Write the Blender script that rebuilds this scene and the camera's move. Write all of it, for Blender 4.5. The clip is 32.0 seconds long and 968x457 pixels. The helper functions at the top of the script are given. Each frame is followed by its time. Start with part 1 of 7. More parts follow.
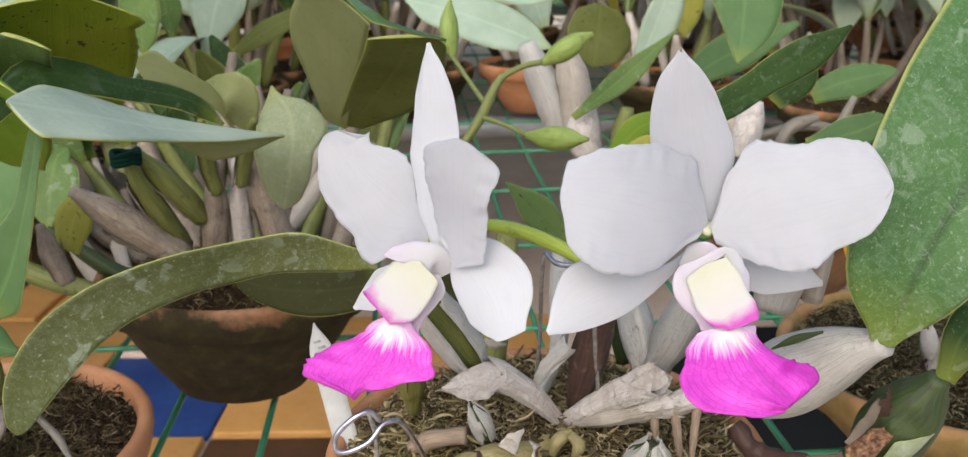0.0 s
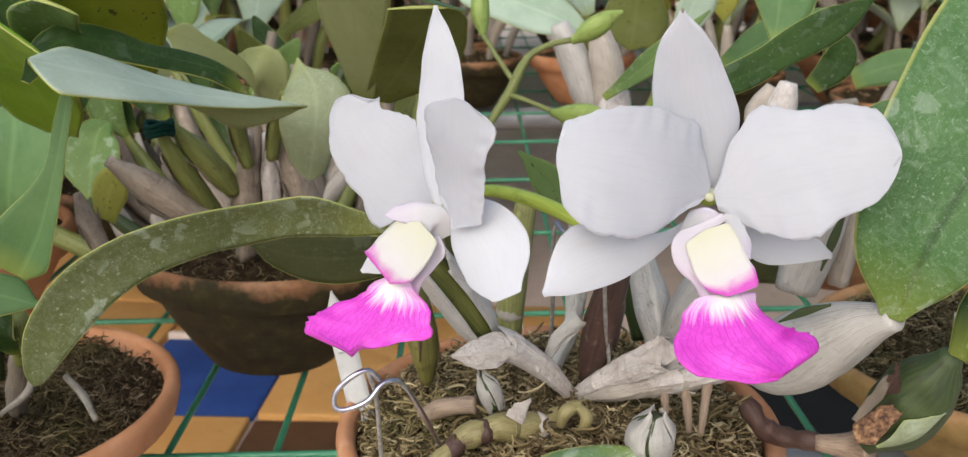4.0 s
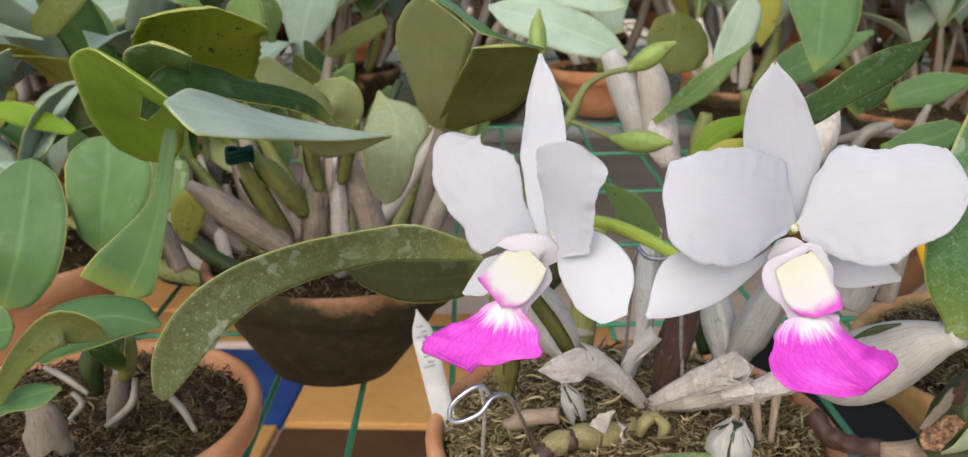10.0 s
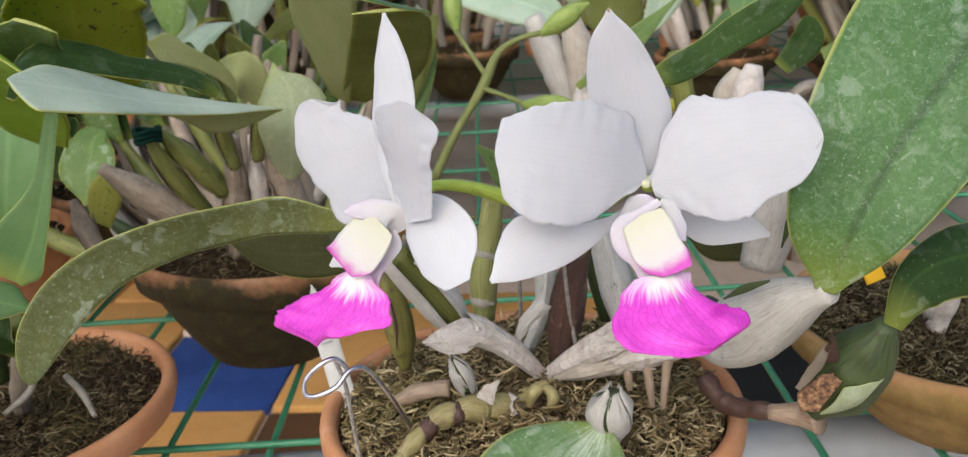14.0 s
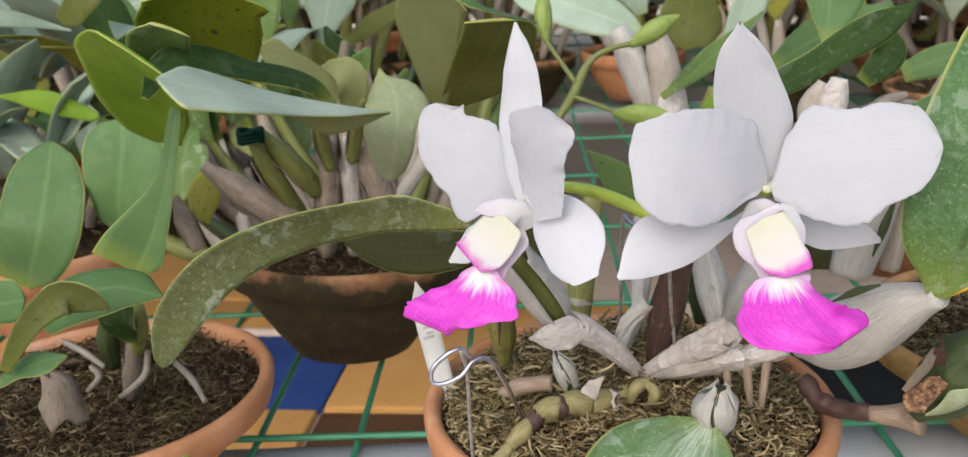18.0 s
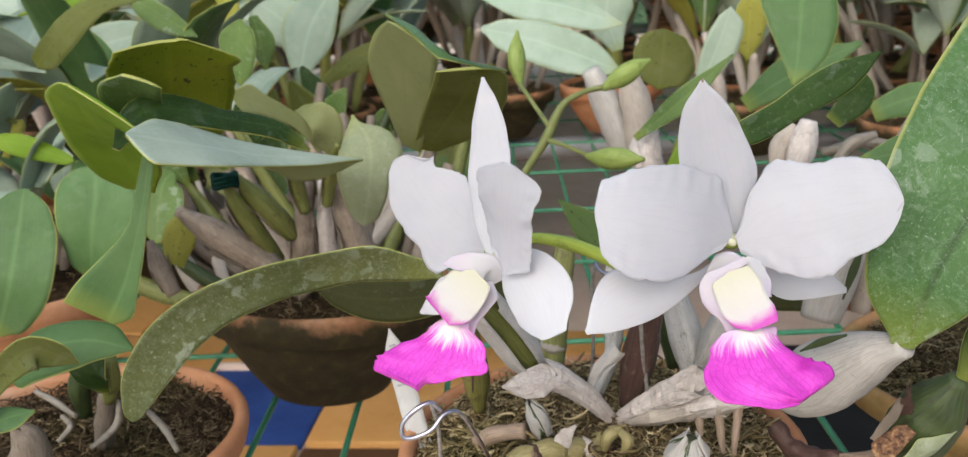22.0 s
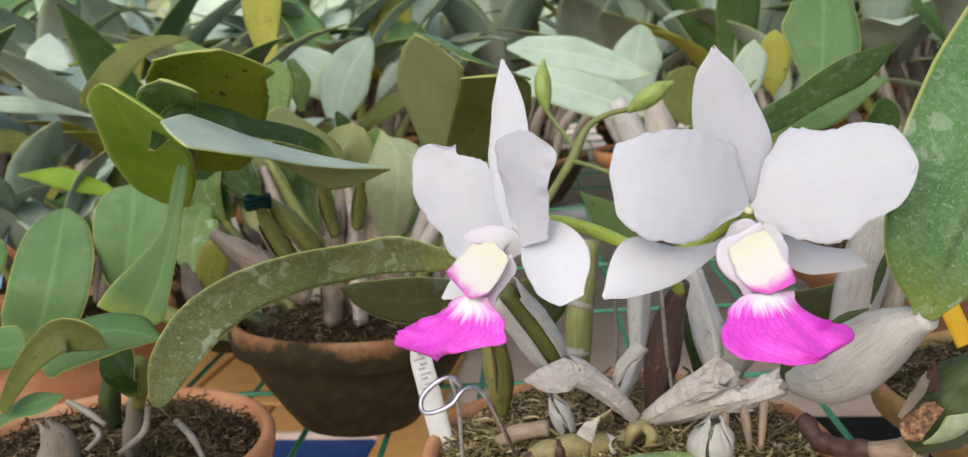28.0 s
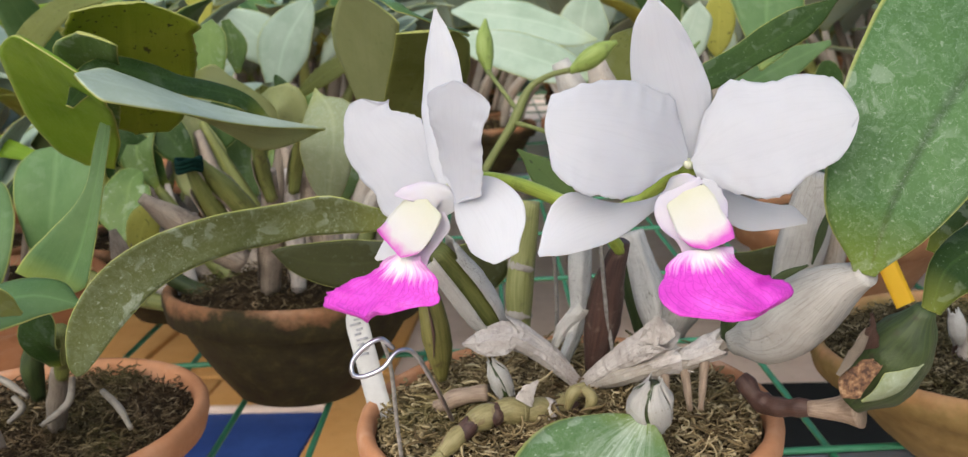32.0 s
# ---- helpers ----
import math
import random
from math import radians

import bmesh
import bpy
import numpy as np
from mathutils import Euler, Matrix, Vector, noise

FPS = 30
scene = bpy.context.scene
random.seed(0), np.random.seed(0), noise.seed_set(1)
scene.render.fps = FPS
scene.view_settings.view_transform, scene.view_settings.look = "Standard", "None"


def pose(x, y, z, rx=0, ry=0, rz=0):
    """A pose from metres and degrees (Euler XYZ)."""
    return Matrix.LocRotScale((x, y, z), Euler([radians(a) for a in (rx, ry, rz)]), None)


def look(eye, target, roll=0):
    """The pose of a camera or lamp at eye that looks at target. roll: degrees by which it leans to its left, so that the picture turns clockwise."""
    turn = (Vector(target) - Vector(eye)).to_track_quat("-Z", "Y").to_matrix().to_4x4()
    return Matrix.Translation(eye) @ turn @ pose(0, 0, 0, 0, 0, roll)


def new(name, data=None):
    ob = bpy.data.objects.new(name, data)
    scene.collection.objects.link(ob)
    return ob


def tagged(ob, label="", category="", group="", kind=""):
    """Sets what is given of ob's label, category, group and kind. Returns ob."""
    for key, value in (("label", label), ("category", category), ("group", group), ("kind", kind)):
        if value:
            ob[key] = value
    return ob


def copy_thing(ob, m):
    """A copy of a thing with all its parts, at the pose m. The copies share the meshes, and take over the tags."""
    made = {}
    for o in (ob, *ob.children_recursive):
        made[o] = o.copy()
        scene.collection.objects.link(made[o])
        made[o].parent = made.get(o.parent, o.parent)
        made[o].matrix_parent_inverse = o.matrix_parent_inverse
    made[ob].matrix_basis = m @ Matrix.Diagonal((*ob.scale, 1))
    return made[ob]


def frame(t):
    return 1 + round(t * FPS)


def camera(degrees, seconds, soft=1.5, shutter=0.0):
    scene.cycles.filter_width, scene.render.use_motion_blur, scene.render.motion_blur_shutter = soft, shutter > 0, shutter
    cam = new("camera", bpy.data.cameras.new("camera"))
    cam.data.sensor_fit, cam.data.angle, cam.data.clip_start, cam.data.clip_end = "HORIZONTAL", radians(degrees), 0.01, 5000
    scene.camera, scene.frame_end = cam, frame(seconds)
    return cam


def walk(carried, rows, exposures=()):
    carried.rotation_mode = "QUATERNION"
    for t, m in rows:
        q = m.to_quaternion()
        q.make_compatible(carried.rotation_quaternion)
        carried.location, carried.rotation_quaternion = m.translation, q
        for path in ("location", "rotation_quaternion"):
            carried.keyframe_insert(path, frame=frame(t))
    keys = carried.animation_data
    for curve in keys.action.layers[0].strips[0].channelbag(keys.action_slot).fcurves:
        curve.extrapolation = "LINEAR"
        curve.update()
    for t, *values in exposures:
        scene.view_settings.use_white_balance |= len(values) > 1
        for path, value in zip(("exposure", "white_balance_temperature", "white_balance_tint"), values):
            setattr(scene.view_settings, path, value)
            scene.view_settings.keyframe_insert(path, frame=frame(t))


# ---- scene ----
cam = camera(54.1, 32.0, soft=1.3)
cam.data.dof.use_dof = True
cam.data.dof.focus_distance = 0.27
cam.data.dof.aperture_fstop = 30.0
METRES, EYE, TILT, LEAN, TURN = 0.54, 1.10, -18.0, 1.0, 0.0
ROWS = [
    (0.0, 0.0, 0.0, 0.0, -0.0, 0.0, -0.0),
    (0.5, 0.046, -0.003, -0.0008, 0.16, -0.16, 0.26),
    (1.0, 0.0587, -0.0075, 0.0016, 0.23, -0.35, 0.45),
    (1.5, 0.0691, -0.0153, -0.0209, 0.39, -0.14, 1.15),
    (2.0, 0.0596, -0.0196, -0.0265, 0.62, 0.08, 1.5),
    (2.5, 0.0616, -0.0182, -0.0342, 1.39, 0.24, 1.34),
    (3.0, 0.0393, -0.0102, -0.0247, 2.14, 0.26, 0.58),
    (3.5, 0.0314, 0.0001, -0.0178, 2.83, 0.1, -0.55),
    (5.5, 0.0169, -0.0083, -0.0198, 4.23, -1.03, -1.53),
    (6.0, 0.013, -0.0225, -0.0189, 4.25, -0.9, -1.47),
    (6.5, 0.005, -0.0292, -0.0198, 4.08, -0.71, -1.4),
    (7.0, -0.0054, -0.0321, -0.0174, 4.05, -0.48, -1.4),
    (7.5, -0.0151, -0.0296, -0.0121, 3.8, -0.34, -1.44),
    (8.0, -0.0179, -0.0359, -0.0176, 3.67, -0.15, -1.42),
    (8.5, -0.0264, -0.0434, -0.0163, 3.61, -0.08, -1.5),
    (9.0, -0.0296, -0.0516, -0.0121, 3.45, 0.03, -1.5),
    (9.5, -0.0301, -0.0522, -0.0127, 3.35, 0.12, -1.41),
    (10.0, -0.0272, -0.0534, -0.0057, 3.4, 0.12, -1.0),
    (10.5, -0.0204, -0.0507, -0.0047, 3.37, 0.12, -0.5),
    (11.0, -0.0102, -0.0478, -0.0021, 3.44, 0.11, -0.27),
    (11.5, -0.0075, -0.0429, 0.003, 3.47, 0.11, -0.07),
    (12.0, -0.0063, -0.0405, 0.0006, 3.47, 0.16, 0.07),
    (12.5, -0.0005, -0.0267, -0.0087, 3.39, -0.05, 0.29),
    (13.0, 0.0285, -0.0285, -0.0062, 3.59, -0.26, 0.68),
    (13.5, 0.0486, -0.0321, -0.0123, 3.79, -0.6, 1.11),
    (15.5, 0.0988, -0.0109, -0.0113, 7.45, -1.85, -0.91),
    (16.0, 0.0757, -0.019, -0.0074, 7.77, -1.71, -1.0),
    (16.5, 0.0531, -0.0331, -0.0106, 7.55, -1.37, -0.72),
    (17.0, 0.027, -0.0411, -0.0113, 7.16, -0.96, -0.4),
    (17.5, 0.0144, -0.0513, -0.0154, 6.8, -0.66, -0.27),
    (18.0, 0.016, -0.0611, -0.0199, 6.44, -0.44, -0.28),
    (18.5, 0.0204, -0.0624, -0.0236, 6.21, -0.2, -0.29),
    (19.0, 0.0205, -0.0607, -0.0191, 5.85, -0.06, -0.29),
    (19.5, 0.028, -0.0647, -0.0202, 5.92, 0.08, -0.27),
    (20.0, 0.0241, -0.0707, -0.0252, 5.64, 0.32, -0.25),
    (20.5, 0.0207, -0.0689, -0.0151, 5.63, 0.56, -0.23),
    (21.0, 0.024, -0.0708, -0.0179, 5.57, 0.81, -0.13),
    (21.5, 0.022, -0.0716, -0.0101, 5.54, 1.0, -0.02),
    (22.0, 0.0249, -0.0625, -0.0039, 5.47, 1.15, 0.18),
    (22.5, 0.031, -0.0587, 0.0001, 5.55, 1.15, 0.44),
    (23.0, 0.0268, -0.056, -0.0038, 5.45, 1.13, 0.63),
    (23.5, 0.0265, -0.0481, -0.0021, 5.37, 1.03, 0.8),
    (24.0, 0.0351, -0.0411, -0.0131, 5.26, 0.7, 1.06),
    (24.5, 0.0882, -0.0487, -0.0136, 5.48, 0.34, 1.94),
    (26.5, 0.0309, -0.0837, -0.112, 6.95, 5.98, -0.22),
    (27.0, 0.0362, -0.075, -0.0981, 7.55, 6.33, -0.37),
    (27.5, 0.0361, -0.0724, -0.088, 7.82, 6.51, -0.29),
    (28.0, 0.0367, -0.0665, -0.0729, 7.8, 6.61, 0.06),
    (28.5, 0.0255, -0.0559, -0.0606, 7.44, 6.39, 0.49),
    (29.0, 0.062, -0.0514, -0.0642, 6.51, 6.02, 1.16),
    (29.5, 0.0816, -0.0543, -0.063, 5.97, 5.44, 1.83),
    (30.0, 0.0999, -0.0538, -0.0594, 5.58, 4.92, 2.05),
    (30.5, 0.1033, -0.0441, -0.0571, 5.53, 4.58, 1.88),
    (31.0, 0.1014, -0.0378, -0.0616, 5.46, 4.49, 1.67),
    (31.5, 0.0863, -0.042, -0.063, 5.29, 4.53, 1.42),
    (32.0, 0.0448, -0.0443, -0.0804, 4.93, 5.0, 0.57),
]
walk(cam, [(t, pose(0, 0, EYE, TILT, LEAN, TURN) @ pose(METRES * x, METRES * y, METRES * z, 90 + pitch, roll, yaw)) for t, x, y, z, yaw, pitch, roll in ROWS])

# ---- light: an overcast sky over a shaded greenhouse ----
world = bpy.data.worlds.new("overcast")
scene.world = world
world.use_nodes = True
wn = world.node_tree.nodes
wl = world.node_tree.links
wn.clear()
sky = wn.new("ShaderNodeTexSky")
sky.sky_type = "NISHITA"
sky.sun_disc = False
sky.sun_elevation = radians(33)
sky.sun_rotation = radians(196)
sky.air_density, sky.dust_density, sky.ozone_density = 1.0, 3.0, 1.5
back = wn.new("ShaderNodeBackground")
back.inputs["Strength"].default_value = 0.115
wout = wn.new("ShaderNodeOutputWorld")
wl.new(sky.outputs[0], back.inputs[0])
wl.new(back.outputs[0], wout.inputs[0])
sun_data = bpy.data.lights.new("sun", "SUN")
sun_data.energy = 1.9
sun_data.angle = radians(110)
sun_data.color = (0.985, 1.0, 0.955)
sun = new("sun", sun_data)
sun.matrix_world = look((-0.75, -2.4, 2.7), (0, 0.3, 0.9))
scene.view_settings.exposure = 1.02

# ---- materials ----
def V(*a):
    return Vector(a)


class Mat:
    """A small builder for node materials."""

    def __init__(self, name):
        self.m = bpy.data.materials.new(name)
        self.m.use_nodes = True
        self.t = self.m.node_tree
        self.n = self.t.nodes
        self.b = self.n["Principled BSDF"]
        self.tc = self.n.new("ShaderNodeTexCoord")
        self.info = self.n.new("ShaderNodeObjectInfo")

    def link(self, a, b):
        self.t.links.new(a, b)
        return self

    def mapped(self, kind="Object", scale=(1, 1, 1)):
        mp = self.n.new("ShaderNodeMapping")
        mp.inputs["Scale"].default_value = scale
        self.link(self.tc.outputs[kind], mp.inputs[0])
        return mp.outputs[0]

    def noise(self, scale, detail=4, rough=0.55, kind="Object", stretch=(1, 1, 1), dist=0.0):
        nz = self.n.new("ShaderNodeTexNoise")
        nz.inputs["Scale"].default_value = scale
        nz.inputs["Detail"].default_value = detail
        nz.inputs["Roughness"].default_value = rough
        nz.inputs["Distortion"].default_value = dist
        self.link(self.mapped(kind, stretch), nz.inputs["Vector"])
        return nz.outputs["Fac"]

    def ramp(self, fac, stops):
        r = self.n.new("ShaderNodeValToRGB")
        e = r.color_ramp.elements
        while len(e) < len(stops):
            e.new(0.5)
        for el, (p, c) in zip(e, stops):
            el.position = p
            el.color = (*c, 1) if len(c) == 3 else c
        self.link(fac, r.inputs[0])
        return r.outputs[0]

    def grey(self, fac, lo, hi, a=0.0, b=1.0):
        mr = self.n.new("ShaderNodeMapRange")
        mr.inputs[1].default_value, mr.inputs[2].default_value = lo, hi
        mr.inputs[3].default_value, mr.inputs[4].default_value = a, b
        self.link(fac, mr.inputs[0])
        return mr.outputs[0]

    def mix(self, fac, a, b, how="MIX"):
        mx = self.n.new("ShaderNodeMix")
        mx.data_type = "RGBA"
        mx.blend_type = how
        for val, sock in ((fac, mx.inputs[0]), (a, mx.inputs[6]), (b, mx.inputs[7])):
            if isinstance(val, (int, float)):
                sock.default_value = val
            elif isinstance(val, tuple):
                sock.default_value = (*val, 1)
            else:
                self.link(val, sock)
        return mx.outputs[2]

    def math(self, op, a, b=0.0):
        mn = self.n.new("ShaderNodeMath")
        mn.operation = op
        for val, sock in ((a, mn.inputs[0]), (b, mn.inputs[1])):
            if isinstance(val, (int, float)):
                sock.default_value = val
            else:
                self.link(val, sock)
        return mn.outputs[0]

    def uv(self):
        s = self.n.new("ShaderNodeSeparateXYZ")
        self.link(self.tc.outputs["UV"], s.inputs[0])
        return s.outputs[0], s.outputs[1]

    def island(self):
        g = self.n.new("ShaderNodeNewGeometry")
        return g.outputs["Random Per Island"]

    def bump(self, fac, strength=0.3, dist=0.001):
        bp = self.n.new("ShaderNodeBump")
        bp.inputs["Strength"].default_value = strength
        bp.inputs["Distance"].default_value = dist
        self.link(fac, bp.inputs["Height"])
        self.link(bp.outputs[0], self.b.inputs["Normal"])
        return self

    def done(self, colour, rough=0.5, metal=0.0, spec=0.5, thin=0.0, sss=0.0):
        if isinstance(colour, tuple):
            self.b.inputs["Base Color"].default_value = (*colour, 1)
        else:
            self.link(colour, self.b.inputs["Base Color"])
        if isinstance(rough, (int, float)):
            self.b.inputs["Roughness"].default_value = rough
        else:
            self.link(rough, self.b.inputs["Roughness"])
        self.b.inputs["Metallic"].default_value = metal
        self.b.inputs["Specular IOR Level"].default_value = spec
        if sss:
            self.b.inputs["Subsurface Weight"].default_value = sss
            self.b.inputs["Subsurface Radius"].default_value = (0.004, 0.003, 0.002)
            self.b.inputs["Subsurface Scale"].default_value = 1.0
        if thin:
            tr = self.n.new("ShaderNodeBsdfTranslucent")
            if isinstance(colour, tuple):
                tr.inputs[0].default_value = (*colour, 1)
            else:
                self.link(colour, tr.inputs[0])
            ms = self.n.new("ShaderNodeMixShader")
            ms.inputs[0].default_value = thin
            self.link(self.b.outputs[0], ms.inputs[1])
            self.link(tr.outputs[0], ms.inputs[2])
            self.link(ms.outputs[0], self.n["Material Output"].inputs[0])
        return self.m


def leaf_material(name, c1, c2, rough=0.42, spots=0.5, rib=(0.5, 1.25), thin=0.12, freckle=0.0, patch=0.0, spec=0.16, bloom=0.0):
    """Leathery leaf: two greens in broad clouds, a midrib, lime stains and fine grain."""
    k = Mat(name)
    u, v = k.uv()
    col = k.ramp(k.noise(28, 5, 0.6), [(0.32, c1), (0.68, c2)])
    # each leaf is a little lighter or darker
    hv = k.n.new("ShaderNodeHueSaturation")
    k.link(k.grey(k.info.outputs["Random"], 0, 1, 0.85, 1.15), hv.inputs["Value"])
    k.link(col, hv.inputs["Color"])
    col = hv.outputs[0]
    # fine veins along the blade
    vein = k.noise(60, 2, 0.5, "UV", (1.6, 0.05, 1))
    col = k.mix(k.grey(vein, 0.45, 0.7, 0.0, 0.25), col, c2)
    # midrib
    d = k.math("ABSOLUTE", k.math("SUBTRACT", u, 0.5))
    ribf = k.grey(d, 0.0, 0.05, rib[0], 0.0)
    col = k.mix(ribf, col, tuple(c * rib[1] for c in c2))
    col = k.mix(k.grey(d, 0.478, 0.494, 0.0, 0.75), col, (0.33, 0.34, 0.10))
    # the base of the blade is yellower
    col = k.mix(k.grey(v, 0.0, 0.14, 0.45, 0.0), col, (0.22, 0.24, 0.03))
    relief = k.noise(420, 4)
    # lime deposits: pale blotches with a hard edge
    if spots:
        st = k.grey(k.noise(140, 3, 0.5, dist=0.6), 0.57, 0.63, 0.0, spots * 0.55)
        gate = k.grey(k.noise(45, 2), 0.4, 0.62)
        col = k.mix(k.math("MULTIPLY", st, gate), col, (0.42, 0.47, 0.4))
        dots = k.grey(k.noise(900, 1, 0.4), 0.68, 0.74, 0.0, spots * 0.5)
        col = k.mix(dots, col, (0.45, 0.5, 0.42))
    # dried water marks: cloudy films with bright outlines
    if patch:
        for scale, thr in ((170, 0.57), (380, 0.57), (800, 0.575)):
            film = k.noise(scale, 3, 0.55, dist=0.9)
            col = k.mix(k.grey(film, thr - 0.01, thr + 0.02, 0.0, patch * 0.12), col, (0.30, 0.37, 0.30))
            rim = k.grey(k.math("ABSOLUTE", k.math("SUBTRACT", film, thr)), 0.003, 0.012, patch * 0.40, 0.0)
            gate = k.grey(k.noise(scale * 0.6, 2), 0.42, 0.62)
            col = k.mix(k.math("MULTIPLY", rim, gate), col, (0.56, 0.60, 0.55))
    if bloom:
        streak = k.grey(k.noise(30, 4, 0.65, "UV", (1.0, 0.12, 1), 0.5), 0.36, 0.62)
        near = k.math("MULTIPLY", k.grey(d, 0.0, 0.30, 1.0, 0.0), k.grey(v, 0.05, 0.95, 1.0, 0.25))
        col = k.mix(k.math("MULTIPLY", k.math("MULTIPLY", streak, near), bloom), col, (0.55, 0.60, 0.52))
    if freckle:
        col = k.mix(k.grey(k.noise(420, 2, 0.5), 0.66, 0.7, 0.0, freckle), col, (0.02, 0.02, 0.015))
        col = k.mix(k.grey(k.noise(130, 3, 0.5), 0.70, 0.72, 0.0, freckle), col, (0.03, 0.022, 0.015))
    k.bump(k.math("ADD", relief, k.math("MULTIPLY", vein, 1.2)), 0.30, 0.0008)
    return k.done(col, k.grey(k.noise(90, 3), 0.3, 0.7, rough - 0.07, rough + 0.12), 0, spec, thin)


LEAF = leaf_material("leaf green", (0.062, 0.112, 0.028), (0.115, 0.175, 0.054), 0.38, 0.5)
LEAF_DARK = leaf_material("leaf dark green", (0.012, 0.032, 0.006), (0.030, 0.060, 0.013), 0.42, 0.2, patch=0.05, spec=0.12)
LEAF_GLAUCOUS = leaf_material("leaf grey green", (0.056, 0.118, 0.036), (0.096, 0.168, 0.062), 0.42, 0.07, patch=0.03)
# grey green made paler to carry the sky's reflection on the top side
LEAF_PALE = leaf_material("pale grey green leaf, sky sheen in its colour", (0.290, 0.350, 0.250), (0.390, 0.450, 0.345), 0.42, 0.8, (0.3, 1.2), 0.1, patch=0.9)
# the haze over the leaves further back is mixed into this pale green
LEAF_HAZY = leaf_material("grey-green leaf with painted haze", (0.215, 0.295, 0.215), (0.325, 0.395, 0.315), 0.45, 0.3, (0.4, 1.2))
LEAF_MARKED = leaf_material("leaf with lime stains", (0.026, 0.072, 0.018), (0.056, 0.118, 0.036), 0.36, 0.4, (0.8, 0.45), patch=0.42)
LEAF_WAXY = leaf_material("leaf with waxy bloom", (0.055, 0.115, 0.036), (0.115, 0.185, 0.08), 0.40, 0.8, (0.4, 1.3), patch=0.36, bloom=0.7)
LEAF_UNDER = leaf_material("leaf underside", (0.13, 0.15, 0.035), (0.195, 0.215, 0.070), 0.5, 0.15, (0.4, 1.2), 0.52, 0.35)
# bright yellow-green stands in for daylight coming through the leaf
LEAF_BACKLIT = leaf_material("leaf underside, backlight in its colour", (0.150, 0.205, 0.010), (0.225, 0.275, 0.024), 0.5, 0.0, (0.3, 1.2), 0.3, 0.8)
# lighter olive copy of the underside, with the light put into the colour
LEAF_OLIVE_LIT = leaf_material("olive leaf, painted lit", (0.205, 0.228, 0.090), (0.270, 0.292, 0.135), 0.5, 0.0, (0.5, 0.8), 0.3, 0.2)
LEAF_HAZY_OLIVE = leaf_material("leaf hazy olive", (0.165, 0.195, 0.105), (0.245, 0.275, 0.165), 0.45, 0.4, (0.4, 1.2), patch=0.5)
LEAF_UNDER_MARKED = leaf_material("stained leaf underside", (0.055, 0.066, 0.020), (0.088, 0.098, 0.032), 0.45, 0.5, (0.15, 1.1), 0.2, patch=0.36)
LEAF_BRIGHT = leaf_material("leaf fresh green", (0.090, 0.170, 0.007), (0.150, 0.240, 0.022), 0.42, 0.1, (0.4, 1.2), 0.2)
LEAF_YELLOW = leaf_material("leaf yellowing", (0.24, 0.24, 0.04), (0.36, 0.34, 0.07), 0.5, 0.0, (0.3, 1.2), 0.25, 0.5)
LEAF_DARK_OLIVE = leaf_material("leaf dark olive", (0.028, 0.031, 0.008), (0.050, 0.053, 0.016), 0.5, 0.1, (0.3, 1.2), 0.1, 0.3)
LEAF_FRECKLED = leaf_material("leaf freckled", (0.05, 0.095, 0.025), (0.09, 0.14, 0.04), 0.45, 0.0, (0.3, 0.6), 0.1, 0.85)
k = Mat("leaf margin")
MARGIN = k.done(k.ramp(k.noise(60, 3), [(0.3, (0.22, 0.25, 0.05)), (0.7, (0.36, 0.36, 0.10))]), 0.5, thin=0.2)


def petal_material(name, c1, c2, thin=0.52):
    """Thin white tissue with a fine crystalline grain and faint fanning veins."""
    k = Mat(name)
    col = k.ramp(k.noise(55, 4), [(0.3, c1), (0.7, c2)])
    vein = k.noise(34, 4, 0.6, "UV", (1.0, 0.10, 1), 0.6)
    col = k.mix(k.grey(vein, 0.36, 0.5, 0.20, 0.0), col, tuple(c * 0.9 for c in c1))
    k.bump(k.math("ADD", k.math("MULTIPLY", vein, 0.6), k.math("ADD", k.math("MULTIPLY", k.noise(110, 3), 0.5), k.math("MULTIPLY", k.noise(1200, 3), 0.35))), 0.18, 0.0008)
    return k.done(col, 0.5, 0, 0.3, thin, 0.15)


PETAL = petal_material("white petal", (0.600, 0.597, 0.631), (0.642, 0.639, 0.668), 0.50)
SEPAL = petal_material("white sepal", (0.665, 0.661, 0.690), (0.705, 0.701, 0.728), 0.50)


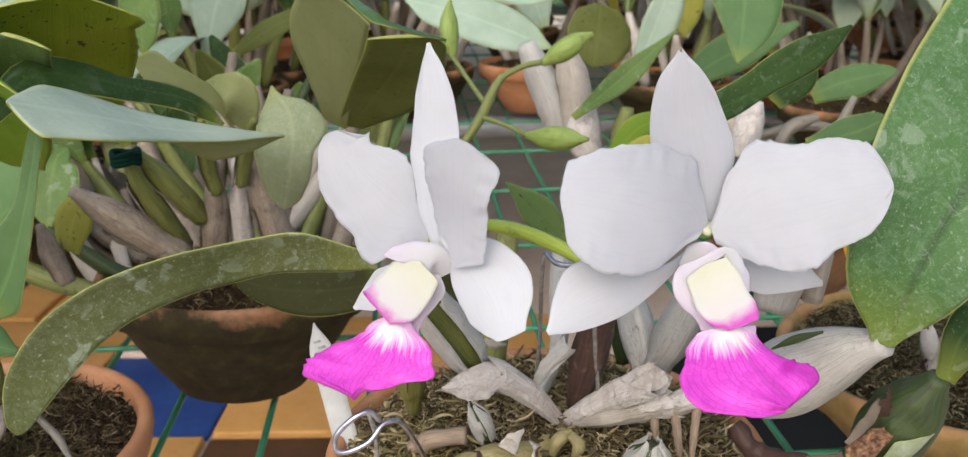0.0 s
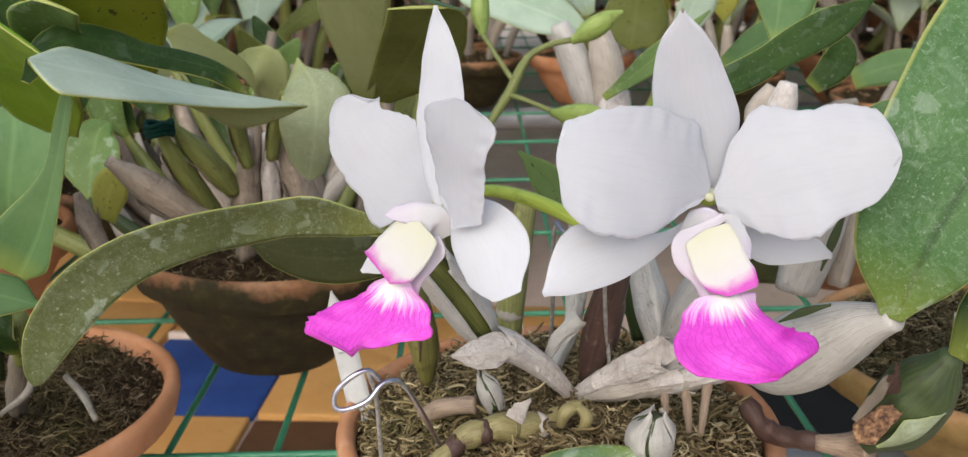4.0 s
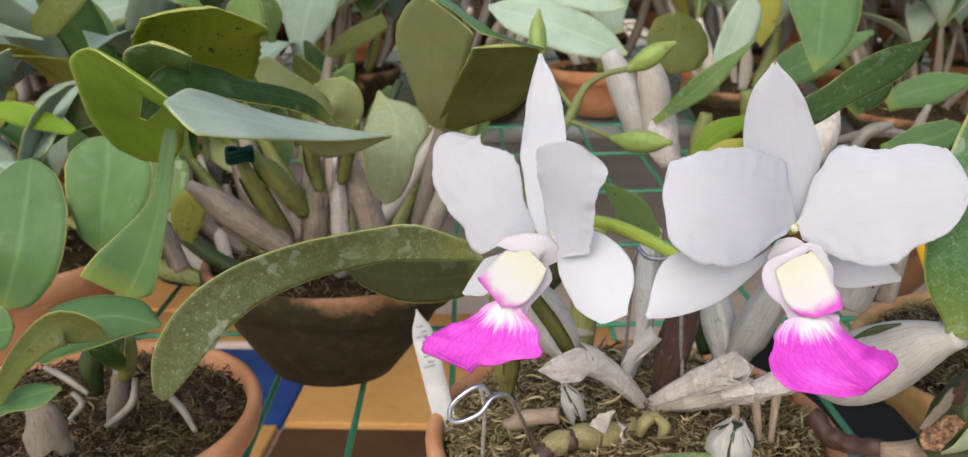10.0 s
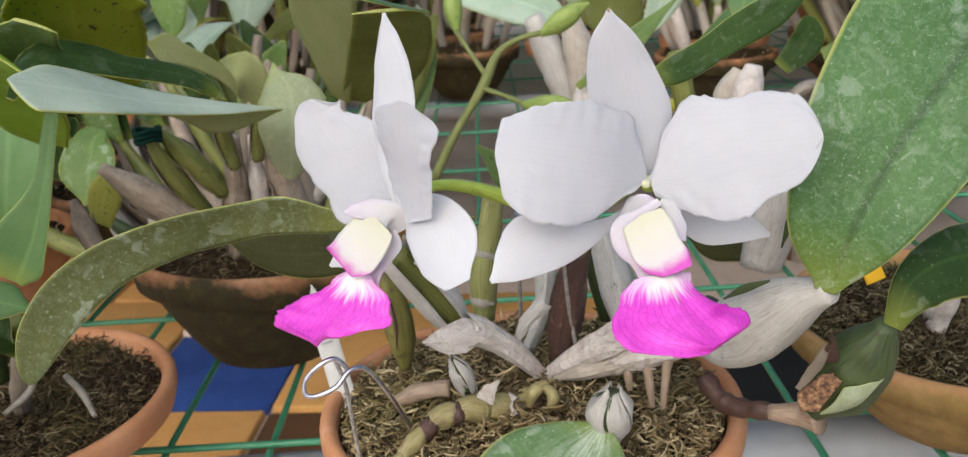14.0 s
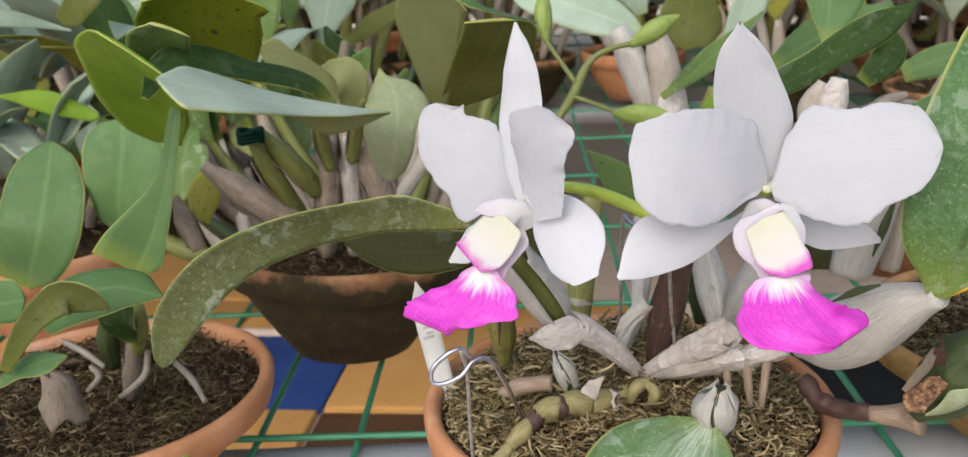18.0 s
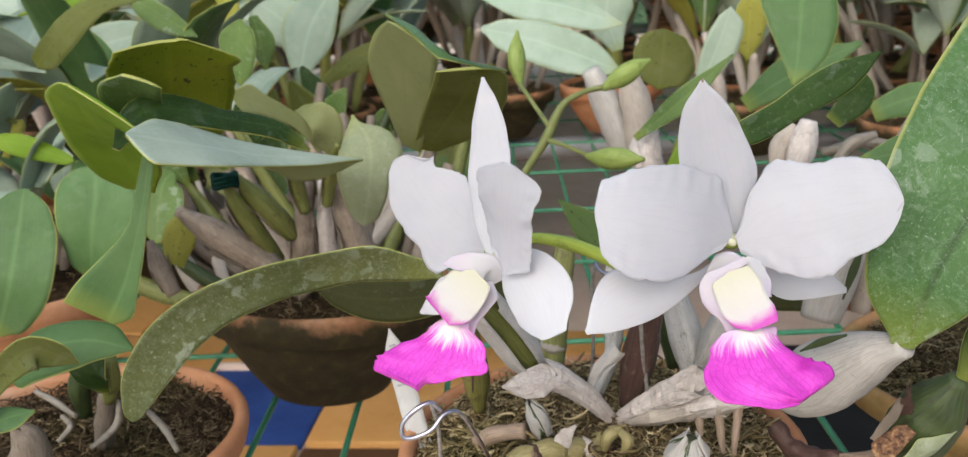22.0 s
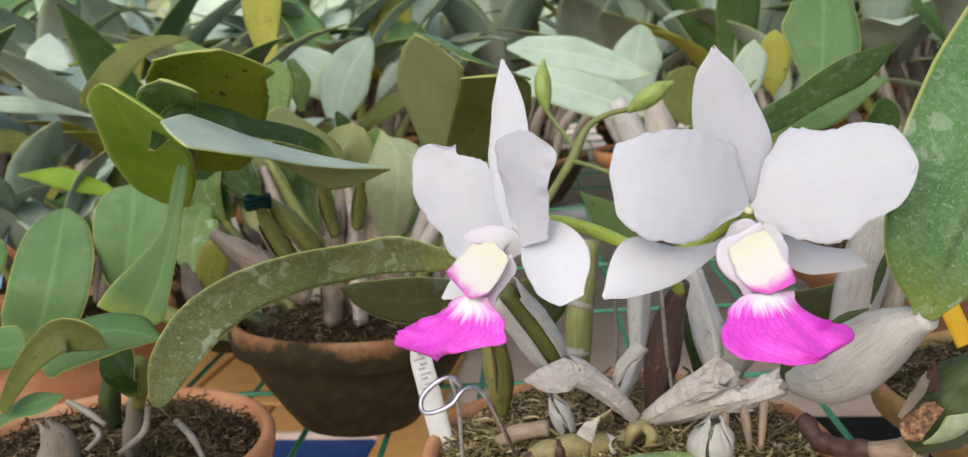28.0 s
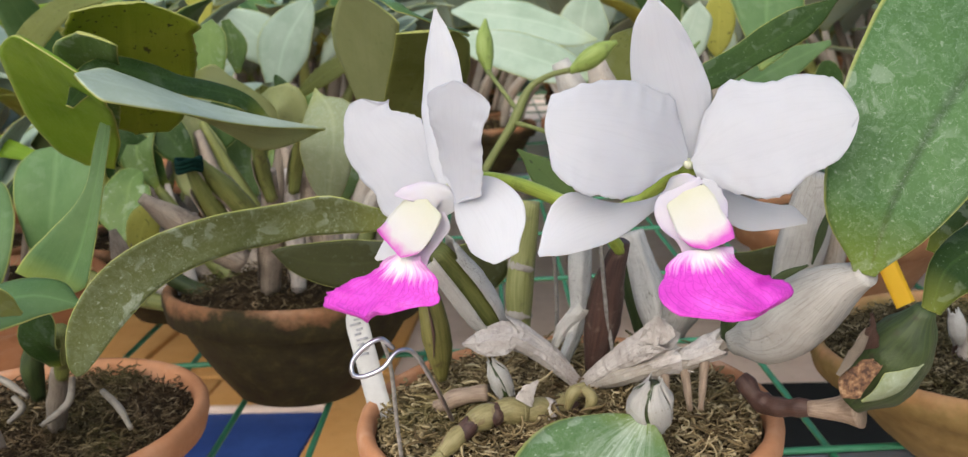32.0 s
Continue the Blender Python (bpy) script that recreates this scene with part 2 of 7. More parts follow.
def lip_material():
    """Magenta fan with darker branching veins and a white blaze at its base."""
    k = Mat("magenta lip")
    u, v = k.uv()
    nz = k.noise(26, 2, 0.5, "UV", (1, 0.07, 1), 0.25)
    warp = k.math("MULTIPLY", k.math("SUBTRACT", k.noise(5, 4, 0.6, "UV"), 0.5), 5.0)

    def veins_at(count, width):
        sn = k.math("SINE", k.math("ADD", k.math("MULTIPLY", u, count), warp))
        return k.grey(k.math("ABSOLUTE", sn), 0.0, width, 1.0, 0.0)

    wave = k.math("MULTIPLY", veins_at(60.0, 0.40), k.grey(k.noise(120, 3), 0.35, 0.6, 0.45, 1.0))
    fine = k.math("MULTIPLY", k.grey(k.math("ABSOLUTE", k.math("SUBTRACT", k.noise(260, 2, 0.5), 0.5)), 0.0, 0.05, 1.0, 0.0), 0.45)
    veins = k.math("MAXIMUM", wave, fine)
    col = k.ramp(k.noise(70, 4), [(0.3, (0.53, 0.028, 0.41)), (0.7, (0.70, 0.090, 0.57))])
    col = k.mix(k.math("MULTIPLY", veins, 0.75), col, (0.34, 0.006, 0.27))
    # white blaze, ragged along the veins
    edge = k.math("ADD", v, k.math("MULTIPLY", k.math("ABSOLUTE", k.math("SUBTRACT", u, 0.5)), 0.36))
    edge = k.math("ADD", edge, k.math("MULTIPLY", k.math("SUBTRACT", nz, 0.5), -0.5))
    blaze = k.grey(edge, 0.20, 0.42, 1.0, 0.0)
    side = k.grey(k.math("ABSOLUTE", k.math("SUBTRACT", u, 0.5)), 0.12, 0.32)
    col = k.mix(blaze, col, k.mix(side, (0.74, 0.69, 0.66), (0.70, 0.46, 0.66)))
    k.bump(k.math("ADD", k.math("MULTIPLY", wave, -0.6), k.noise(300, 3)), 0.22, 0.0006)
    return k.done(col, 0.45, 0, 0.35, 0.22, 0.1)


def tube_material(name, inner, tint, start, end, glow=None):
    """Lip tube: a cream or lilac body whose far end turns magenta in ragged patches."""
    k = Mat(name)
    u, v = k.uv()
    n = k.math("MULTIPLY", k.math("SUBTRACT", k.noise(90, 4, 0.6), 0.5), 0.55)
    side = k.math("MULTIPLY", k.math("POWER", k.math("ABSOLUTE", k.math("SUBTRACT", u, 0.5)), 2.0), 0.9)
    f = k.grey(k.math("ADD", k.math("ADD", v, n), side), start, end)
    col = inner
    if glow:
        col = k.mix(k.grey(k.math("ADD", v, n), 0.05, 0.7, 0.75, 0.0), inner, glow)
    col = k.mix(f, col, tint)
    k.bump(k.math("ADD", k.noise(250, 3), k.noise(30, 3, 0.5, "UV", (1, 0.1, 1))), 0.18, 0.0008)
    return k.done(col, 0.5, 0, 0.3, 0.3, 0.2)


LIP = lip_material()
THROAT = tube_material("cream throat", (0.60, 0.58, 0.575), (0.58, 0.09, 0.47), 0.80, 1.02, (0.55, 0.54, 0.37))
SIDE_LOBE = tube_material("lilac side lobe", (0.57, 0.52, 0.575), (0.56, 0.36, 0.56), 0.45, 1.15)
HOOD = tube_material("lilac-white hood", (0.56, 0.545, 0.565), (0.53, 0.43, 0.555), 0.50, 1.2)
COLUMN = tube_material("column", (0.58, 0.60, 0.30), (0.62, 0.60, 0.44), 0.5, 1.0)


def papery(name, c1, c2, dark, crack=0.4, folds=0.35):
    """Dry papery sheath: fine long fibres, a few creases, faint stains."""
    k = Mat(name)
    fib = k.noise(60, 5, 0.65, "UV", (1.6, 0.06, 1), 0.3)
    col = k.ramp(fib, [(0.32, c1), (0.5, c2), (0.72, tuple(min(c * 1.08, 0.75) for c in c2))])
    big = k.noise(70, 5, 0.6)
    col = k.mix(k.grey(big, 0.52, 0.72, 0, 0.38), col, dark)
    col = k.mix(k.grey(k.noise(26, 3), 0.45, 0.65, 0, 0.30), col, tuple(min(c * 1.15, 0.75) for c in c2))
    cr = k.grey(k.math("ABSOLUTE", k.math("SUBTRACT", k.noise(14, 3, 0.6, "UV", (2.2, 0.35, 1), 0.8), 0.5)), 0.004, 0.014, crack, 0.0)
    gate = k.grey(k.noise(50, 2), 0.48, 0.6)
    col = k.mix(k.math("MULTIPLY", cr, gate), col, tuple(c * 0.4 for c in dark))
    sp = k.grey(k.noise(700, 2), 0.68, 0.74, 0, 0.45)
    col = k.mix(sp, col, tuple(c * 0.5 for c in dark))
    fold = k.grey(k.math("ABSOLUTE", k.math("SUBTRACT", k.noise(120, 2, 0.5, dist=0.4), 0.5)), 0.0, 0.10, 1.0, 0.0)
    fold2 = k.grey(k.math("ABSOLUTE", k.math("SUBTRACT", k.noise(300, 2, 0.5, dist=0.4), 0.5)), 0.0, 0.12, 0.5, 0.0)
    col = k.mix(k.math("MULTIPLY", k.math("ADD", fold, fold2), 0.16 * folds), col, dark)
    k.bump(k.math("ADD", k.math("MULTIPLY", fib, 0.7), k.math("ADD", k.math("MULTIPLY", k.math("ADD", fold, fold2), folds), k.math("MULTIPLY", big, 0.8))), 0.5, 0.0009)
    return k.done(col, 0.75, 0, 0.15, 0.12)


PAPER = papery("dry sheath", (0.29, 0.25, 0.205), (0.41, 0.365, 0.315), (0.17, 0.12, 0.085))
PAPER_PINK = papery("dry sheath pinkish", (0.44, 0.395, 0.365), (0.59, 0.545, 0.51), (0.20, 0.13, 0.10), 0.7, 1.0)
PAPER_WHITE = papery("dry sheath white", (0.40, 0.388, 0.362), (0.54, 0.525, 0.498), (0.30, 0.25, 0.21), 0.85, 0.6)
PAPER_GREY = papery("dry sheath grey", (0.30, 0.285, 0.262), (0.42, 0.402, 0.372), (0.26, 0.225, 0.185), 0.6, 0.4)
PAPER_SPOT = papery("brown-spotted old sheath", (0.20, 0.155, 0.115), (0.33, 0.27, 0.215), (0.05, 0.028, 0.018), 0.6, 0.8)
# dull brown sheath, darkened further for the shadow among leaves
PAPER_DULL = papery("dull dry sheath, shade in its colour", (0.11, 0.085, 0.065), (0.20, 0.165, 0.13), (0.05, 0.035, 0.025), 0.5)


def cane_material(name, c1, c2, dark):
    k = Mat(name)
    fib = k.noise(20, 4, 0.6, "UV", (2.0, 0.15, 1))
    col = k.ramp(fib, [(0.3, c1), (0.65, c2)])
    col = k.mix(k.grey(k.noise(200, 4), 0.58, 0.7, 0, 0.65), col, dark)
    k.bump(k.math("ADD", fib, k.noise(400, 3)), 0.35, 0.0008)
    return k.done(col, 0.55, 0, 0.35)


CANE_GREEN = cane_material("green cane", (0.085, 0.100, 0.022), (0.165, 0.175, 0.048), (0.05, 0.040, 0.015))
CANE_OLIVE = cane_material("dull olive cane", (0.095, 0.088, 0.018), (0.165, 0.148, 0.045), (0.045, 0.030, 0.015))
CANE_YELLOW = cane_material("yellow-green cane", (0.17, 0.175, 0.05), (0.29, 0.285, 0.11), (0.12, 0.10, 0.06))
CANE_DARK = cane_material("purple brown cane", (0.035, 0.018, 0.016), (0.085, 0.045, 0.035), (0.16, 0.12, 0.09))
CANE_DEEP = cane_material("dark green cane", (0.014, 0.026, 0.007), (0.042, 0.060, 0.016), (0.03, 0.02, 0.012))
RHIZOME = cane_material("rhizome", (0.17, 0.115, 0.08), (0.29, 0.215, 0.155), (0.08, 0.04, 0.03))
SHOOT = cane_material("green purple shoot", (0.155, 0.130, 0.048), (0.265, 0.225, 0.105), (0.10, 0.040, 0.038))
RHIZOME_DARK = cane_material("dark rhizome", (0.035, 0.017, 0.013), (0.075, 0.038, 0.028), (0.015, 0.010, 0.008))
PEDICEL = cane_material("pedicel", (0.22, 0.30, 0.03), (0.36, 0.44, 0.08), (0.14, 0.19, 0.03))
STEM = cane_material("flower stem", (0.10, 0.12, 0.03), (0.165, 0.18, 0.06), (0.09, 0.055, 0.035))
BUD = cane_material("green bud", (0.125, 0.18, 0.03), (0.21, 0.27, 0.07), (0.10, 0.12, 0.03))
ROOT = cane_material("pale root", (0.125, 0.108, 0.085), (0.225, 0.20, 0.165), (0.10, 0.08, 0.06))
k = Mat("cut wood")
CUT = k.done(k.ramp(k.noise(600, 3), [(0.35, (0.04, 0.016, 0.008)), (0.55, (0.15, 0.075, 0.034)), (0.72, (0.30, 0.185, 0.10))]), 0.85)

def fibre_material(name, stops):
    k = Mat(name)
    col = k.ramp(k.island(), stops)
    col = k.mix(k.grey(k.noise(18, 2), 0.45, 0.65, 0, 0.35), col, (0.13, 0.125, 0.04))
    return k.done(col, 0.9, 0, 0.15, 0.1)


FIBRE = fibre_material("sphagnum fibre", [(0.0, (0.040, 0.025, 0.012)), (0.35, (0.16, 0.115, 0.056)), (0.7, (0.30, 0.225, 0.115)), (1.0, (0.55, 0.45, 0.27))])
# brown fibre darkened to include the shade the leaves throw on it
FIBRE_DARK = fibre_material("root fibre, shade in its colour", [(0.0, (0.015, 0.009, 0.005)), (0.4, (0.055, 0.035, 0.018)), (0.8, (0.13, 0.09, 0.048)), (1.0, (0.26, 0.20, 0.12))])
FIBRE_OLIVE = fibre_material("dull olive moss", [(0.0, (0.016, 0.011, 0.005)), (0.4, (0.055, 0.042, 0.02)), (0.75, (0.135, 0.105, 0.055)), (1.0, (0.27, 0.22, 0.135))])
# peat brown lowered to paint the shade between the moss strands
k = Mat("dark peat, shade in its colour")
pz = k.noise(160, 6, 0.7)
k.bump(pz, 0.9, 0.004)
PEAT = k.done(k.ramp(pz, [(0.35, (0.010, 0.006, 0.003)), (0.55, (0.04, 0.026, 0.012)), (0.72, (0.11, 0.078, 0.04))]), 0.95, 0, 0.1)


def terracotta(name, moss, algae=((0.004, 0.004, 0.0012), (0.014, 0.015, 0.003), (0.055, 0.043, 0.011))):
    """Fired clay: blotches, salt bloom and, on old pots, dark algae that creep up from below the collar."""
    k = Mat(name)
    col = k.ramp(k.noise(22, 5, 0.6), [(0.3, (0.30, 0.125, 0.055)), (0.55, (0.40, 0.185, 0.09)), (0.75, (0.48, 0.26, 0.155))])
    col = k.mix(k.grey(k.noise(260, 4), 0.6, 0.75, 0, 0.4), col, (0.30, 0.14, 0.075))
    bloom = k.grey(k.noise(35, 4, 0.6, "Object", (1, 1, 2.5)), 0.56, 0.74, 0, 0.4)
    col = k.mix(bloom, col, (0.58, 0.42, 0.31))
    col = k.mix(k.grey(k.noise(14, 4, 0.6), 0.52, 0.72, 0, 0.45), col, (0.20, 0.09, 0.035))
    if moss:
        u, v = k.uv()
        ragged = k.math("ADD", v, k.math("MULTIPLY", k.math("SUBTRACT", k.noise(30, 5, 0.65), 0.5), 0.55))
        f = k.grey(ragged, 1.12, 0.90, 0.0, moss)
        alg = k.ramp(k.noise(90, 5, 0.65), list(zip((0.3, 0.55, 0.8), algae)))
        col = k.mix(f, col, alg)
    k.bump(k.noise(320, 5), 0.3, 0.0012)
    return k.done(col, 0.82, 0, 0.25)


CLAY = terracotta("terracotta", 0.0)
CLAY_MOSSY = terracotta("terracotta with algae", 0.97)
CLAY_AGED = terracotta("terracotta aged", 0.55)
CLAY_OLIVE = terracotta("terracotta stained olive", 0.85, ((0.10, 0.075, 0.018), (0.16, 0.12, 0.035), (0.22, 0.16, 0.055)))

k = Mat("green plastic coat")
GREEN_WIRE = k.done(k.ramp(k.noise(40, 4), [(0.3, (0.018, 0.155, 0.075)), (0.7, (0.05, 0.235, 0.125))]), 0.42)
k = Mat("steel wire")
k.bump(k.noise(900, 2), 0.1, 0.0004)
STEEL = k.done(k.ramp(k.noise(300, 3), [(0.35, (0.36, 0.34, 0.40)), (0.7, (0.60, 0.58, 0.64))]), 0.28, 1.0)
k = Mat("weathered wire")
WIRE_OLD = k.done(k.ramp(k.noise(500, 3), [(0.35, (0.22, 0.205, 0.19)), (0.7, (0.40, 0.38, 0.36))]), 0.5, 0.4)
k = Mat("grey pipe")
PIPE = k.done(k.ramp(k.noise(12, 4), [(0.3, (0.15, 0.155, 0.17)), (0.7, (0.27, 0.28, 0.30))]), 0.5, 0.2)
k = Mat("white plastic")
LABEL = k.done(k.ramp(k.noise(80, 4), [(0.3, (0.34, 0.335, 0.325)), (0.7, (0.46, 0.455, 0.445))]), 0.6, 0, 0.2)
k = Mat("ink")
INK = k.done((0.26, 0.26, 0.28), 0.7)
k = Mat("yellow plastic")
YELLOW = k.done(k.ramp(k.noise(30, 3), [(0.3, (0.78, 0.44, 0.01)), (0.7, (0.86, 0.52, 0.02))]), 0.45, thin=0.2)
k = Mat("blue plastic")
BLUE_TAG = k.done(k.ramp(k.noise(40, 3), [(0.3, (0.20, 0.36, 0.58)), (0.7, (0.28, 0.44, 0.66))]), 0.5)
k = Mat("twine")
TWINE = k.done(k.ramp(k.noise(900, 3), [(0.3, (0.001, 0.010, 0.007)), (0.7, (0.003, 0.026, 0.018))]), 0.8, 0, 0.1)


def floor_paint(name, c1, c2):
    k = Mat(name)
    f = k.noise(9, 6, 0.65)
    col = k.ramp(f, [(0.3, c1), (0.7, c2)])
    col = k.mix(k.grey(k.noise(70, 5), 0.58, 0.74, 0, 0.35), col, tuple(c * 0.6 for c in c1))
    k.bump(k.noise(200, 5), 0.3, 0.002)
    return k.done(col, 0.8, 0, 0.25)


FLOOR = floor_paint("clay floor", (0.54, 0.415, 0.345), (0.66, 0.535, 0.46))
TILE_TAN = floor_paint("ochre tile", (0.52, 0.26, 0.075), (0.62, 0.335, 0.12))
TILE_BLUE = floor_paint("blue tile", (0.012, 0.035, 0.16), (0.03, 0.075, 0.26))
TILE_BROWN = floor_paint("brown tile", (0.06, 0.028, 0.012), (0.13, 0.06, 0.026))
# near-black that paints the shadow on the ground
SHADE_BLACK = floor_paint("black for shaded ground", (0.004, 0.005, 0.006), (0.010, 0.011, 0.013))
# mottled hazy green for the added ring around the bench
k = Mat("backdrop ring green")
f = k.noise(3.0, 6, 0.7)
RING_GREEN = k.done(k.ramp(f, [(0.3, (0.03, 0.07, 0.035)), (0.5, (0.09, 0.16, 0.085)), (0.66, (0.20, 0.28, 0.19)), (0.8, (0.42, 0.47, 0.42))]), 0.9)


# ---- mesh helpers ----
def part(name, bm, mats, parent=None, label="", smooth=True):
    """Links a bmesh as one mesh object under a thing or a part, smooth or with sharp creases."""
    me = bpy.data.meshes.new(name)
    bm.normal_update()
    bm.to_mesh(me)
    bm.free()
    for m in (mats if isinstance(mats, (list, tuple)) else [mats]):
        me.materials.append(m)
    for p in me.polygons:
        p.use_smooth = smooth
    ob = new(name, me)
    if parent is not None:
        ob.parent = parent
        ob.matrix_parent_inverse = parent.matrix_world.inverted()
    return tagged(ob, label)


def thing(name, at, label, category, group="", kind=""):
    ob = new(name)
    ob.empty_display_size = 0.02
    ob.matrix_world = Matrix.Translation(at)
    ob.location = at
    bpy.context.view_layer.update()
    return tagged(ob, label, category, group, kind)


def spline(pts, s):
    """Catmull-Rom through the points, by chord length, at s in 0..1."""
    pts = [Vector(p) for p in pts]
    if len(pts) == 2:
        return pts[0].lerp(pts[1], s)
    d = [0.0]
    for a, b in zip(pts, pts[1:]):
        d.append(d[-1] + (b - a).length)
    x = s * d[-1]
    i = 0
    while i < len(d) - 2 and x > d[i + 1]:
        i += 1
    t = (x - d[i]) / max(d[i + 1] - d[i], 1e-9)
    p1, p2 = pts[i], pts[i + 1]
    h = d[i + 1] - d[i]
    m1 = (p2 - pts[i - 1]) / (d[i + 1] - d[i - 1]) * h if i > 0 else (p2 - p1)
    m2 = (pts[i + 2] - p1) / (d[i + 2] - d[i]) * h if i + 2 < len(pts) else (p2 - p1)
    t2, t3 = t * t, t * t * t
    return p1 * (2 * t3 - 3 * t2 + 1) + m1 * (t3 - 2 * t2 + t) + p2 * (-2 * t3 + 3 * t2) + m2 * (t3 - t2)


def prof(vals, s):
    """Smooth profile through values at even steps."""
    n = len(vals) - 1
    x = min(max(s, 0), 1) * n
    i = min(int(x), n - 1)
    t = x - i
    p0, p1, p2 = vals[max(i - 1, 0)], vals[i], vals[i + 1]
    p3 = vals[min(i + 2, n)]
    r = p1 + 0.5 * t * (p2 - p0 + t * (2 * p0 - 5 * p1 + 4 * p2 - p3 + t * (3 * (p1 - p2) + p3 - p0)))
    return max(r, 0.0)


N_CAM = V(0, -0.95, 0.3)


def blade(spine, half, half2=None, normal=N_CAM, fold=0.0, cup=0.0, thick=0.0009, n=22, m=8, wave=0.0, waves=5, tip=0.0, base=0.0, seed=0, frill=0.0, pleat=0.0):
    """A leaf or petal: a spine, half widths to either side (left first, seen with the normal towards the eye),
    folded or cupped across, wavy along its margins, with real thickness. Faces: 0 front, 1 back, 2 margin."""
    half2 = half2 or half
    bm = bmesh.new()
    uvl = bm.loops.layers.uv.new("UVMap")
    n0, n1 = normal if isinstance(normal, (tuple, list)) else (normal, normal)
    rnd = random.Random(seed)
    ph = [rnd.uniform(0, 6.28) for _ in range(4)]
    top, bot, st = [], [], []
    for i in range(n + 1):
        s = (1 - math.cos(math.pi * i / n)) / 2
        c = spline(spine, s)
        tg = (spline(spine, min(s + 0.01, 1)) - spline(spine, max(s - 0.01, 0))).normalized()
        nn = (n0.lerp(n1, s)).normalized()
        a = nn.cross(tg).normalized()
        nn = tg.cross(a).normalized()
        k = 1.0
        if tip and s > 1 - tip:
            k *= math.sqrt(max(1 - ((s - 1 + tip) / tip) ** 2, 0))
        if base and s < base:
            k *= math.sqrt(max(1 - ((base - s) / base) ** 2, 0))
        w1, w2 = prof(half, s) * k, prof(half2, s) * k
        rt, rb = [], []
        for j in range(m + 1):
            q = 2 * j / m - 1
            w = w1 if q < 0 else w2
            jag = 1 + frill * abs(q) ** 3 * 1.8 * (noise.noise(V(s * 6 + ph[2], q * 1.5, seed)) + 0.8 * noise.noise(V(s * 19 + ph[3], q * 2, seed + 3)) + 0.5 * noise.noise(V(s * 47 + ph[1], q * 2, seed + 7)))
            off = -q * w * jag
            edge = abs(q) ** 1.8 if wave else 0
            lift = (fold[0] + (fold[1] - fold[0]) * s if isinstance(fold, tuple) else fold) * abs(off) + cup * off * off / max(max(w1, w2), 1e-4)
            lift += wave * edge * (1.6 * noise.noise(V(waves * 1.6 * s + ph[0], q * 1.2, seed)) + noise.noise(V(waves * 4.5 * s + ph[1], q * 2.5, seed))) * min(k + 0.2, 1)
            if pleat:
                lift += pleat * s * (math.sin(6.5 * q + ph[0]) + 0.5 * math.sin(13 * q + ph[1] + 2 * s))
            p = c + a * off + nn * lift
            if frill:
                p += tg * (frill * 0.018 * k * s ** 5 * (noise.noise(V(q * 2.5 + ph[0], 1.3, seed)) + 0.7 * noise.noise(V(q * 7 + ph[1], 4.1, seed)) + 0.4 * noise.noise(V(q * 17 + ph[2], 7.7, seed))))
            th = thick * (0.35 + 0.65 * (1 - abs(q) ** 3)) / 2
            rt.append(bm.verts.new(p + nn * th))
            rb.append(bm.verts.new(p - nn * th))
        top.append(rt)
        bot.append(rb)
        st.append(s)

    def face(vs, uvs, mi):
        f = bm.faces.new(vs)
        f.material_index = mi
        for lp, t in zip(f.loops, uvs):
            lp[uvl].uv = t

    for i in range(n):
        for j in range(m):
            u0, u1, v0, v1 = j / m, (j + 1) / m, st[i], st[i + 1]
            face((top[i][j], top[i][j + 1], top[i + 1][j + 1], top[i + 1][j]), ((u0, v0), (u1, v0), (u1, v1), (u0, v1)), 0)
            face((bot[i][j], bot[i + 1][j], bot[i + 1][j + 1], bot[i][j + 1]), ((u0, v0), (u0, v1), (u1, v1), (u1, v0)), 1)
        for j, flip in ((0, False), (m, True)):
            vs = [top[i][j], top[i + 1][j], bot[i + 1][j], bot[i][j]]
            face(vs[::-1] if flip else vs, ((j / m, st[i]),) * 4, 2)
    for i in (0, n):
        for j in range(m):
            vs = [top[i][j], bot[i][j], bot[i][j + 1], top[i][j + 1]]
            face(vs if i == 0 else vs[::-1], ((j / m, st[i]),) * 4, 2)
    return bm


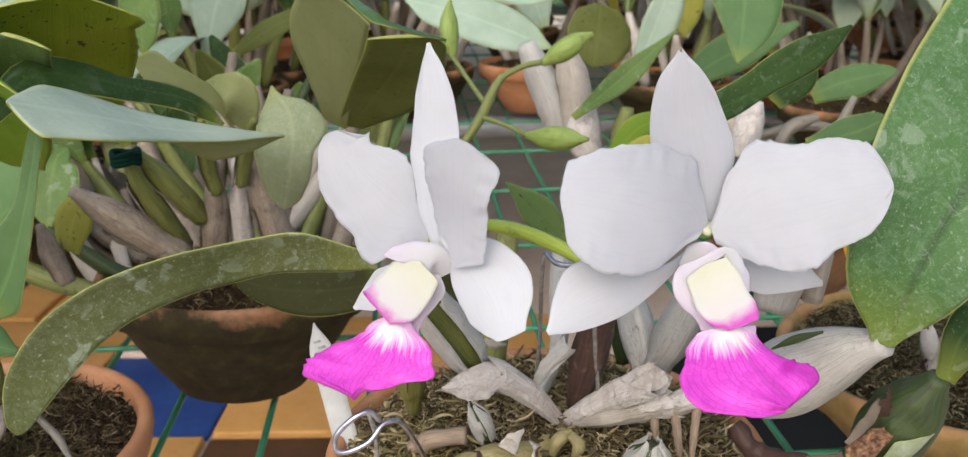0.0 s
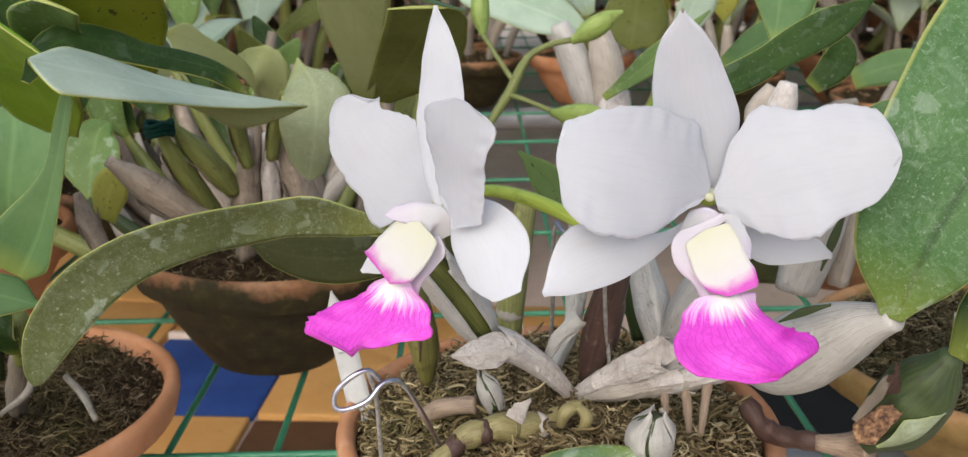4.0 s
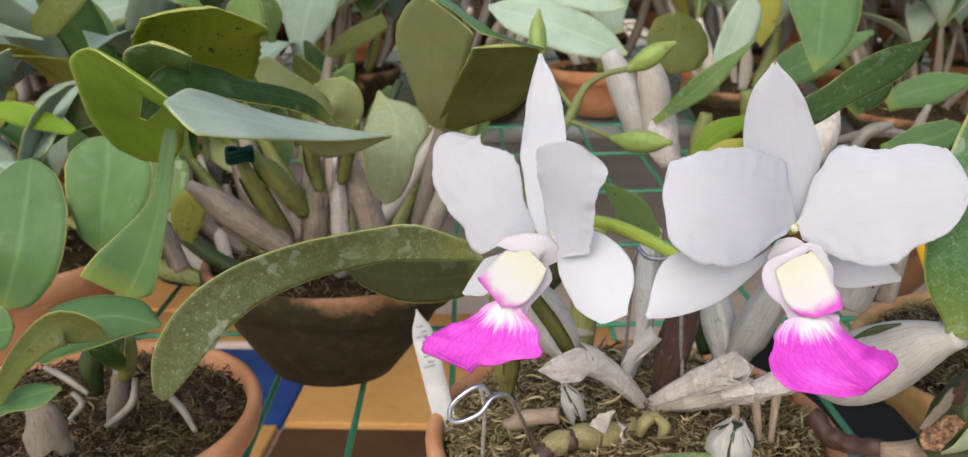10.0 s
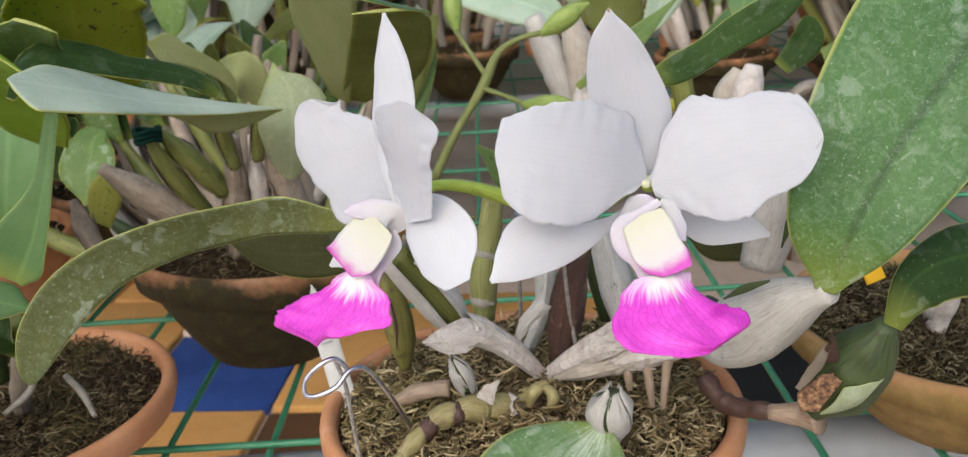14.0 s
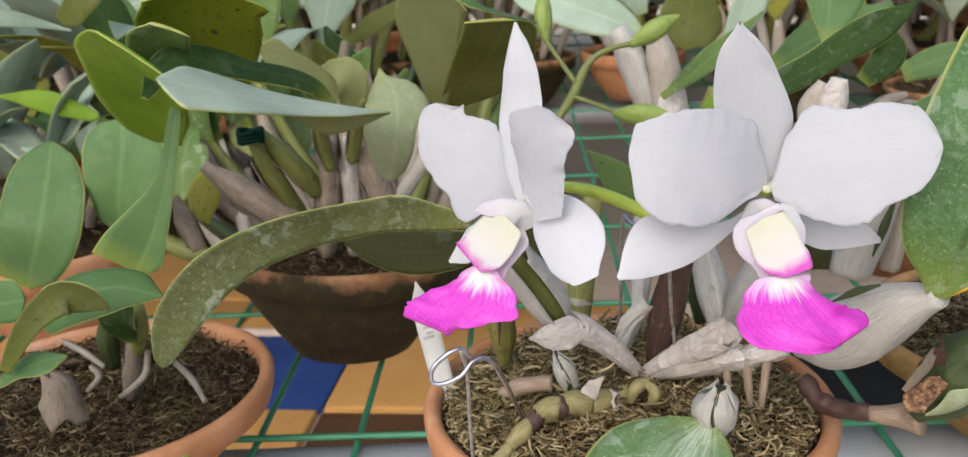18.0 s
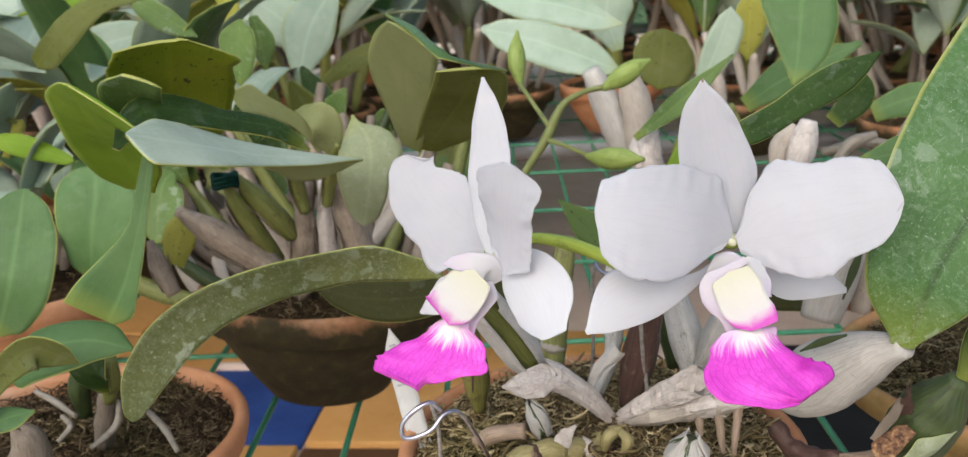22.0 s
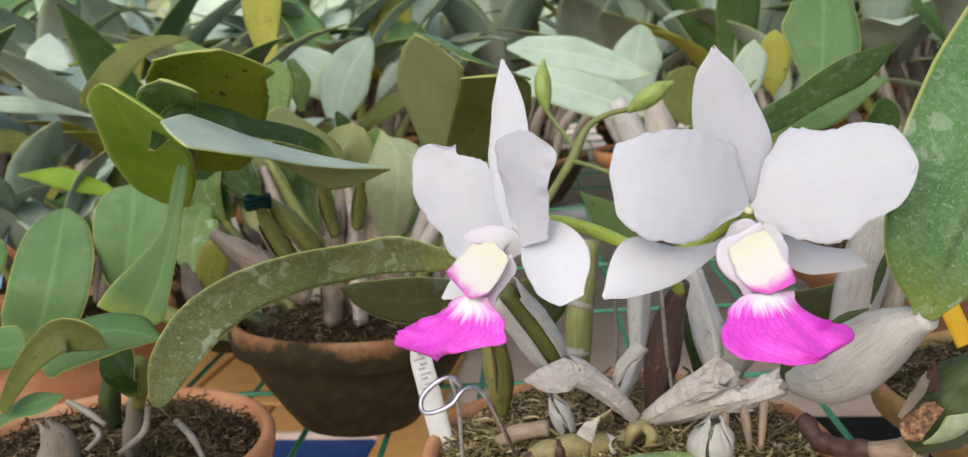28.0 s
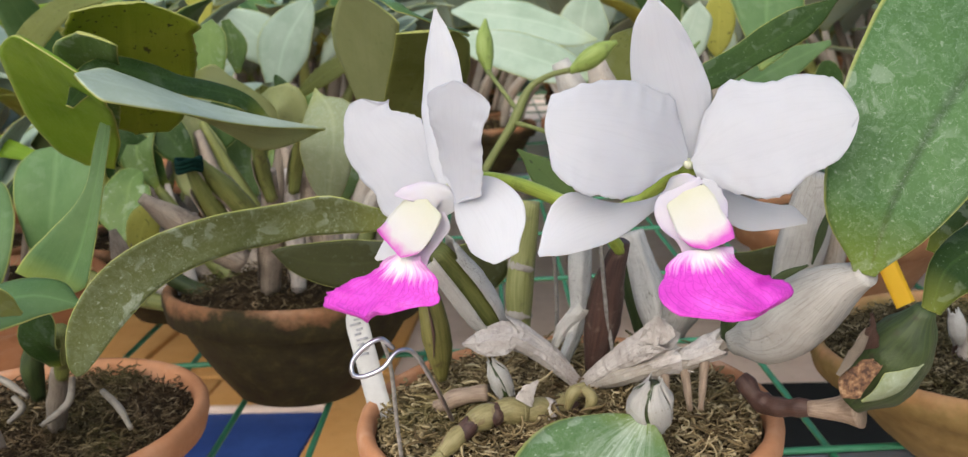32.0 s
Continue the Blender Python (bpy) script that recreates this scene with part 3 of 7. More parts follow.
def tube(spine, radii, seg=12, n=16, flat=1.0, ridge=0.0, ridges=5, lump=0.0, arc=(0, 360), thick=0.0, seed=0, caps=True, twist=0.0, ragged=0.0, crumple=0.0):
    """A round or ridged stalk along a spine; with arc and thick, a part-open sheath."""
    bm = bmesh.new()
    uvl = bm.loops.layers.uv.new("UVMap")
    full = arc[1] - arc[0] >= 360
    cols = seg if full else seg + 1
    up = V(0.13, -0.9, 0.4)
    rings, inner = [], []
    for i in range(n + 1):
        s = i / n
        c = spline(spine, s)
        tg = (spline(spine, min(s + 0.02, 1)) - spline(spine, max(s - 0.02, 0))).normalized()
        a = tg.cross(up)
        if a.length < 0.05:
            a = tg.cross(V(1, 0, 0))
        a.normalize()
        b = a.cross(tg).normalized()
        r = prof(radii, s)
        row, row2 = [], []
        for j in range(cols):
            th = radians(arc[0] + (arc[1] - arc[0]) * j / seg) + twist * s
            rr = r * (1 + ridge * math.cos(ridges * th + seed) + ridge * 0.5 * math.cos((ridges + 3) * th + 2 * seed + 3 * s))
            p = c + a * (math.cos(th) * rr) + b * (math.sin(th) * rr * flat)
            if ragged:
                p += tg * (ragged * (s ** 3 - (1 - s) ** 3) * (noise.noise(V(math.cos(th) * 1.7, math.sin(th) * 1.7, seed + 5.1)) + 0.4 * noise.noise(V(math.cos(th) * 5, math.sin(th) * 5, seed))))
            if crumple:
                p += (p - c) * (crumple * (noise.noise(p * 75 + V(0, seed, 0)) + 0.6 * abs(noise.noise(p * 190 + V(seed, seed, 0)))))
            if lump:
                p += (p - c) * (lump * noise.noise(p * 170 + V(seed, 0, 0)))
            row.append(bm.verts.new(p))
            if thick:
                row2.append(bm.verts.new(c + (p - c) * max(1 - thick / max(r, 1e-5), 0.3)))
        rings.append(row)
        inner.append(row2)

    def face(vs, uvs):
        f = bm.faces.new(vs)
        for lp, t in zip(f.loops, uvs):
            lp[uvl].uv = t

    count = cols if full else cols - 1
    for i in range(n):
        for j in range(count):
            j2 = (j + 1) % cols
            uvs = ((j / seg, i / n), ((j + 1) / seg, i / n), ((j + 1) / seg, (i + 1) / n), (j / seg, (i + 1) / n))
            face((rings[i][j], rings[i][j2], rings[i + 1][j2], rings[i + 1][j]), uvs)
            if thick:
                face((inner[i][j2], inner[i][j], inner[i + 1][j], inner[i + 1][j2]), uvs)
        if thick and not full:
            face((rings[i][0], rings[i + 1][0], inner[i + 1][0], inner[i][0]), ((0, 0),) * 4)
            face((rings[i][-1], inner[i][-1], inner[i + 1][-1], rings[i + 1][-1]), ((0, 0),) * 4)
    if thick:
        for i in (0, n):
            for j in range(count):
                j2 = (j + 1) % cols
                face((rings[i][j], inner[i][j], inner[i][j2], rings[i][j2]), ((0, 0),) * 4)
    elif caps and full:
        for i, flip in ((0, True), (n, False)):
            c = sum((v.co for v in rings[i]), Vector()) / cols
            cv = bm.verts.new(c)
            for j in range(cols):
                vs = (rings[i][j], rings[i][(j + 1) % cols], cv)
                face(vs[::-1] if flip else vs, ((j / seg, i / n), ((j + 1) / seg, i / n), (j / seg, i / n)))
    bmesh.ops.recalc_face_normals(bm, faces=bm.faces)
    return bm


def lathe(rings, seg=48, wobble=0.0, seed=0, vs=None):
    """A turned body from (radius, height) steps; v runs from foot to rim."""
    bm = bmesh.new()
    uvl = bm.loops.layers.uv.new("UVMap")
    rows = []
    zs = [z for r, z in rings]
    lo, hi = min(zs), max(zs)
    for r, z in rings:
        rows.append([bm.verts.new((math.cos(2 * math.pi * j / seg) * r * (1 + wobble * math.sin(2 * math.pi * j / seg * 2 + seed)),
                                   math.sin(2 * math.pi * j / seg) * r, z + wobble * 0.02 * math.sin(2 * math.pi * j / seg * 3 + seed))) for j in range(seg)])
    for i in range(len(rows) - 1):
        for j in range(seg):
            j2 = (j + 1) % seg
            f = bm.faces.new((rows[i][j], rows[i][j2], rows[i + 1][j2], rows[i + 1][j]))
            v0, v1 = (zs[i] - lo) / (hi - lo), (zs[i + 1] - lo) / (hi - lo)
            for lp, t in zip(f.loops, ((j / seg, v0), ((j + 1) / seg, v0), ((j + 1) / seg, v1), (j / seg, v1))):
                lp[uvl].uv = t
    f = bm.faces.new(rows[0][::-1])
    f = bm.faces.new(rows[-1])
    return bm


def fibres(name, count, radius, z_of, parent, seed, length=(0.003, 0.012), thick=(0.00016, 0.0006), inner=0.0, mat=None):
    """Loose curled strands of moss and fern root, as one heap."""
    rnd = random.Random(seed)
    vs, fs = [], []
    for _ in range(count):
        r = radius * math.sqrt(rnd.uniform(inner, 1))
        th = rnd.uniform(0, 6.2832)
        p = V(r * math.cos(th), r * math.sin(th), 0)
        p.z = z_of(p.x, p.y) + rnd.uniform(-0.002, 0.0045) + 0.0060 * noise.noise(V(p.x * 120, p.y * 120, seed))
        d = rnd.uniform(0, 6.2832)
        h = V(math.cos(d), math.sin(d), rnd.uniform(-0.5, 0.7)).normalized()
        ln = rnd.uniform(*length)
        t = rnd.uniform(*thick)
        curl = rnd.uniform(-3.4, 3.4)
        steps = 6
        start = len(vs)
        for i in range(steps + 1):
            side = V(-h.y, h.x, 0).normalized() if abs(h.z) < 0.98 else V(1, 0, 0)
            upv = h.cross(side)
            tt = t * (1 - 0.5 * abs(2 * i / steps - 1))
            for q in (0, 2.094, 4.189):
                vs.append(p + side * (math.cos(q) * tt) + upv * (math.sin(q) * tt))
            p = p + h * (ln / steps)
            if math.hypot(p.x, p.y) > radius * 1.0:
                p = p - h * (ln / steps) * 0.8
            h = (Matrix.Rotation(curl * 0.35 + rnd.uniform(-0.3, 0.3), 3, "Z") @ h)
            h.z += rnd.uniform(-0.35, 0.22)
            h.normalize()
        for i in range(steps):
            for q in range(3):
                a, b = start + i * 3 + q, start + i * 3 + (q + 1) % 3
                fs.append((a, b, b + 3, a + 3))
    me = bpy.data.meshes.new(name)
    me.from_pydata(vs, [], fs)
    me.polygons.foreach_set("use_smooth", [True] * len(me.polygons))
    me.materials.append(mat or FIBRE)
    ob = new(name, me)
    ob.parent = parent
    return tagged(ob, "loose curled brown moss fibres", kind="stuff")


def pot(at, r, height, mat, label, seed, tilt=(0, 0), strands=1100, mound=0.012, fill=0.010, moss=None):
    """A shallow clay pot with a rolled collar, filled with moss and root fibre."""
    e = thing("terracotta_pot", at, label, "flower pot", "clay pots on the bench")
    e.rotation_euler = (radians(tilt[0]), radians(tilt[1]), 0)
    h = height
    wall = 0.0065
    body = lathe([(r * 0.44, 0), (r * 0.48, 0.0008), (r * 0.62, h * 0.22), (r * 0.755, h * 0.45), (r * 0.845, h * 0.62), (r * 0.880, h * 0.69), (r * 0.890, h * 0.71), (r * 0.972, h * 0.735),
                  (r * 0.997, h * 0.87), (r, h * 0.94), (r - 0.001, h * 0.98), (r - wall * 0.45, h), (r - wall * 0.9, h * 0.985),
                  (r - wall * 1.1, h * 0.94), (r - wall * 1.15, h * 0.75), (r * 0.80, h * 0.60)], 56, 0.006, seed)
    part("pot_body", body, mat, None).parent = e

    def z_of(x, y):
        q = min(math.hypot(x, y) / r, 1)
        return h - fill + mound * (1 - q * q) + 0.003 * noise.noise(V(x * 40, y * 40, seed))

    bm = bmesh.new()
    rows = [[bm.verts.new((0, 0, z_of(0, 0)))]]
    for i in range(1, 11):
        q = (r - wall * 1.1) * i / 10
        rows.append([bm.verts.new((q * math.cos(j * math.pi / 16), q * math.sin(j * math.pi / 16), z_of(q * math.cos(j * math.pi / 16), q * math.sin(j * math.pi / 16)))) for j in range(32)])
    for j in range(32):
        bm.faces.new((rows[0][0], rows[1][j], rows[1][(j + 1) % 32]))
        for i in range(1, 10):
            bm.faces.new((rows[i][j], rows[i + 1][j], rows[i + 1][(j + 1) % 32], rows[i][(j + 1) % 32]))
    part("potting_mix", bm, PEAT, None, "dark potting mix, shade in its colour").parent = e
    if strands:
        fibres("moss", strands, r - wall * 1.3, z_of, e, seed, mat=moss)
    return e


def bead(at, r, n=8, squash=(1, 1, 1)):
    bm = bmesh.new()
    bmesh.ops.create_uvsphere(bm, u_segments=n * 2, v_segments=n, radius=r, matrix=Matrix.Translation(at) @ Matrix.Diagonal((*squash, 1)))
    return bm


LEAF_SET = [LEAF, LEAF_UNDER, MARGIN]
GLAUCOUS_SET = [LEAF_GLAUCOUS, LEAF_UNDER, MARGIN]
UNDER_SET = [LEAF_UNDER, LEAF_UNDER, MARGIN]
DARK_SET = [LEAF_DARK, LEAF_UNDER, MARGIN]
MARKED_SET = [LEAF_MARKED, LEAF_UNDER, MARGIN]
BRIGHT_SET = [LEAF_BRIGHT, LEAF_BRIGHT, MARGIN]
YELLOW_SET = [LEAF_YELLOW, LEAF_YELLOW, MARGIN]
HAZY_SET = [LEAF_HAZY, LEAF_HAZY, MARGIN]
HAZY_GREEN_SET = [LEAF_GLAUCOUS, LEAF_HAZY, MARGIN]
PALE_SET = [LEAF_PALE, LEAF_GLAUCOUS, MARGIN]
LIT_SET = [LEAF_OLIVE_LIT, LEAF_OLIVE_LIT, MARGIN]
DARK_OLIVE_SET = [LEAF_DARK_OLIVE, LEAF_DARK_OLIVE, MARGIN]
FRECKLED_SET = [LEAF_FRECKLED, LEAF_UNDER, MARGIN]

# ---- ground under the bench ----
GROUND_Z = 0.45
MESH_Z = 0.835


def slab(x0, x1, y0, y1, z0, z1, bevel=0.004):
    bm = bmesh.new()
    bmesh.ops.create_cube(bm, size=1, matrix=Matrix.Translation(((x0 + x1) / 2, (y0 + y1) / 2, (z0 + z1) / 2)) @ Matrix.Diagonal((x1 - x0, y1 - y0, z1 - z0, 1)))
    if bevel:
        bmesh.ops.bevel(bm, geom=bm.edges[:], offset=bevel, segments=2, affect="EDGES", profile=0.7)
    return bm


bm = bmesh.new()
bmesh.ops.create_grid(bm, x_segments=40, y_segments=40, size=30)
for v in bm.verts:
    v.co.z = GROUND_Z - 0.012
ground = part("ground", bm, FLOOR)
tagged(ground, "pinkish brown clay floor under the plant bench", "floor", kind="structure")

def floor_piece(name, box, top, mat, label):
    ob = part(name, slab(*box, GROUND_Z - 0.03, top), mat)
    return tagged(ob, label, "floor", kind="structure")


for i, box in enumerate(((-0.378, 0.10, 1.130, 1.52), (-1.40, -0.606, 1.128, 1.52), (-0.600, -0.384, 1.396, 1.52), (-1.40, -0.386, 0.50, 1.122), (-0.150, 0.16, 0.50, 1.122), (-1.40, -0.80, 1.532, 2.10), (-0.788, -0.300, 1.532, 1.92))):
    floor_piece("floor_board", box, GROUND_Z, TILE_TAN, "ochre painted board lying under the bench")
floor_piece("blue_sheet", (-0.600, -0.384, 1.128, 1.380), GROUND_Z - 0.006, TILE_BLUE, "deep blue plastic sheet between ochre boards")
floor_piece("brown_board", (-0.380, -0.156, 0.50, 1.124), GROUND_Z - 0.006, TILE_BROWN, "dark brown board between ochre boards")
# a black slab where the ground only lies in shadow
floor_piece("dark_sheet", (0.25, 0.62, 0.55, 1.45), GROUND_Z, SHADE_BLACK, "black slab standing for the shaded ground under the bench")
floor_piece("pale_lath", (-0.602, -0.382, 1.3815, 1.3945), GROUND_Z + 0.003, FLOOR, "pale wooden lath beside the blue sheet")

# ---- bench of green coated wire mesh on a grey pipe ----
bench = thing("wire_bench", (0, 1.2, MESH_Z), "green plastic-coated welded wire mesh bench top", "plant bench", kind="structure")
TURN_MESH = 4.5
MESH = Matrix.Translation((-0.176, 0.401, MESH_Z)) @ Matrix.Rotation(radians(TURN_MESH), 4, "Z")
long_wire = tube([(0, -0.75, 0), (0, 1.5, 0), (0, 4.2, 0)], [0.0019] * 3, 8, 10)
first = None
for i in range(-30, 36):
    if first is None:
        first = part("long_wire", long_wire, GREEN_WIRE)
        w = first
    else:
        w = new("long_wire", first.data)
    w.parent = bench
    w.matrix_parent_inverse = bench.matrix_world.inverted()
    w.matrix_basis = MESH @ Matrix.Translation((i * 0.0555, 0, -0.0018))
first = None
for i in range(-4, 24):
    if first is None:
        first = part("cross_wire", tube([(-1.7, 0, 0), (0, 0, 0), (2.0, 0, 0)], [0.0019] * 3, 8, 10), GREEN_WIRE)
        w = first
    else:
        w = new("cross_wire", first.data)
    w.parent = bench
    w.matrix_parent_inverse = bench.matrix_world.inverted()
    w.matrix_basis = MESH @ Matrix.Translation((0, i * 0.172, 0.0016))
for name, y in (("pipe", 1.36), ("pipe", 3.2)):
    part(name, tube([(-2.6, y - 0.2, MESH_Z - 0.022), (0, y, MESH_Z - 0.022), (2.6, y + 0.2, MESH_Z - 0.022)], [0.017] * 3, 14, 8), PIPE, bench, "grey steel support pipe")

part("pipe", tube([(-1.6, 0.255, MESH_Z - 0.022), (0, 0.415, MESH_Z - 0.022), (1.6, 0.575, MESH_Z - 0.022)], [0.017] * 3, 16, 8), PIPE, bench, "grey steel support pipe")

# ---- pots ----
FRONT_POT = (0.020, 0.320, 0.8385)
front_pot = pot(FRONT_POT, 0.084, 0.0725, CLAY, "pale orange clay pot holding the flowering orchid", 3, strands=15000, mound=0.014)
fibres("moss", 1500, 0.075, lambda x, y: 0.0725 - 0.008 + 0.014 * (1 - (x * x + y * y) / 0.0071), front_pot, 61, (0.005, 0.014), (0.0005, 0.0010))
pot((-0.232, 0.357, 0.8385), 0.083, 0.0535, CLAY, "orange clay pot of a leafy orchid with pale roots", 5, strands=7500, mound=0.004, moss=FIBRE_DARK)
pot((-0.150, 0.520, 0.8385), 0.080, 0.071, CLAY_MOSSY, "old clay pot blackened by algae below its collar", 7, tilt=(-3, 2), strands=2200, moss=FIBRE_DARK)
pot((0.232, 0.424, 0.8385), 0.088, 0.0570, CLAY_OLIVE, "orange clay pot with an olive-stained wall, filled with moss", 9, strands=10000, mound=0.004, moss=FIBRE_OLIVE)

# ---- the flowering orchid ----
orchid = thing("cattleya_orchid", (0.02, 0.32, 0.912), "flowering cattleya orchid with two white blooms and magenta lips", "orchid")


def flower(parent, label, col, face, dorsal, petal_l, petal_r, sepal_l, sepal_r, lobe, throat, lip, cap, seed):
    """One bloom: three sepals behind, two broad petals, column, rolled side lobes and a flared lip."""
    f = part("flower", tube([col + V(0, 0.007, 0), col + V(0, 0.001, 0)], [0.0022, 0.003], 10, 4), PEDICEL, parent, label)
    for nm, args, m in (("dorsal_sepal", dorsal, SEPAL), ("lateral_sepal", sepal_l, SEPAL), ("lateral_sepal", sepal_r, SEPAL), ("petal", petal_l, PETAL), ("petal", petal_r, PETAL)):
        if args:
            a = dict(normal=face, thick=0.0005, n=72, m=36, seed=seed)
            a.update(args)
            part(nm, blade(**a), m, f)
            seed += 1
    for args in lobe:
        a = dict(normal=face, thick=0.0007, n=20, m=12, seed=seed)
        a.update(args)
        part("side_lobe", blade(**a), SIDE_LOBE if args is lobe[1] else HOOD, f, "lilac-white rolled side lobe")
        seed += 1
    a = dict(normal=face, thick=0.0008, n=20, m=12, seed=seed)
    a.update(throat)
    part("throat", blade(**a), THROAT, f, "cream-yellow throat with magenta end")
    a = dict(normal=face, thick=0.0007, n=34, m=30, seed=seed + 3)
    a.update(lip)
    part("lip", blade(**a), LIP, f, "magenta flared lip with darker veins")
    part("column", tube(cap, [0.0012, 0.0017, 0.0018, 0.0012], 14, 8, flat=0.8), COLUMN, f, "cream and lilac column")
    return f


FACE_R = V(-0.08, -0.95, 0.22)
flower(orchid, "white orchid bloom facing forward", Vector((0.0610, 0.2540, 1.0160)), FACE_R,
       dict(spine=[(0.0615, 0.2540, 1.0170), (0.0576, 0.2520, 1.0323), (0.0533, 0.2475, 1.0501), (0.0494, 0.2423, 1.0680)], half=[0.0016, 0.0056, 0.0086, 0.0106, 0.0110, 0.0104, 0.0088, 0.0062, 0.0008], half2=[0.0012, 0.0064, 0.0094, 0.0110, 0.0104, 0.0090, 0.0074, 0.0046, 0.0006], cup=-0.12, wave=0.0006, waves=2, normal=V(-0.08, -0.97, 0.2)),
       dict(spine=[(0.0591, 0.2460, 1.0192), (0.0463, 0.2360, 1.0255), (0.0333, 0.2305, 1.0305), (0.0180, 0.2285, 1.0343)], half=[0.0006, 0.0038, 0.0066, 0.0106, 0.0144, 0.0162, 0.0172, 0.0174, 0.0170, 0.0150, 0.0120, 0.0018], half2=[0.0040, 0.0116, 0.0180, 0.0176, 0.0176, 0.0180, 0.0180, 0.0164, 0.0150, 0.0132, 0.0110, 0.0086], tip=0.02, cup=-0.05, wave=0.0007, waves=3, frill=0.035, normal=V(0.08, -0.92, 0.33)),
       dict(spine=[(0.0608, 0.2470, 1.0185), (0.0744, 0.2440, 1.0240), (0.0910, 0.2425, 1.0285), (0.1070, 0.2415, 1.0313)], half=[0.0016, 0.0058, 0.0114, 0.0152, 0.0184, 0.0188, 0.0172, 0.0162, 0.0160, 0.0162, 0.0150, 0.0134, 0.0118, 0.0054], half2=[0.0042, 0.0082, 0.0122, 0.0148, 0.0166, 0.0178, 0.0180, 0.0174, 0.0146, 0.0138, 0.0128, 0.0112, 0.0076, 0.0020], tip=0.04, cup=-0.05, wave=0.0007, waves=3, frill=0.035, normal=V(0.01, -0.92, 0.36)),
       dict(spine=[(0.0548, 0.2500, 1.0101), (0.0391, 0.2400, 1.0047), (0.0266, 0.2330, 1.0014), (0.0149, 0.2277, 0.9968)], half=[0.0008, 0.0026, 0.0038, 0.0048, 0.0056, 0.0056, 0.0048, 0.0032, 0.0006], half2=[0.0008, 0.0006, 0.0018, 0.0040, 0.0078, 0.0122, 0.0116, 0.0070, 0.0010], cup=-0.15, normal=V(-0.05, -0.95, 0.25)),
       dict(spine=[(0.0672, 0.2540, 1.0082), (0.0781, 0.2580, 1.0005), (0.0880, 0.2600, 0.9972), (0.0983, 0.2616, 0.9959)], half=[0.0026, 0.0034, 0.0042, 0.0048, 0.0050, 0.0052, 0.0052, 0.0050, 0.0012], half2=[0.0008, 0.0034, 0.0042, 0.0050, 0.0048, 0.0036, 0.0024, 0.0014, 0.0006], cup=-0.1, normal=V(0.05, -0.95, 0.25)),
       [dict(spine=[(0.0521, 0.2440, 1.0093), (0.0556, 0.2430, 1.0128), (0.0587, 0.2420, 1.0142), (0.0618, 0.2410, 1.0142)], half=[0.0006, 0.0012, 0.0020, 0.0028, 0.0026, 0.0024, 0.0016, 0.0008], half2=[0.0006, 0.0018, 0.0028, 0.0032, 0.0034, 0.0034, 0.0028, 0.0008], n=26, m=10, frill=0.02, wave=0.0004, waves=2, normal=V(-0.1, -0.95, 0.2)),
        dict(spine=[(0.0624, 0.2392, 1.0151), (0.0567, 0.2380, 1.0121), (0.0511, 0.2362, 1.0088), (0.0513, 0.2342, 1.0044), (0.0548, 0.2325, 1.0007), (0.0584, 0.2312, 0.9956), (0.0703, 0.2308, 0.9949)], half=[0.0012, 0.0016, 0.0018, 0.0018, 0.0028, 0.0034, 0.0030, 0.0026, 0.0014, 0.0010, 0.0018, 0.0018, 0.0020, 0.0018, 0.0018, 0.0018], half2=[0.0010, 0.0012, 0.0014, 0.0016, 0.0022, 0.0022, 0.0022, 0.0022, 0.0022, 0.0016, 0.0016, 0.0034, 0.0024, 0.0020, 0.0020, 0.0018], n=44, m=10, frill=0.02, wave=0.0004, waves=2, normal=V(-0.15, -0.93, 0.25)),
        dict(spine=[(0.0632, 0.2440, 1.0139), (0.0677, 0.2420, 1.0095), (0.0692, 0.2370, 1.0039)], half=[0.0008, 0.0020, 0.0022, 0.0016, 0.0016, 0.0012, 0.0006], half2=[0.0006, 0.0016, 0.0022, 0.0024, 0.0022, 0.0018, 0.0010], n=26, m=10, frill=0.02, wave=0.0004, waves=2, normal=V(0.2, -0.93, 0.2))],
       dict(spine=[(0.0576, 0.2370, 1.0120), (0.0592, 0.2330, 1.0071), (0.0616, 0.2300, 1.0013), (0.0633, 0.2285, 0.9968)], half=[0.0058, 0.0066, 0.0072, 0.0074, 0.0074, 0.0076, 0.0082, 0.0080, 0.0074], half2=[0.0008, 0.0060, 0.0064, 0.0066, 0.0066, 0.0066, 0.0058, 0.0044, 0.0010], cup=0.10, tip=0.01, n=26, m=16, wave=0.0003, waves=2, frill=0.015, normal=V(-0.1, -0.9, 0.3)),
       dict(spine=[(0.0627, 0.2310, 0.9964), (0.0645, 0.2240, 0.9929), (0.0670, 0.2175, 0.9888), (0.0735, 0.2110, 0.9827)], half=[0.0064, 0.0074, 0.0072, 0.0082, 0.0102, 0.0122, 0.0138, 0.0146, 0.0160, 0.0178, 0.0180, 0.0162], half2=[0.0086, 0.0104, 0.0134, 0.0150, 0.0172, 0.0188, 0.0196, 0.0170, 0.0136, 0.0100, 0.0062, 0.0010], tip=0.03, fold=-0.1, wave=0.0009, waves=3, frill=0.035, pleat=0.0006, normal=V(0.1, -0.42, 0.9)),
       [(0.0620, 0.2560, 1.0165), (0.0605, 0.2500, 1.0180), (0.0590, 0.2445, 1.0185)], 11)
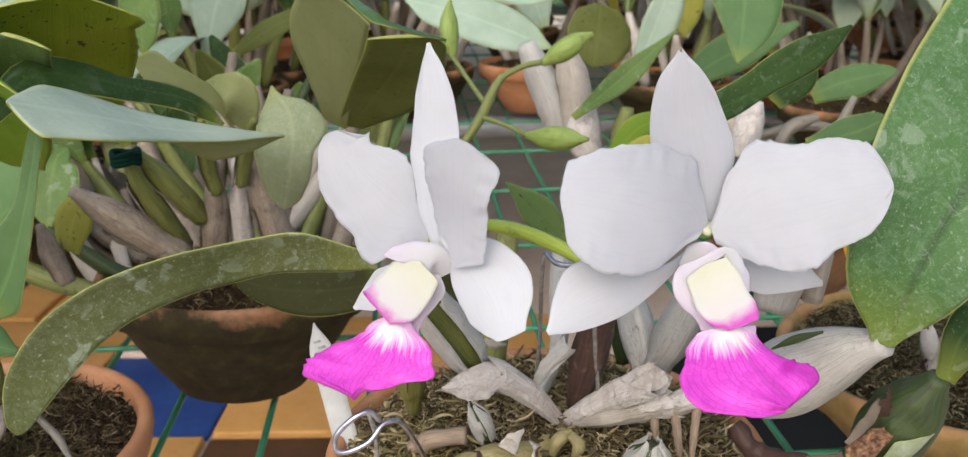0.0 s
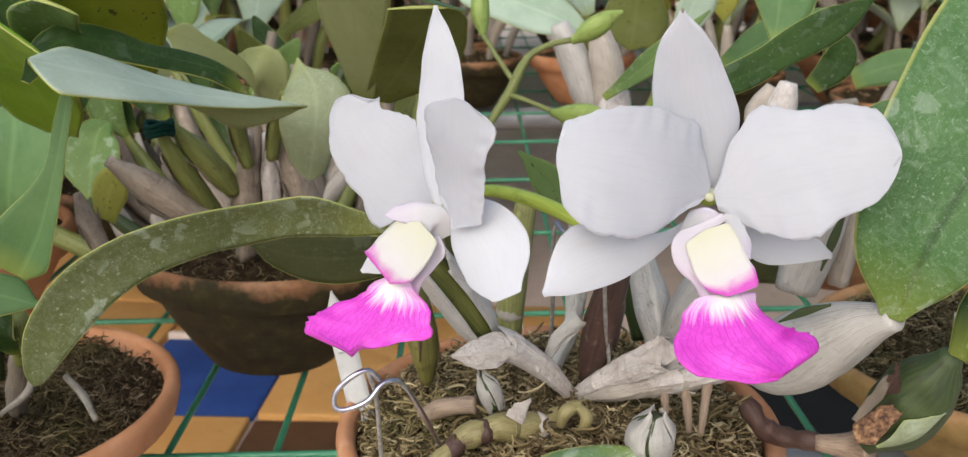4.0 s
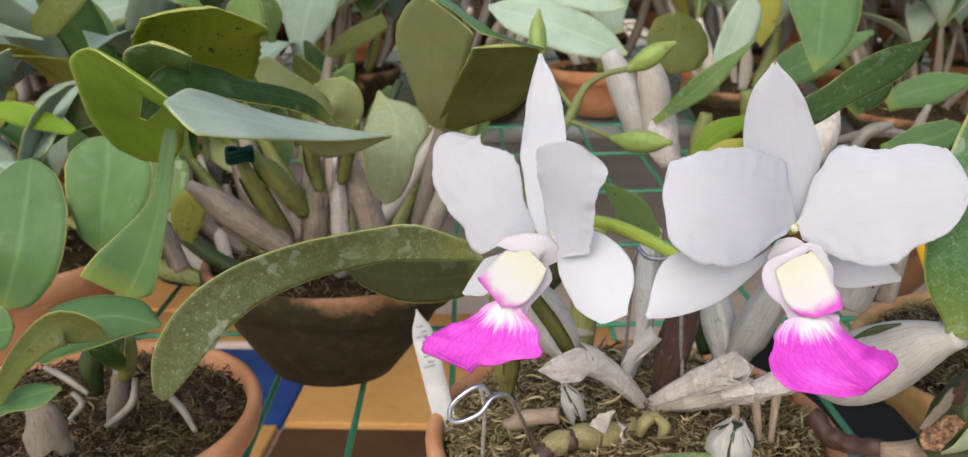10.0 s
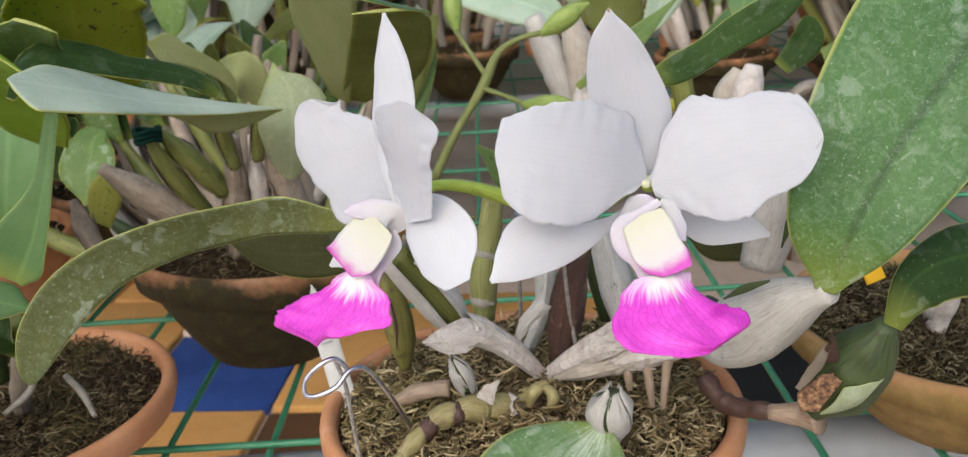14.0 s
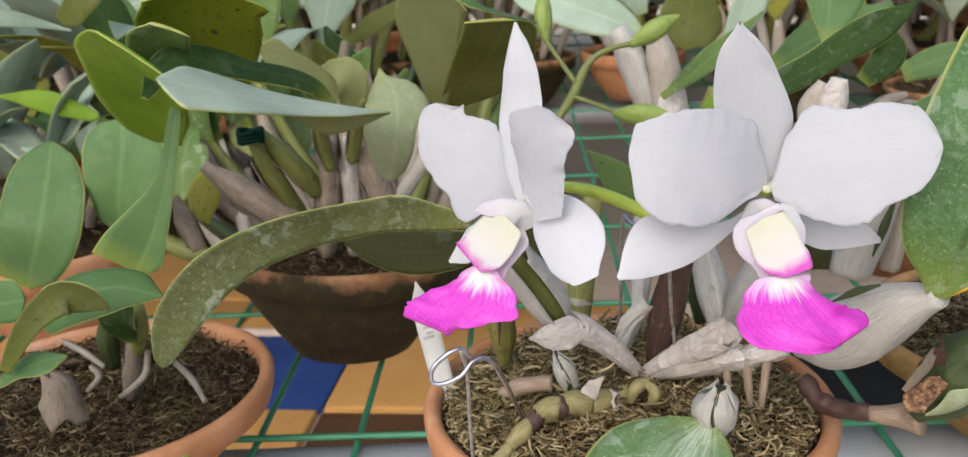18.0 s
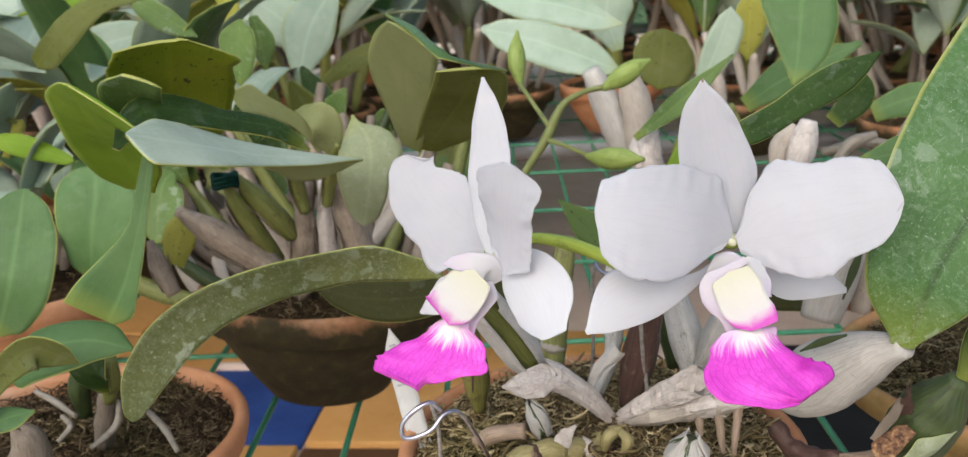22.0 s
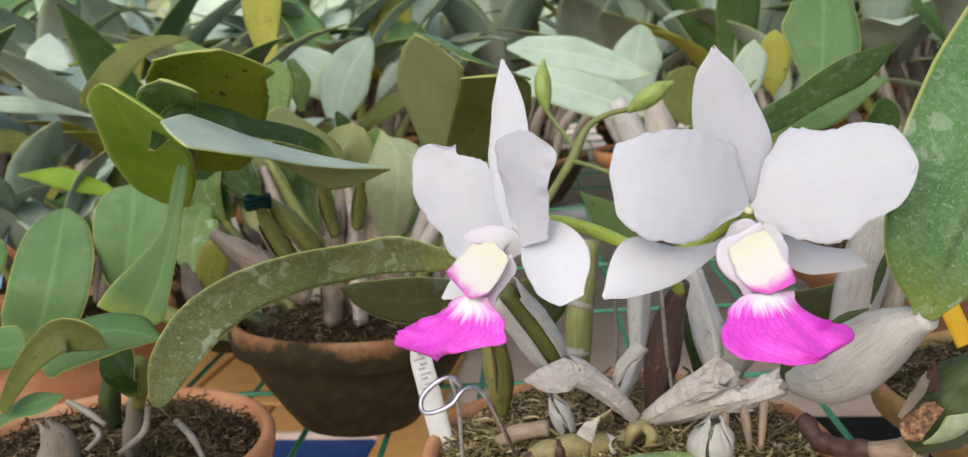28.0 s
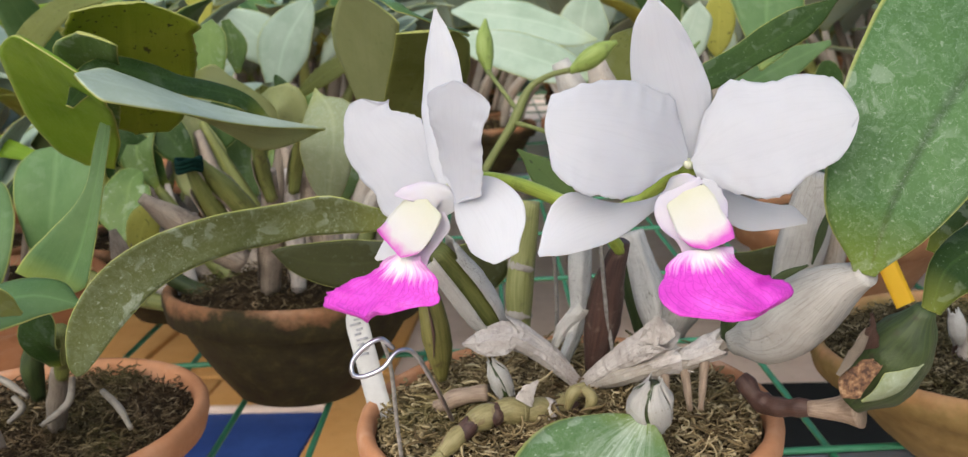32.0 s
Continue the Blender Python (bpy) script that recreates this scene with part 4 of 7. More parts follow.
FACE_L = V(-0.42, -0.86, 0.20)
flower(orchid, "white orchid bloom turned to one side", Vector((-0.0150, 0.2620, 1.0110)), FACE_L,
       dict(spine=[(-0.0145, 0.2580, 1.0110), (-0.0156, 0.2630, 1.0225), (-0.0155, 0.2680, 1.0413), (-0.0162, 0.2714, 1.0674)], half=[0.0024, 0.0042, 0.0056, 0.0068, 0.0080, 0.0074, 0.0062, 0.0050, 0.0030, 0.0006], half2=[0.0018, 0.0040, 0.0054, 0.0064, 0.0072, 0.0076, 0.0070, 0.0058, 0.0036, 0.0006], cup=-0.12, wave=0.0005, waves=2, normal=V(-0.35, -0.92, 0.1)),
       dict(spine=[(-0.0152, 0.2640, 1.0119), (-0.0259, 0.2790, 1.0147), (-0.0377, 0.2860, 1.0226), (-0.0458, 0.2905, 1.0325), (-0.0475, 0.2915, 1.0383)], half=[0.0008, 0.0038, 0.0064, 0.0102, 0.0192, 0.0200, 0.0156, 0.0154, 0.0146, 0.0128, 0.0084, 0.0042], half2=[0.0006, 0.0008, 0.0022, 0.0042, 0.0080, 0.0120, 0.0138, 0.0134, 0.0120, 0.0088, 0.0104, 0.0020], tip=0.02, cup=-0.05, wave=0.0007, waves=3, frill=0.035, normal=V(-0.28, -0.91, 0.28)),
       dict(spine=[(-0.0097, 0.2430, 1.0100), (-0.0088, 0.2420, 1.0210), (-0.0082, 0.2390, 1.0350), (-0.0080, 0.2380, 1.0469)], half=[0.0006, 0.0022, 0.0064, 0.0088, 0.0108, 0.0120, 0.0128, 0.0130, 0.0132, 0.0112, 0.0012], half2=[0.0006, 0.0088, 0.0096, 0.0102, 0.0102, 0.0100, 0.0102, 0.0112, 0.0130, 0.0114, 0.0054], tip=0.02, cup=-0.08, wave=0.0007, waves=3, frill=0.035, normal=V(-0.6, -0.72, 0.28)),
       dict(spine=[(-0.0277, 0.2680, 1.0022), (-0.0359, 0.2750, 0.9919), (-0.0429, 0.2760, 0.9846)], half=[0.0030, 0.0036, 0.0044, 0.0052, 0.0052, 0.0008], half2=[0.0006, 0.0022, 0.0036, 0.0030, 0.0020, 0.0006], normal=V(-0.3, -0.9, 0.2)),
       dict(spine=[(-0.0097, 0.2500, 1.0148), (-0.0031, 0.2410, 1.0096), (0.0016, 0.2340, 1.0025), (0.0041, 0.2275, 0.9954)], half=[0.0008, 0.0058, 0.0086, 0.0104, 0.0116, 0.0118, 0.0102, 0.0072, 0.0056], half2=[0.0022, 0.0060, 0.0086, 0.0094, 0.0098, 0.0096, 0.0092, 0.0066, 0.0026], tip=0.02, cup=-0.12, normal=V(-0.45, -0.72, 0.5)),
       [dict(spine=[(-0.0111, 0.2490, 1.0064), (-0.0140, 0.2478, 1.0113), (-0.0200, 0.2470, 1.0127), (-0.0292, 0.2480, 1.0123)], half=[0.0042, 0.0058, 0.0054, 0.0050, 0.0040, 0.0028, 0.0026, 0.0016, 0.0006], half2=[0.0006, 0.0020, 0.0032, 0.0034, 0.0034, 0.0034, 0.0028, 0.0022, 0.0006], n=26, m=10, frill=0.02, wave=0.0004, waves=2, normal=V(-0.25, -0.9, 0.3)),
        dict(spine=[(-0.0147, 0.2472, 1.0064), (-0.0148, 0.2462, 1.0011), (-0.0192, 0.2452, 0.9950), (-0.0248, 0.2462, 0.9889)], half=[0.0008, 0.0016, 0.0022, 0.0016, 0.0014, 0.0012, 0.0012, 0.0022, 0.0034, 0.0022], half2=[0.0012, 0.0018, 0.0022, 0.0018, 0.0018, 0.0014, 0.0020, 0.0024, 0.0040, 0.0056], n=26, m=10, frill=0.02, wave=0.0004, waves=2, normal=V(-0.3, -0.9, 0.3))],
       dict(spine=[(-0.0191, 0.2455, 1.0109), (-0.0222, 0.2440, 1.0044), (-0.0260, 0.2430, 0.9975), (-0.0281, 0.2435, 0.9935)], half=[0.0006, 0.0070, 0.0074, 0.0074, 0.0072, 0.0066, 0.0056, 0.0032, 0.0006], half2=[0.0006, 0.0066, 0.0080, 0.0086, 0.0094, 0.0100, 0.0104, 0.0108, 0.0006], cup=0.10, tip=0.01, n=26, m=16, wave=0.0003, waves=2, frill=0.015, normal=V(-0.35, -0.85, 0.35)),
       dict(spine=[(-0.0281, 0.2475, 0.9932), (-0.0301, 0.2435, 0.9877), (-0.0333, 0.2365, 0.9826), (-0.0376, 0.2290, 0.9783)], half=[0.0068, 0.0090, 0.0126, 0.0140, 0.0152, 0.0172, 0.0166, 0.0098, 0.0084, 0.0046, 0.0016, 0.0006], half2=[0.0028, 0.0052, 0.0070, 0.0098, 0.0126, 0.0154, 0.0176, 0.0190, 0.0200, 0.0200, 0.0186, 0.0006], tip=0.02, fold=-0.1, wave=0.0016, waves=3, frill=0.055, pleat=0.0006, normal=V(-0.12, -0.484, 0.867)),
       [(-0.0120, 0.2580, 1.0125), (-0.0125, 0.2530, 1.0130), (-0.0130, 0.2490, 1.0125)], 31)


part("sepal_tip", bead(Vector((0.0494, 0.2423, 1.0680)), 0.0005, 6, (0.9, 0.6, 1.3)), RHIZOME, orchid, "tiny withered brown tip")

# stalks that carry the blooms
part("pedicel", tube([(0.0320, 0.2850, 0.9950), (0.0200, 0.2880, 1.0010), (0.0070, 0.2820, 1.0080), (-0.0050, 0.2700, 1.0130), (-0.0100, 0.2580, 1.0110)], [0.0020, 0.0024, 0.0022, 0.0018, 0.0016], 10, 20, ridge=0.06), PEDICEL, orchid)
part("pedicel", tube([(0.0320, 0.2850, 0.9950), (0.0450, 0.2800, 1.0000), (0.0600, 0.2660, 1.0140)], [0.0020, 0.0022, 0.0018], 10, 14, ridge=0.06), PEDICEL, orchid)
part("flower_stem", tube([(0.0420, 0.3000, 0.9790), (0.0370, 0.2920, 0.9880), (0.0310, 0.2850, 0.9950)], [0.0024, 0.0022, 0.0020], 10, 10), PEDICEL, orchid)

# leaves of the flowering plant
part("leaf", blade([(0.1137, 0.2490, 0.9818), (0.1196, 0.2490, 1.0027), (0.1309, 0.2540, 1.0230), (0.1438, 0.2610, 1.0391), (0.1592, 0.2700, 1.0589), (0.1725, 0.2800, 1.0783), (0.1857, 0.2920, 1.1061)], [0.0046, 0.0164, 0.0228, 0.0270, 0.0306, 0.0328, 0.0334, 0.0332, 0.0324, 0.0294, 0.0230, 0.0104], [0.0020, 0.0114, 0.0166, 0.0196, 0.0214, 0.0220, 0.0224, 0.0226, 0.0224, 0.0224, 0.0178, 0.0088], tip=0.08, fold=0.10, thick=0.0016, n=36, m=14, normal=V(-0.2, -0.95, 0.2)), MARKED_SET, orchid, "broad upright green leaf with lime stains")
part("leaf", blade([(-0.0363, 0.2920, 0.9950), (-0.0572, 0.2960, 0.9969), (-0.0800, 0.2970, 0.9952), (-0.1003, 0.2860, 0.9942), (-0.1202, 0.2760, 0.9876), (-0.1364, 0.2680, 0.9739), (-0.1485, 0.2616, 0.9498)], [0.0032, 0.0064, 0.0074, 0.0072, 0.0086, 0.0086, 0.0088, 0.0086, 0.0088, 0.0084, 0.0056, 0.0022], [0.0026, 0.0042, 0.0082, 0.0074, 0.0070, 0.0070, 0.0074, 0.0084, 0.0094, 0.0092, 0.0082, 0.0036], tip=0.03, cup=0.2, thick=0.0016, n=40, m=10, normal=V(0.05, -0.9, -0.2), frill=0.01), [LEAF_UNDER_MARKED, LEAF, MARGIN], orchid, "long arching leaf with lime-stained olive underside")
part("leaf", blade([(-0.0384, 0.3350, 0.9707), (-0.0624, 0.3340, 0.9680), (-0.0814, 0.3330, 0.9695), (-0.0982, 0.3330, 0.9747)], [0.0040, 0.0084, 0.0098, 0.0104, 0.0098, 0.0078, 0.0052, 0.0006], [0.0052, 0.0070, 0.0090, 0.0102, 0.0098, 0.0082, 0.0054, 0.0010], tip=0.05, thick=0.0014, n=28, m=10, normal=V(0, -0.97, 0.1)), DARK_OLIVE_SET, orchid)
part("leaf", blade([(0.0260, 0.3050, 0.9950), (0.0150, 0.3080, 1.0070), (0.0060, 0.3090, 1.0160)], [0.002, 0.0055, 0.0005], [0.003, 0.0060, 0.0005], thick=0.0012, fold=0.2), FRECKLED_SET, orchid, "small dark-freckled green leaf")
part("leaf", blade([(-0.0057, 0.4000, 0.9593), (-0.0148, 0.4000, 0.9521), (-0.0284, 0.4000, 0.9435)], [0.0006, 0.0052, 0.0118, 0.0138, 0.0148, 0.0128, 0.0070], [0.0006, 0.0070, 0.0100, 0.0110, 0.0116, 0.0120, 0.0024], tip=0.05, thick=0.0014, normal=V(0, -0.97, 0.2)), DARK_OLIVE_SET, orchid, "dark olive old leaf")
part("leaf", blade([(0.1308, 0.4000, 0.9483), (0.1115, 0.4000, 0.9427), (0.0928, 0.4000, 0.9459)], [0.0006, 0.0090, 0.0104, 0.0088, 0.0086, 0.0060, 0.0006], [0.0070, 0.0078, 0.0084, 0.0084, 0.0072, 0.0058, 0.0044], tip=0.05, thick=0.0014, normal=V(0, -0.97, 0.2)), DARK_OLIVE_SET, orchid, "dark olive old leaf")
part("leaf", blade([(0.0470, 0.2600, 0.9310), (0.0380, 0.2460, 0.9210), (0.0290, 0.2260, 0.9080), (0.0200, 0.2040, 0.8950)], [0.006, 0.0190, 0.0225, 0.0205, 0.012], [0.008, 0.0280, 0.0330, 0.0290, 0.016], tip=0.3, base=0.08, thick=0.0015, fold=0.10, n=30, m=12, normal=V(0, -0.6, 0.8)), [LEAF_WAXY, LEAF_UNDER, MARGIN], orchid, "young broad leaf with a white waxy bloom")
part("leaf", blade([(0.1336, 0.2520, 0.9687), (0.1396, 0.2580, 0.9801), (0.1519, 0.2640, 0.9848), (0.1683, 0.2700, 0.9837), (0.1865, 0.2780, 0.9701), (0.2016, 0.2850, 0.9413)], [0.0028, 0.0044, 0.0074, 0.0104, 0.0122, 0.0148, 0.0160, 0.0160, 0.0148, 0.0142], [0.0032, 0.0096, 0.0110, 0.0122, 0.0134, 0.0136, 0.0126, 0.0106, 0.0082, 0.0052], cup=-0.25, thick=0.0016, n=30, m=10, normal=V(0, -0.8, 0.6)), DARK_SET, orchid, "dark green arching leaf")

# pseudobulbs, sheaths and creeping rhizome
part("pseudobulb", tube([(-0.0040, 0.3120, 0.9440), (-0.0140, 0.3020, 0.9650), (-0.0240, 0.2920, 0.9830)], [0.0035, 0.0056, 0.0056, 0.004], 14, 16, ridge=0.05), CANE_GREEN, orchid, "olive green pseudobulb in a split sheath")
part("sheath", tube([(-0.0040, 0.3120, 0.9440), (-0.0140, 0.3010, 0.9650), (-0.0220, 0.2910, 0.9830)], [0.0050, 0.0078, 0.0078, 0.0060], 14, 16, arc=(-70, 72), thick=0.0004, crumple=0.12, ragged=0.006, seed=2), PAPER_WHITE, orchid)
part("sheath", tube([(-0.0040, 0.3120, 0.9440), (-0.0140, 0.3010, 0.9650), (-0.0240, 0.2910, 0.9830)], [0.0050, 0.0078, 0.0078, 0.0060], 14, 16, arc=(118, 235), thick=0.0004, crumple=0.12, ragged=0.006, seed=4), PAPER_WHITE, orchid)
part("sheath", tube([(0.0255, 0.3180, 0.9192), (0.0161, 0.3130, 0.9319), (0.0065, 0.3080, 0.9414), (-0.0020, 0.3040, 0.9471)], [0.0022, 0.0036, 0.0050, 0.0058], 15, 13, flat=0.85, crumple=0.22, ridge=0.10, ridges=3, ragged=0.006, thick=0.0003, seed=6), PAPER_PINK, orchid, "torn pinkish papery sheath", False)
part("sheath_flap", blade([(0.0036, 0.3010, 0.9453), (-0.0073, 0.2965, 0.9462), (-0.0171, 0.2955, 0.9457)], [0.0022, 0.0050, 0.0054, 0.0058, 0.0052, 0.0026, 0.0006], [0.0046, 0.0078, 0.0070, 0.0060, 0.0048, 0.0032, 0.0010], thick=0.0003, wave=0.0014, waves=2, n=9, m=6, frill=0.05, fold=-0.3, seed=3), PAPER_PINK, orchid, "folded triangular papery flap", False)
part("sheath", tube([(0.0274, 0.3180, 0.9199), (0.0397, 0.3100, 0.9318), (0.0503, 0.3030, 0.9407), (0.0574, 0.2980, 0.9464)], [0.0020, 0.0036, 0.0052, 0.0060], 15, 13, flat=0.85, crumple=0.22, ridge=0.10, ridges=3, ragged=0.006, thick=0.0003, seed=9), PAPER_PINK, orchid, "torn pinkish papery sheath", False)
part("sheath_flap", blade([(0.0479, 0.2970, 0.9437), (0.0521, 0.2940, 0.9475), (0.0542, 0.2930, 0.9557)], [0.0008, 0.0028, 0.0036, 0.0036, 0.0024, 0.0008], [0.0006, 0.0014, 0.0054, 0.0084, 0.0054, 0.0006], thick=0.0003, wave=0.0012, waves=2, n=9, m=6, frill=0.05, fold=-0.3, seed=5), PAPER_PINK, orchid, "folded triangular papery flap", False)
part("rhizome", tube([(0.0290, 0.3160, 0.9190), (0.0430, 0.3060, 0.9280), (0.0590, 0.3000, 0.9350), (0.0740, 0.2960, 0.9410), (0.0840, 0.2920, 0.9520)], [0.0016, 0.0026, 0.0031, 0.0034, 0.0038, 0.0034], 11, 20, ridge=0.06, crumple=0.45, lump=0.2), PAPER, orchid, "", False)
for i, (a, b) in enumerate((((0.0500, 0.3035, 0.9315), (0.0640, 0.2985, 0.9370)), ((0.0660, 0.2980, 0.9375), (0.0780, 0.2945, 0.9440)))):
    part("sheath", tube([a, (Vector(a) + Vector(b)) / 2, b], [0.0036, 0.0044, 0.0050], 13, 10, flat=0.9, crumple=0.3, ridge=0.12, ridges=3, ragged=0.006, thick=0.0003, seed=20 + i), PAPER_PINK, orchid, "torn pinkish papery sheath", False)
part("pseudobulb", tube([(0.0810, 0.2890, 0.9470), (0.0900, 0.2810, 0.9520), (0.1000, 0.2700, 0.9650), (0.1080, 0.2580, 0.9760), (0.1140, 0.2500, 0.9820)], [0.005, 0.0104, 0.0126, 0.0110, 0.0076, 0.0038], 30, 36, ridge=0.015, ridges=6, crumple=0.05), PAPER_GREY, orchid, "fat pseudobulb wrapped in grey dry sheath")
part("sheath_slit", blade([(0.0850, 0.2620, 0.9750), (0.0910, 0.2580, 0.9800), (0.0970, 0.2540, 0.9840)], [0.0003, 0.0014, 0.0004], [0.0003, 0.0012, 0.0004], thick=0.001), CANE_DEEP, orchid)
part("pseudobulb", tube([(0.0800, 0.2920, 0.9470), (0.0830, 0.2900, 0.9560), (0.0860, 0.2880, 0.9620)], [0.004, 0.0058, 0.004], 12, 8), CANE_DEEP, orchid)
def growth_bud(line, r, label, spans):
    """A swelling bud in cracked dry scales."""
    line = [Vector(p) for p in line]
    part("growing_bud", tube(line, [r * 0.66, r * 0.9, r * 0.85, r * 0.24], 20, 18, ridge=0.05, ridges=3), CANE_DEEP, orchid, label)
    for sd, (a0, a1) in enumerate(spans):
        part("bud_scale", tube(line, [r * 0.74, r, r * 0.96, r * 0.32], 14, 20, arc=(a0, a1), thick=0.0004, crumple=0.18, ragged=0.004, seed=sd + 1, twist=0.25), PAPER_GREY, orchid)


growth_bud([(0.0490, 0.2680, 0.9260), (0.0490, 0.2640, 0.9350), (0.0500, 0.2620, 0.9430)], 0.0078, "growth bud in cracked white scales", ((35, 98), (106, 176), (182, 262), (268, 388)))
growth_bud([(-0.0020, 0.3000, 0.9240), (-0.0040, 0.3000, 0.9300), (-0.0070, 0.2990, 0.9370)], 0.0042, "small growth bud in torn white scales", ((18, 84), (90, 154), (158, 252), (256, 375)))
joints = [Vector(p) - V(0, 0, 0.0015) for p in ((0.0230, 0.3030, 0.9190), (0.0150, 0.2980, 0.9190), (0.0050, 0.2930, 0.9210), (-0.0050, 0.2880, 0.9230), (-0.0140, 0.2810, 0.9220), (-0.0240, 0.2710, 0.9150), (-0.0320, 0.2610, 0.9070), (-0.0390, 0.2510, 0.8970))]
for i, (a, b) in enumerate(zip(joints, joints[1:])):
    r = (0.0042, 0.0050, 0.0052, 0.0044, 0.0032, 0.0026, 0.0022)[i]
    part("shoot_joint", tube([a, (a + b) / 2 + V(0, 0, 0.0006), b], [r * 0.86, r * 1.04, r, r * 0.82], 18, 14, ridge=0.03, lump=0.24, seed=i), SHOOT, orchid, "yellow-green and purple ringed shoot")
    part("scale_ring", tube([a.lerp(b, 0.0), a.lerp(b, 0.16), a.lerp(b, 0.34)], [r * 0.98, r * 1.08, r * 1.02], 18, 6, thick=0.0003, ragged=0.003, crumple=0.08, seed=i), (CANE_DARK, PAPER_PINK, SHOOT, CANE_DARK, CANE_DARK, SHOOT, SHOOT)[i], orchid)
part("bract", blade([(0.0050, 0.2890, 0.9250), (0.0080, 0.2870, 0.9310), (0.0110, 0.2860, 0.9350)], [0.0036, 0.0030, 0.0003], [0.0034, 0.0022, 0.0003], thick=0.0003, wave=0.0006, frill=0.08), PAPER_PINK, orchid, "thin pinkish papery bract")
part("rhizome", tube([(-0.0300, 0.3050, 0.9170), (-0.0200, 0.3030, 0.9220), (-0.0090, 0.3000, 0.9240)], [0.0026, 0.0036, 0.0030, 0.0034], 12, 14, lump=0.25), RHIZOME, orchid)
part("sheath_flap", blade([(0.0150, 0.3180, 0.9320), (0.0200, 0.3120, 0.9440), (0.0280, 0.3080, 0.9550)], [0.0010, 0.0032, 0.0038], [0.0008, 0.0026, 0.0030], thick=0.0003, fold=-0.5, wave=0.0018, waves=3, n=10, m=5, frill=0.08), PAPER_WHITE, orchid, "flared white papery flap", False)
part("young_root", tube([(0.0210, 0.2920, 0.9210), (0.0230, 0.2920, 0.9270), (0.0280, 0.2940, 0.9290)], [0.0014, 0.0026, 0.0018], 10, 10), SHOOT, orchid)
part("young_root", tube([(0.0280, 0.2900, 0.9200), (0.0300, 0.2900, 0.9260), (0.0270, 0.2920, 0.9290)], [0.0012, 0.0024, 0.0016], 10, 10), SHOOT, orchid)
part("pseudobulb", tube([(0.0310, 0.3220, 0.9250), (0.0350, 0.3140, 0.9450), (0.0380, 0.3060, 0.9650), (0.0430, 0.3000, 0.9820)], [0.0030, 0.0060, 0.0066, 0.0052, 0.0028], 14, 16, ridge=0.05, lump=0.1), CANE_DARK, orchid, "purple-brown pseudobulb")
part("pseudobulb", tube([(0.0190, 0.3350, 0.9220), (0.0260, 0.3400, 0.9390), (0.0280, 0.3450, 0.9640), (0.0300, 0.3500, 0.9850)], [0.0022, 0.0030, 0.0042, 0.0036], 18, 20, ridge=0.18, ridges=4, crumple=0.06), PAPER_WHITE, orchid)
part("pseudobulb", tube([(0.0590, 0.3300, 0.9350), (0.0550, 0.3330, 0.9540), (0.0490, 0.3360, 0.9770)], [0.0045, 0.0062, 0.0052, 0.004], 20, 20, ridge=0.16, ridges=4, crumple=0.05), PAPER_WHITE, orchid)
part("pseudobulb", tube([(0.0520, 0.3380, 0.9340), (0.0490, 0.3400, 0.9520), (0.0450, 0.3420, 0.9730)], [0.003, 0.0045, 0.003], 10, 12), CANE_DEEP, orchid)
part("pseudobulb", tube([(0.0620, 0.3250, 0.9380), (0.0690, 0.3220, 0.9550), (0.0770, 0.3200, 0.9730)], [0.0050, 0.0070, 0.0068, 0.005], 14, 14, ridge=0.12, ridges=5, lump=0.1), PAPER_GREY, orchid)
part("pseudobulb", tube([(0.0010, 0.3450, 0.9320), (0.0020, 0.3470, 0.9530), (0.0060, 0.3500, 0.9750), (0.0080, 0.3520, 0.9880)], [0.0045, 0.0058, 0.0050, 0.0042], 12, 16, ridge=0.06), CANE_YELLOW, orchid, "yellow-green ringed pseudobulb")
for z, y, x in ((0.9400, 0.3460, 0.0014), (0.9600, 0.3480, 0.0032)):
    part("cane_ring", tube([(x, y, z), (x + 0.0002, y, z + 0.0012), (x + 0.0005, y + 0.0002, z + 0.0018)], [0.0056, 0.0058, 0.0055], 16, 6, thick=0.0003, ragged=0.0015, crumple=0.08, seed=int(z * 1000)), PAPER, orchid, "pale papery ring")
part("pseudobulb", tube([(-0.0300, 0.3250, 0.9200), (-0.0315, 0.3250, 0.9390), (-0.0345, 0.3260, 0.9640)], [0.0022, 0.0050, 0.0058, 0.0050, 0.0030], 18, 18, ridge=0.08, ridges=3, lump=0.12), CANE_OLIVE, orchid, "small olive pseudobulb")
part("bulb_slit", blade([(-0.0318, 0.3190, 0.9320), (-0.0312, 0.3188, 0.9420), (-0.0328, 0.3192, 0.9540)], [0.0002, 0.0007, 0.0003], [0.0002, 0.0006, 0.0003], thick=0.0008), RHIZOME_DARK, orchid)
part("pseudobulb", tube([(0.1190, 0.3720, 0.9410), (0.1250, 0.3720, 0.9640), (0.1320, 0.3720, 0.9910)], [0.0085, 0.0104, 0.0100, 0.0085], 22, 18, ridge=0.07, ridges=5, flat=0.6, crumple=0.04), PAPER_GREY, orchid, "broad cane in a grey ribbed sheath")
part("sheath_slit", blade([(0.1260, 0.3620, 0.9540), (0.1290, 0.3610, 0.9660), (0.1330, 0.3610, 0.9800)], [0.0004, 0.0020, 0.0006], [0.0004, 0.0018, 0.0006], thick=0.0012), CANE_DEEP, orchid)
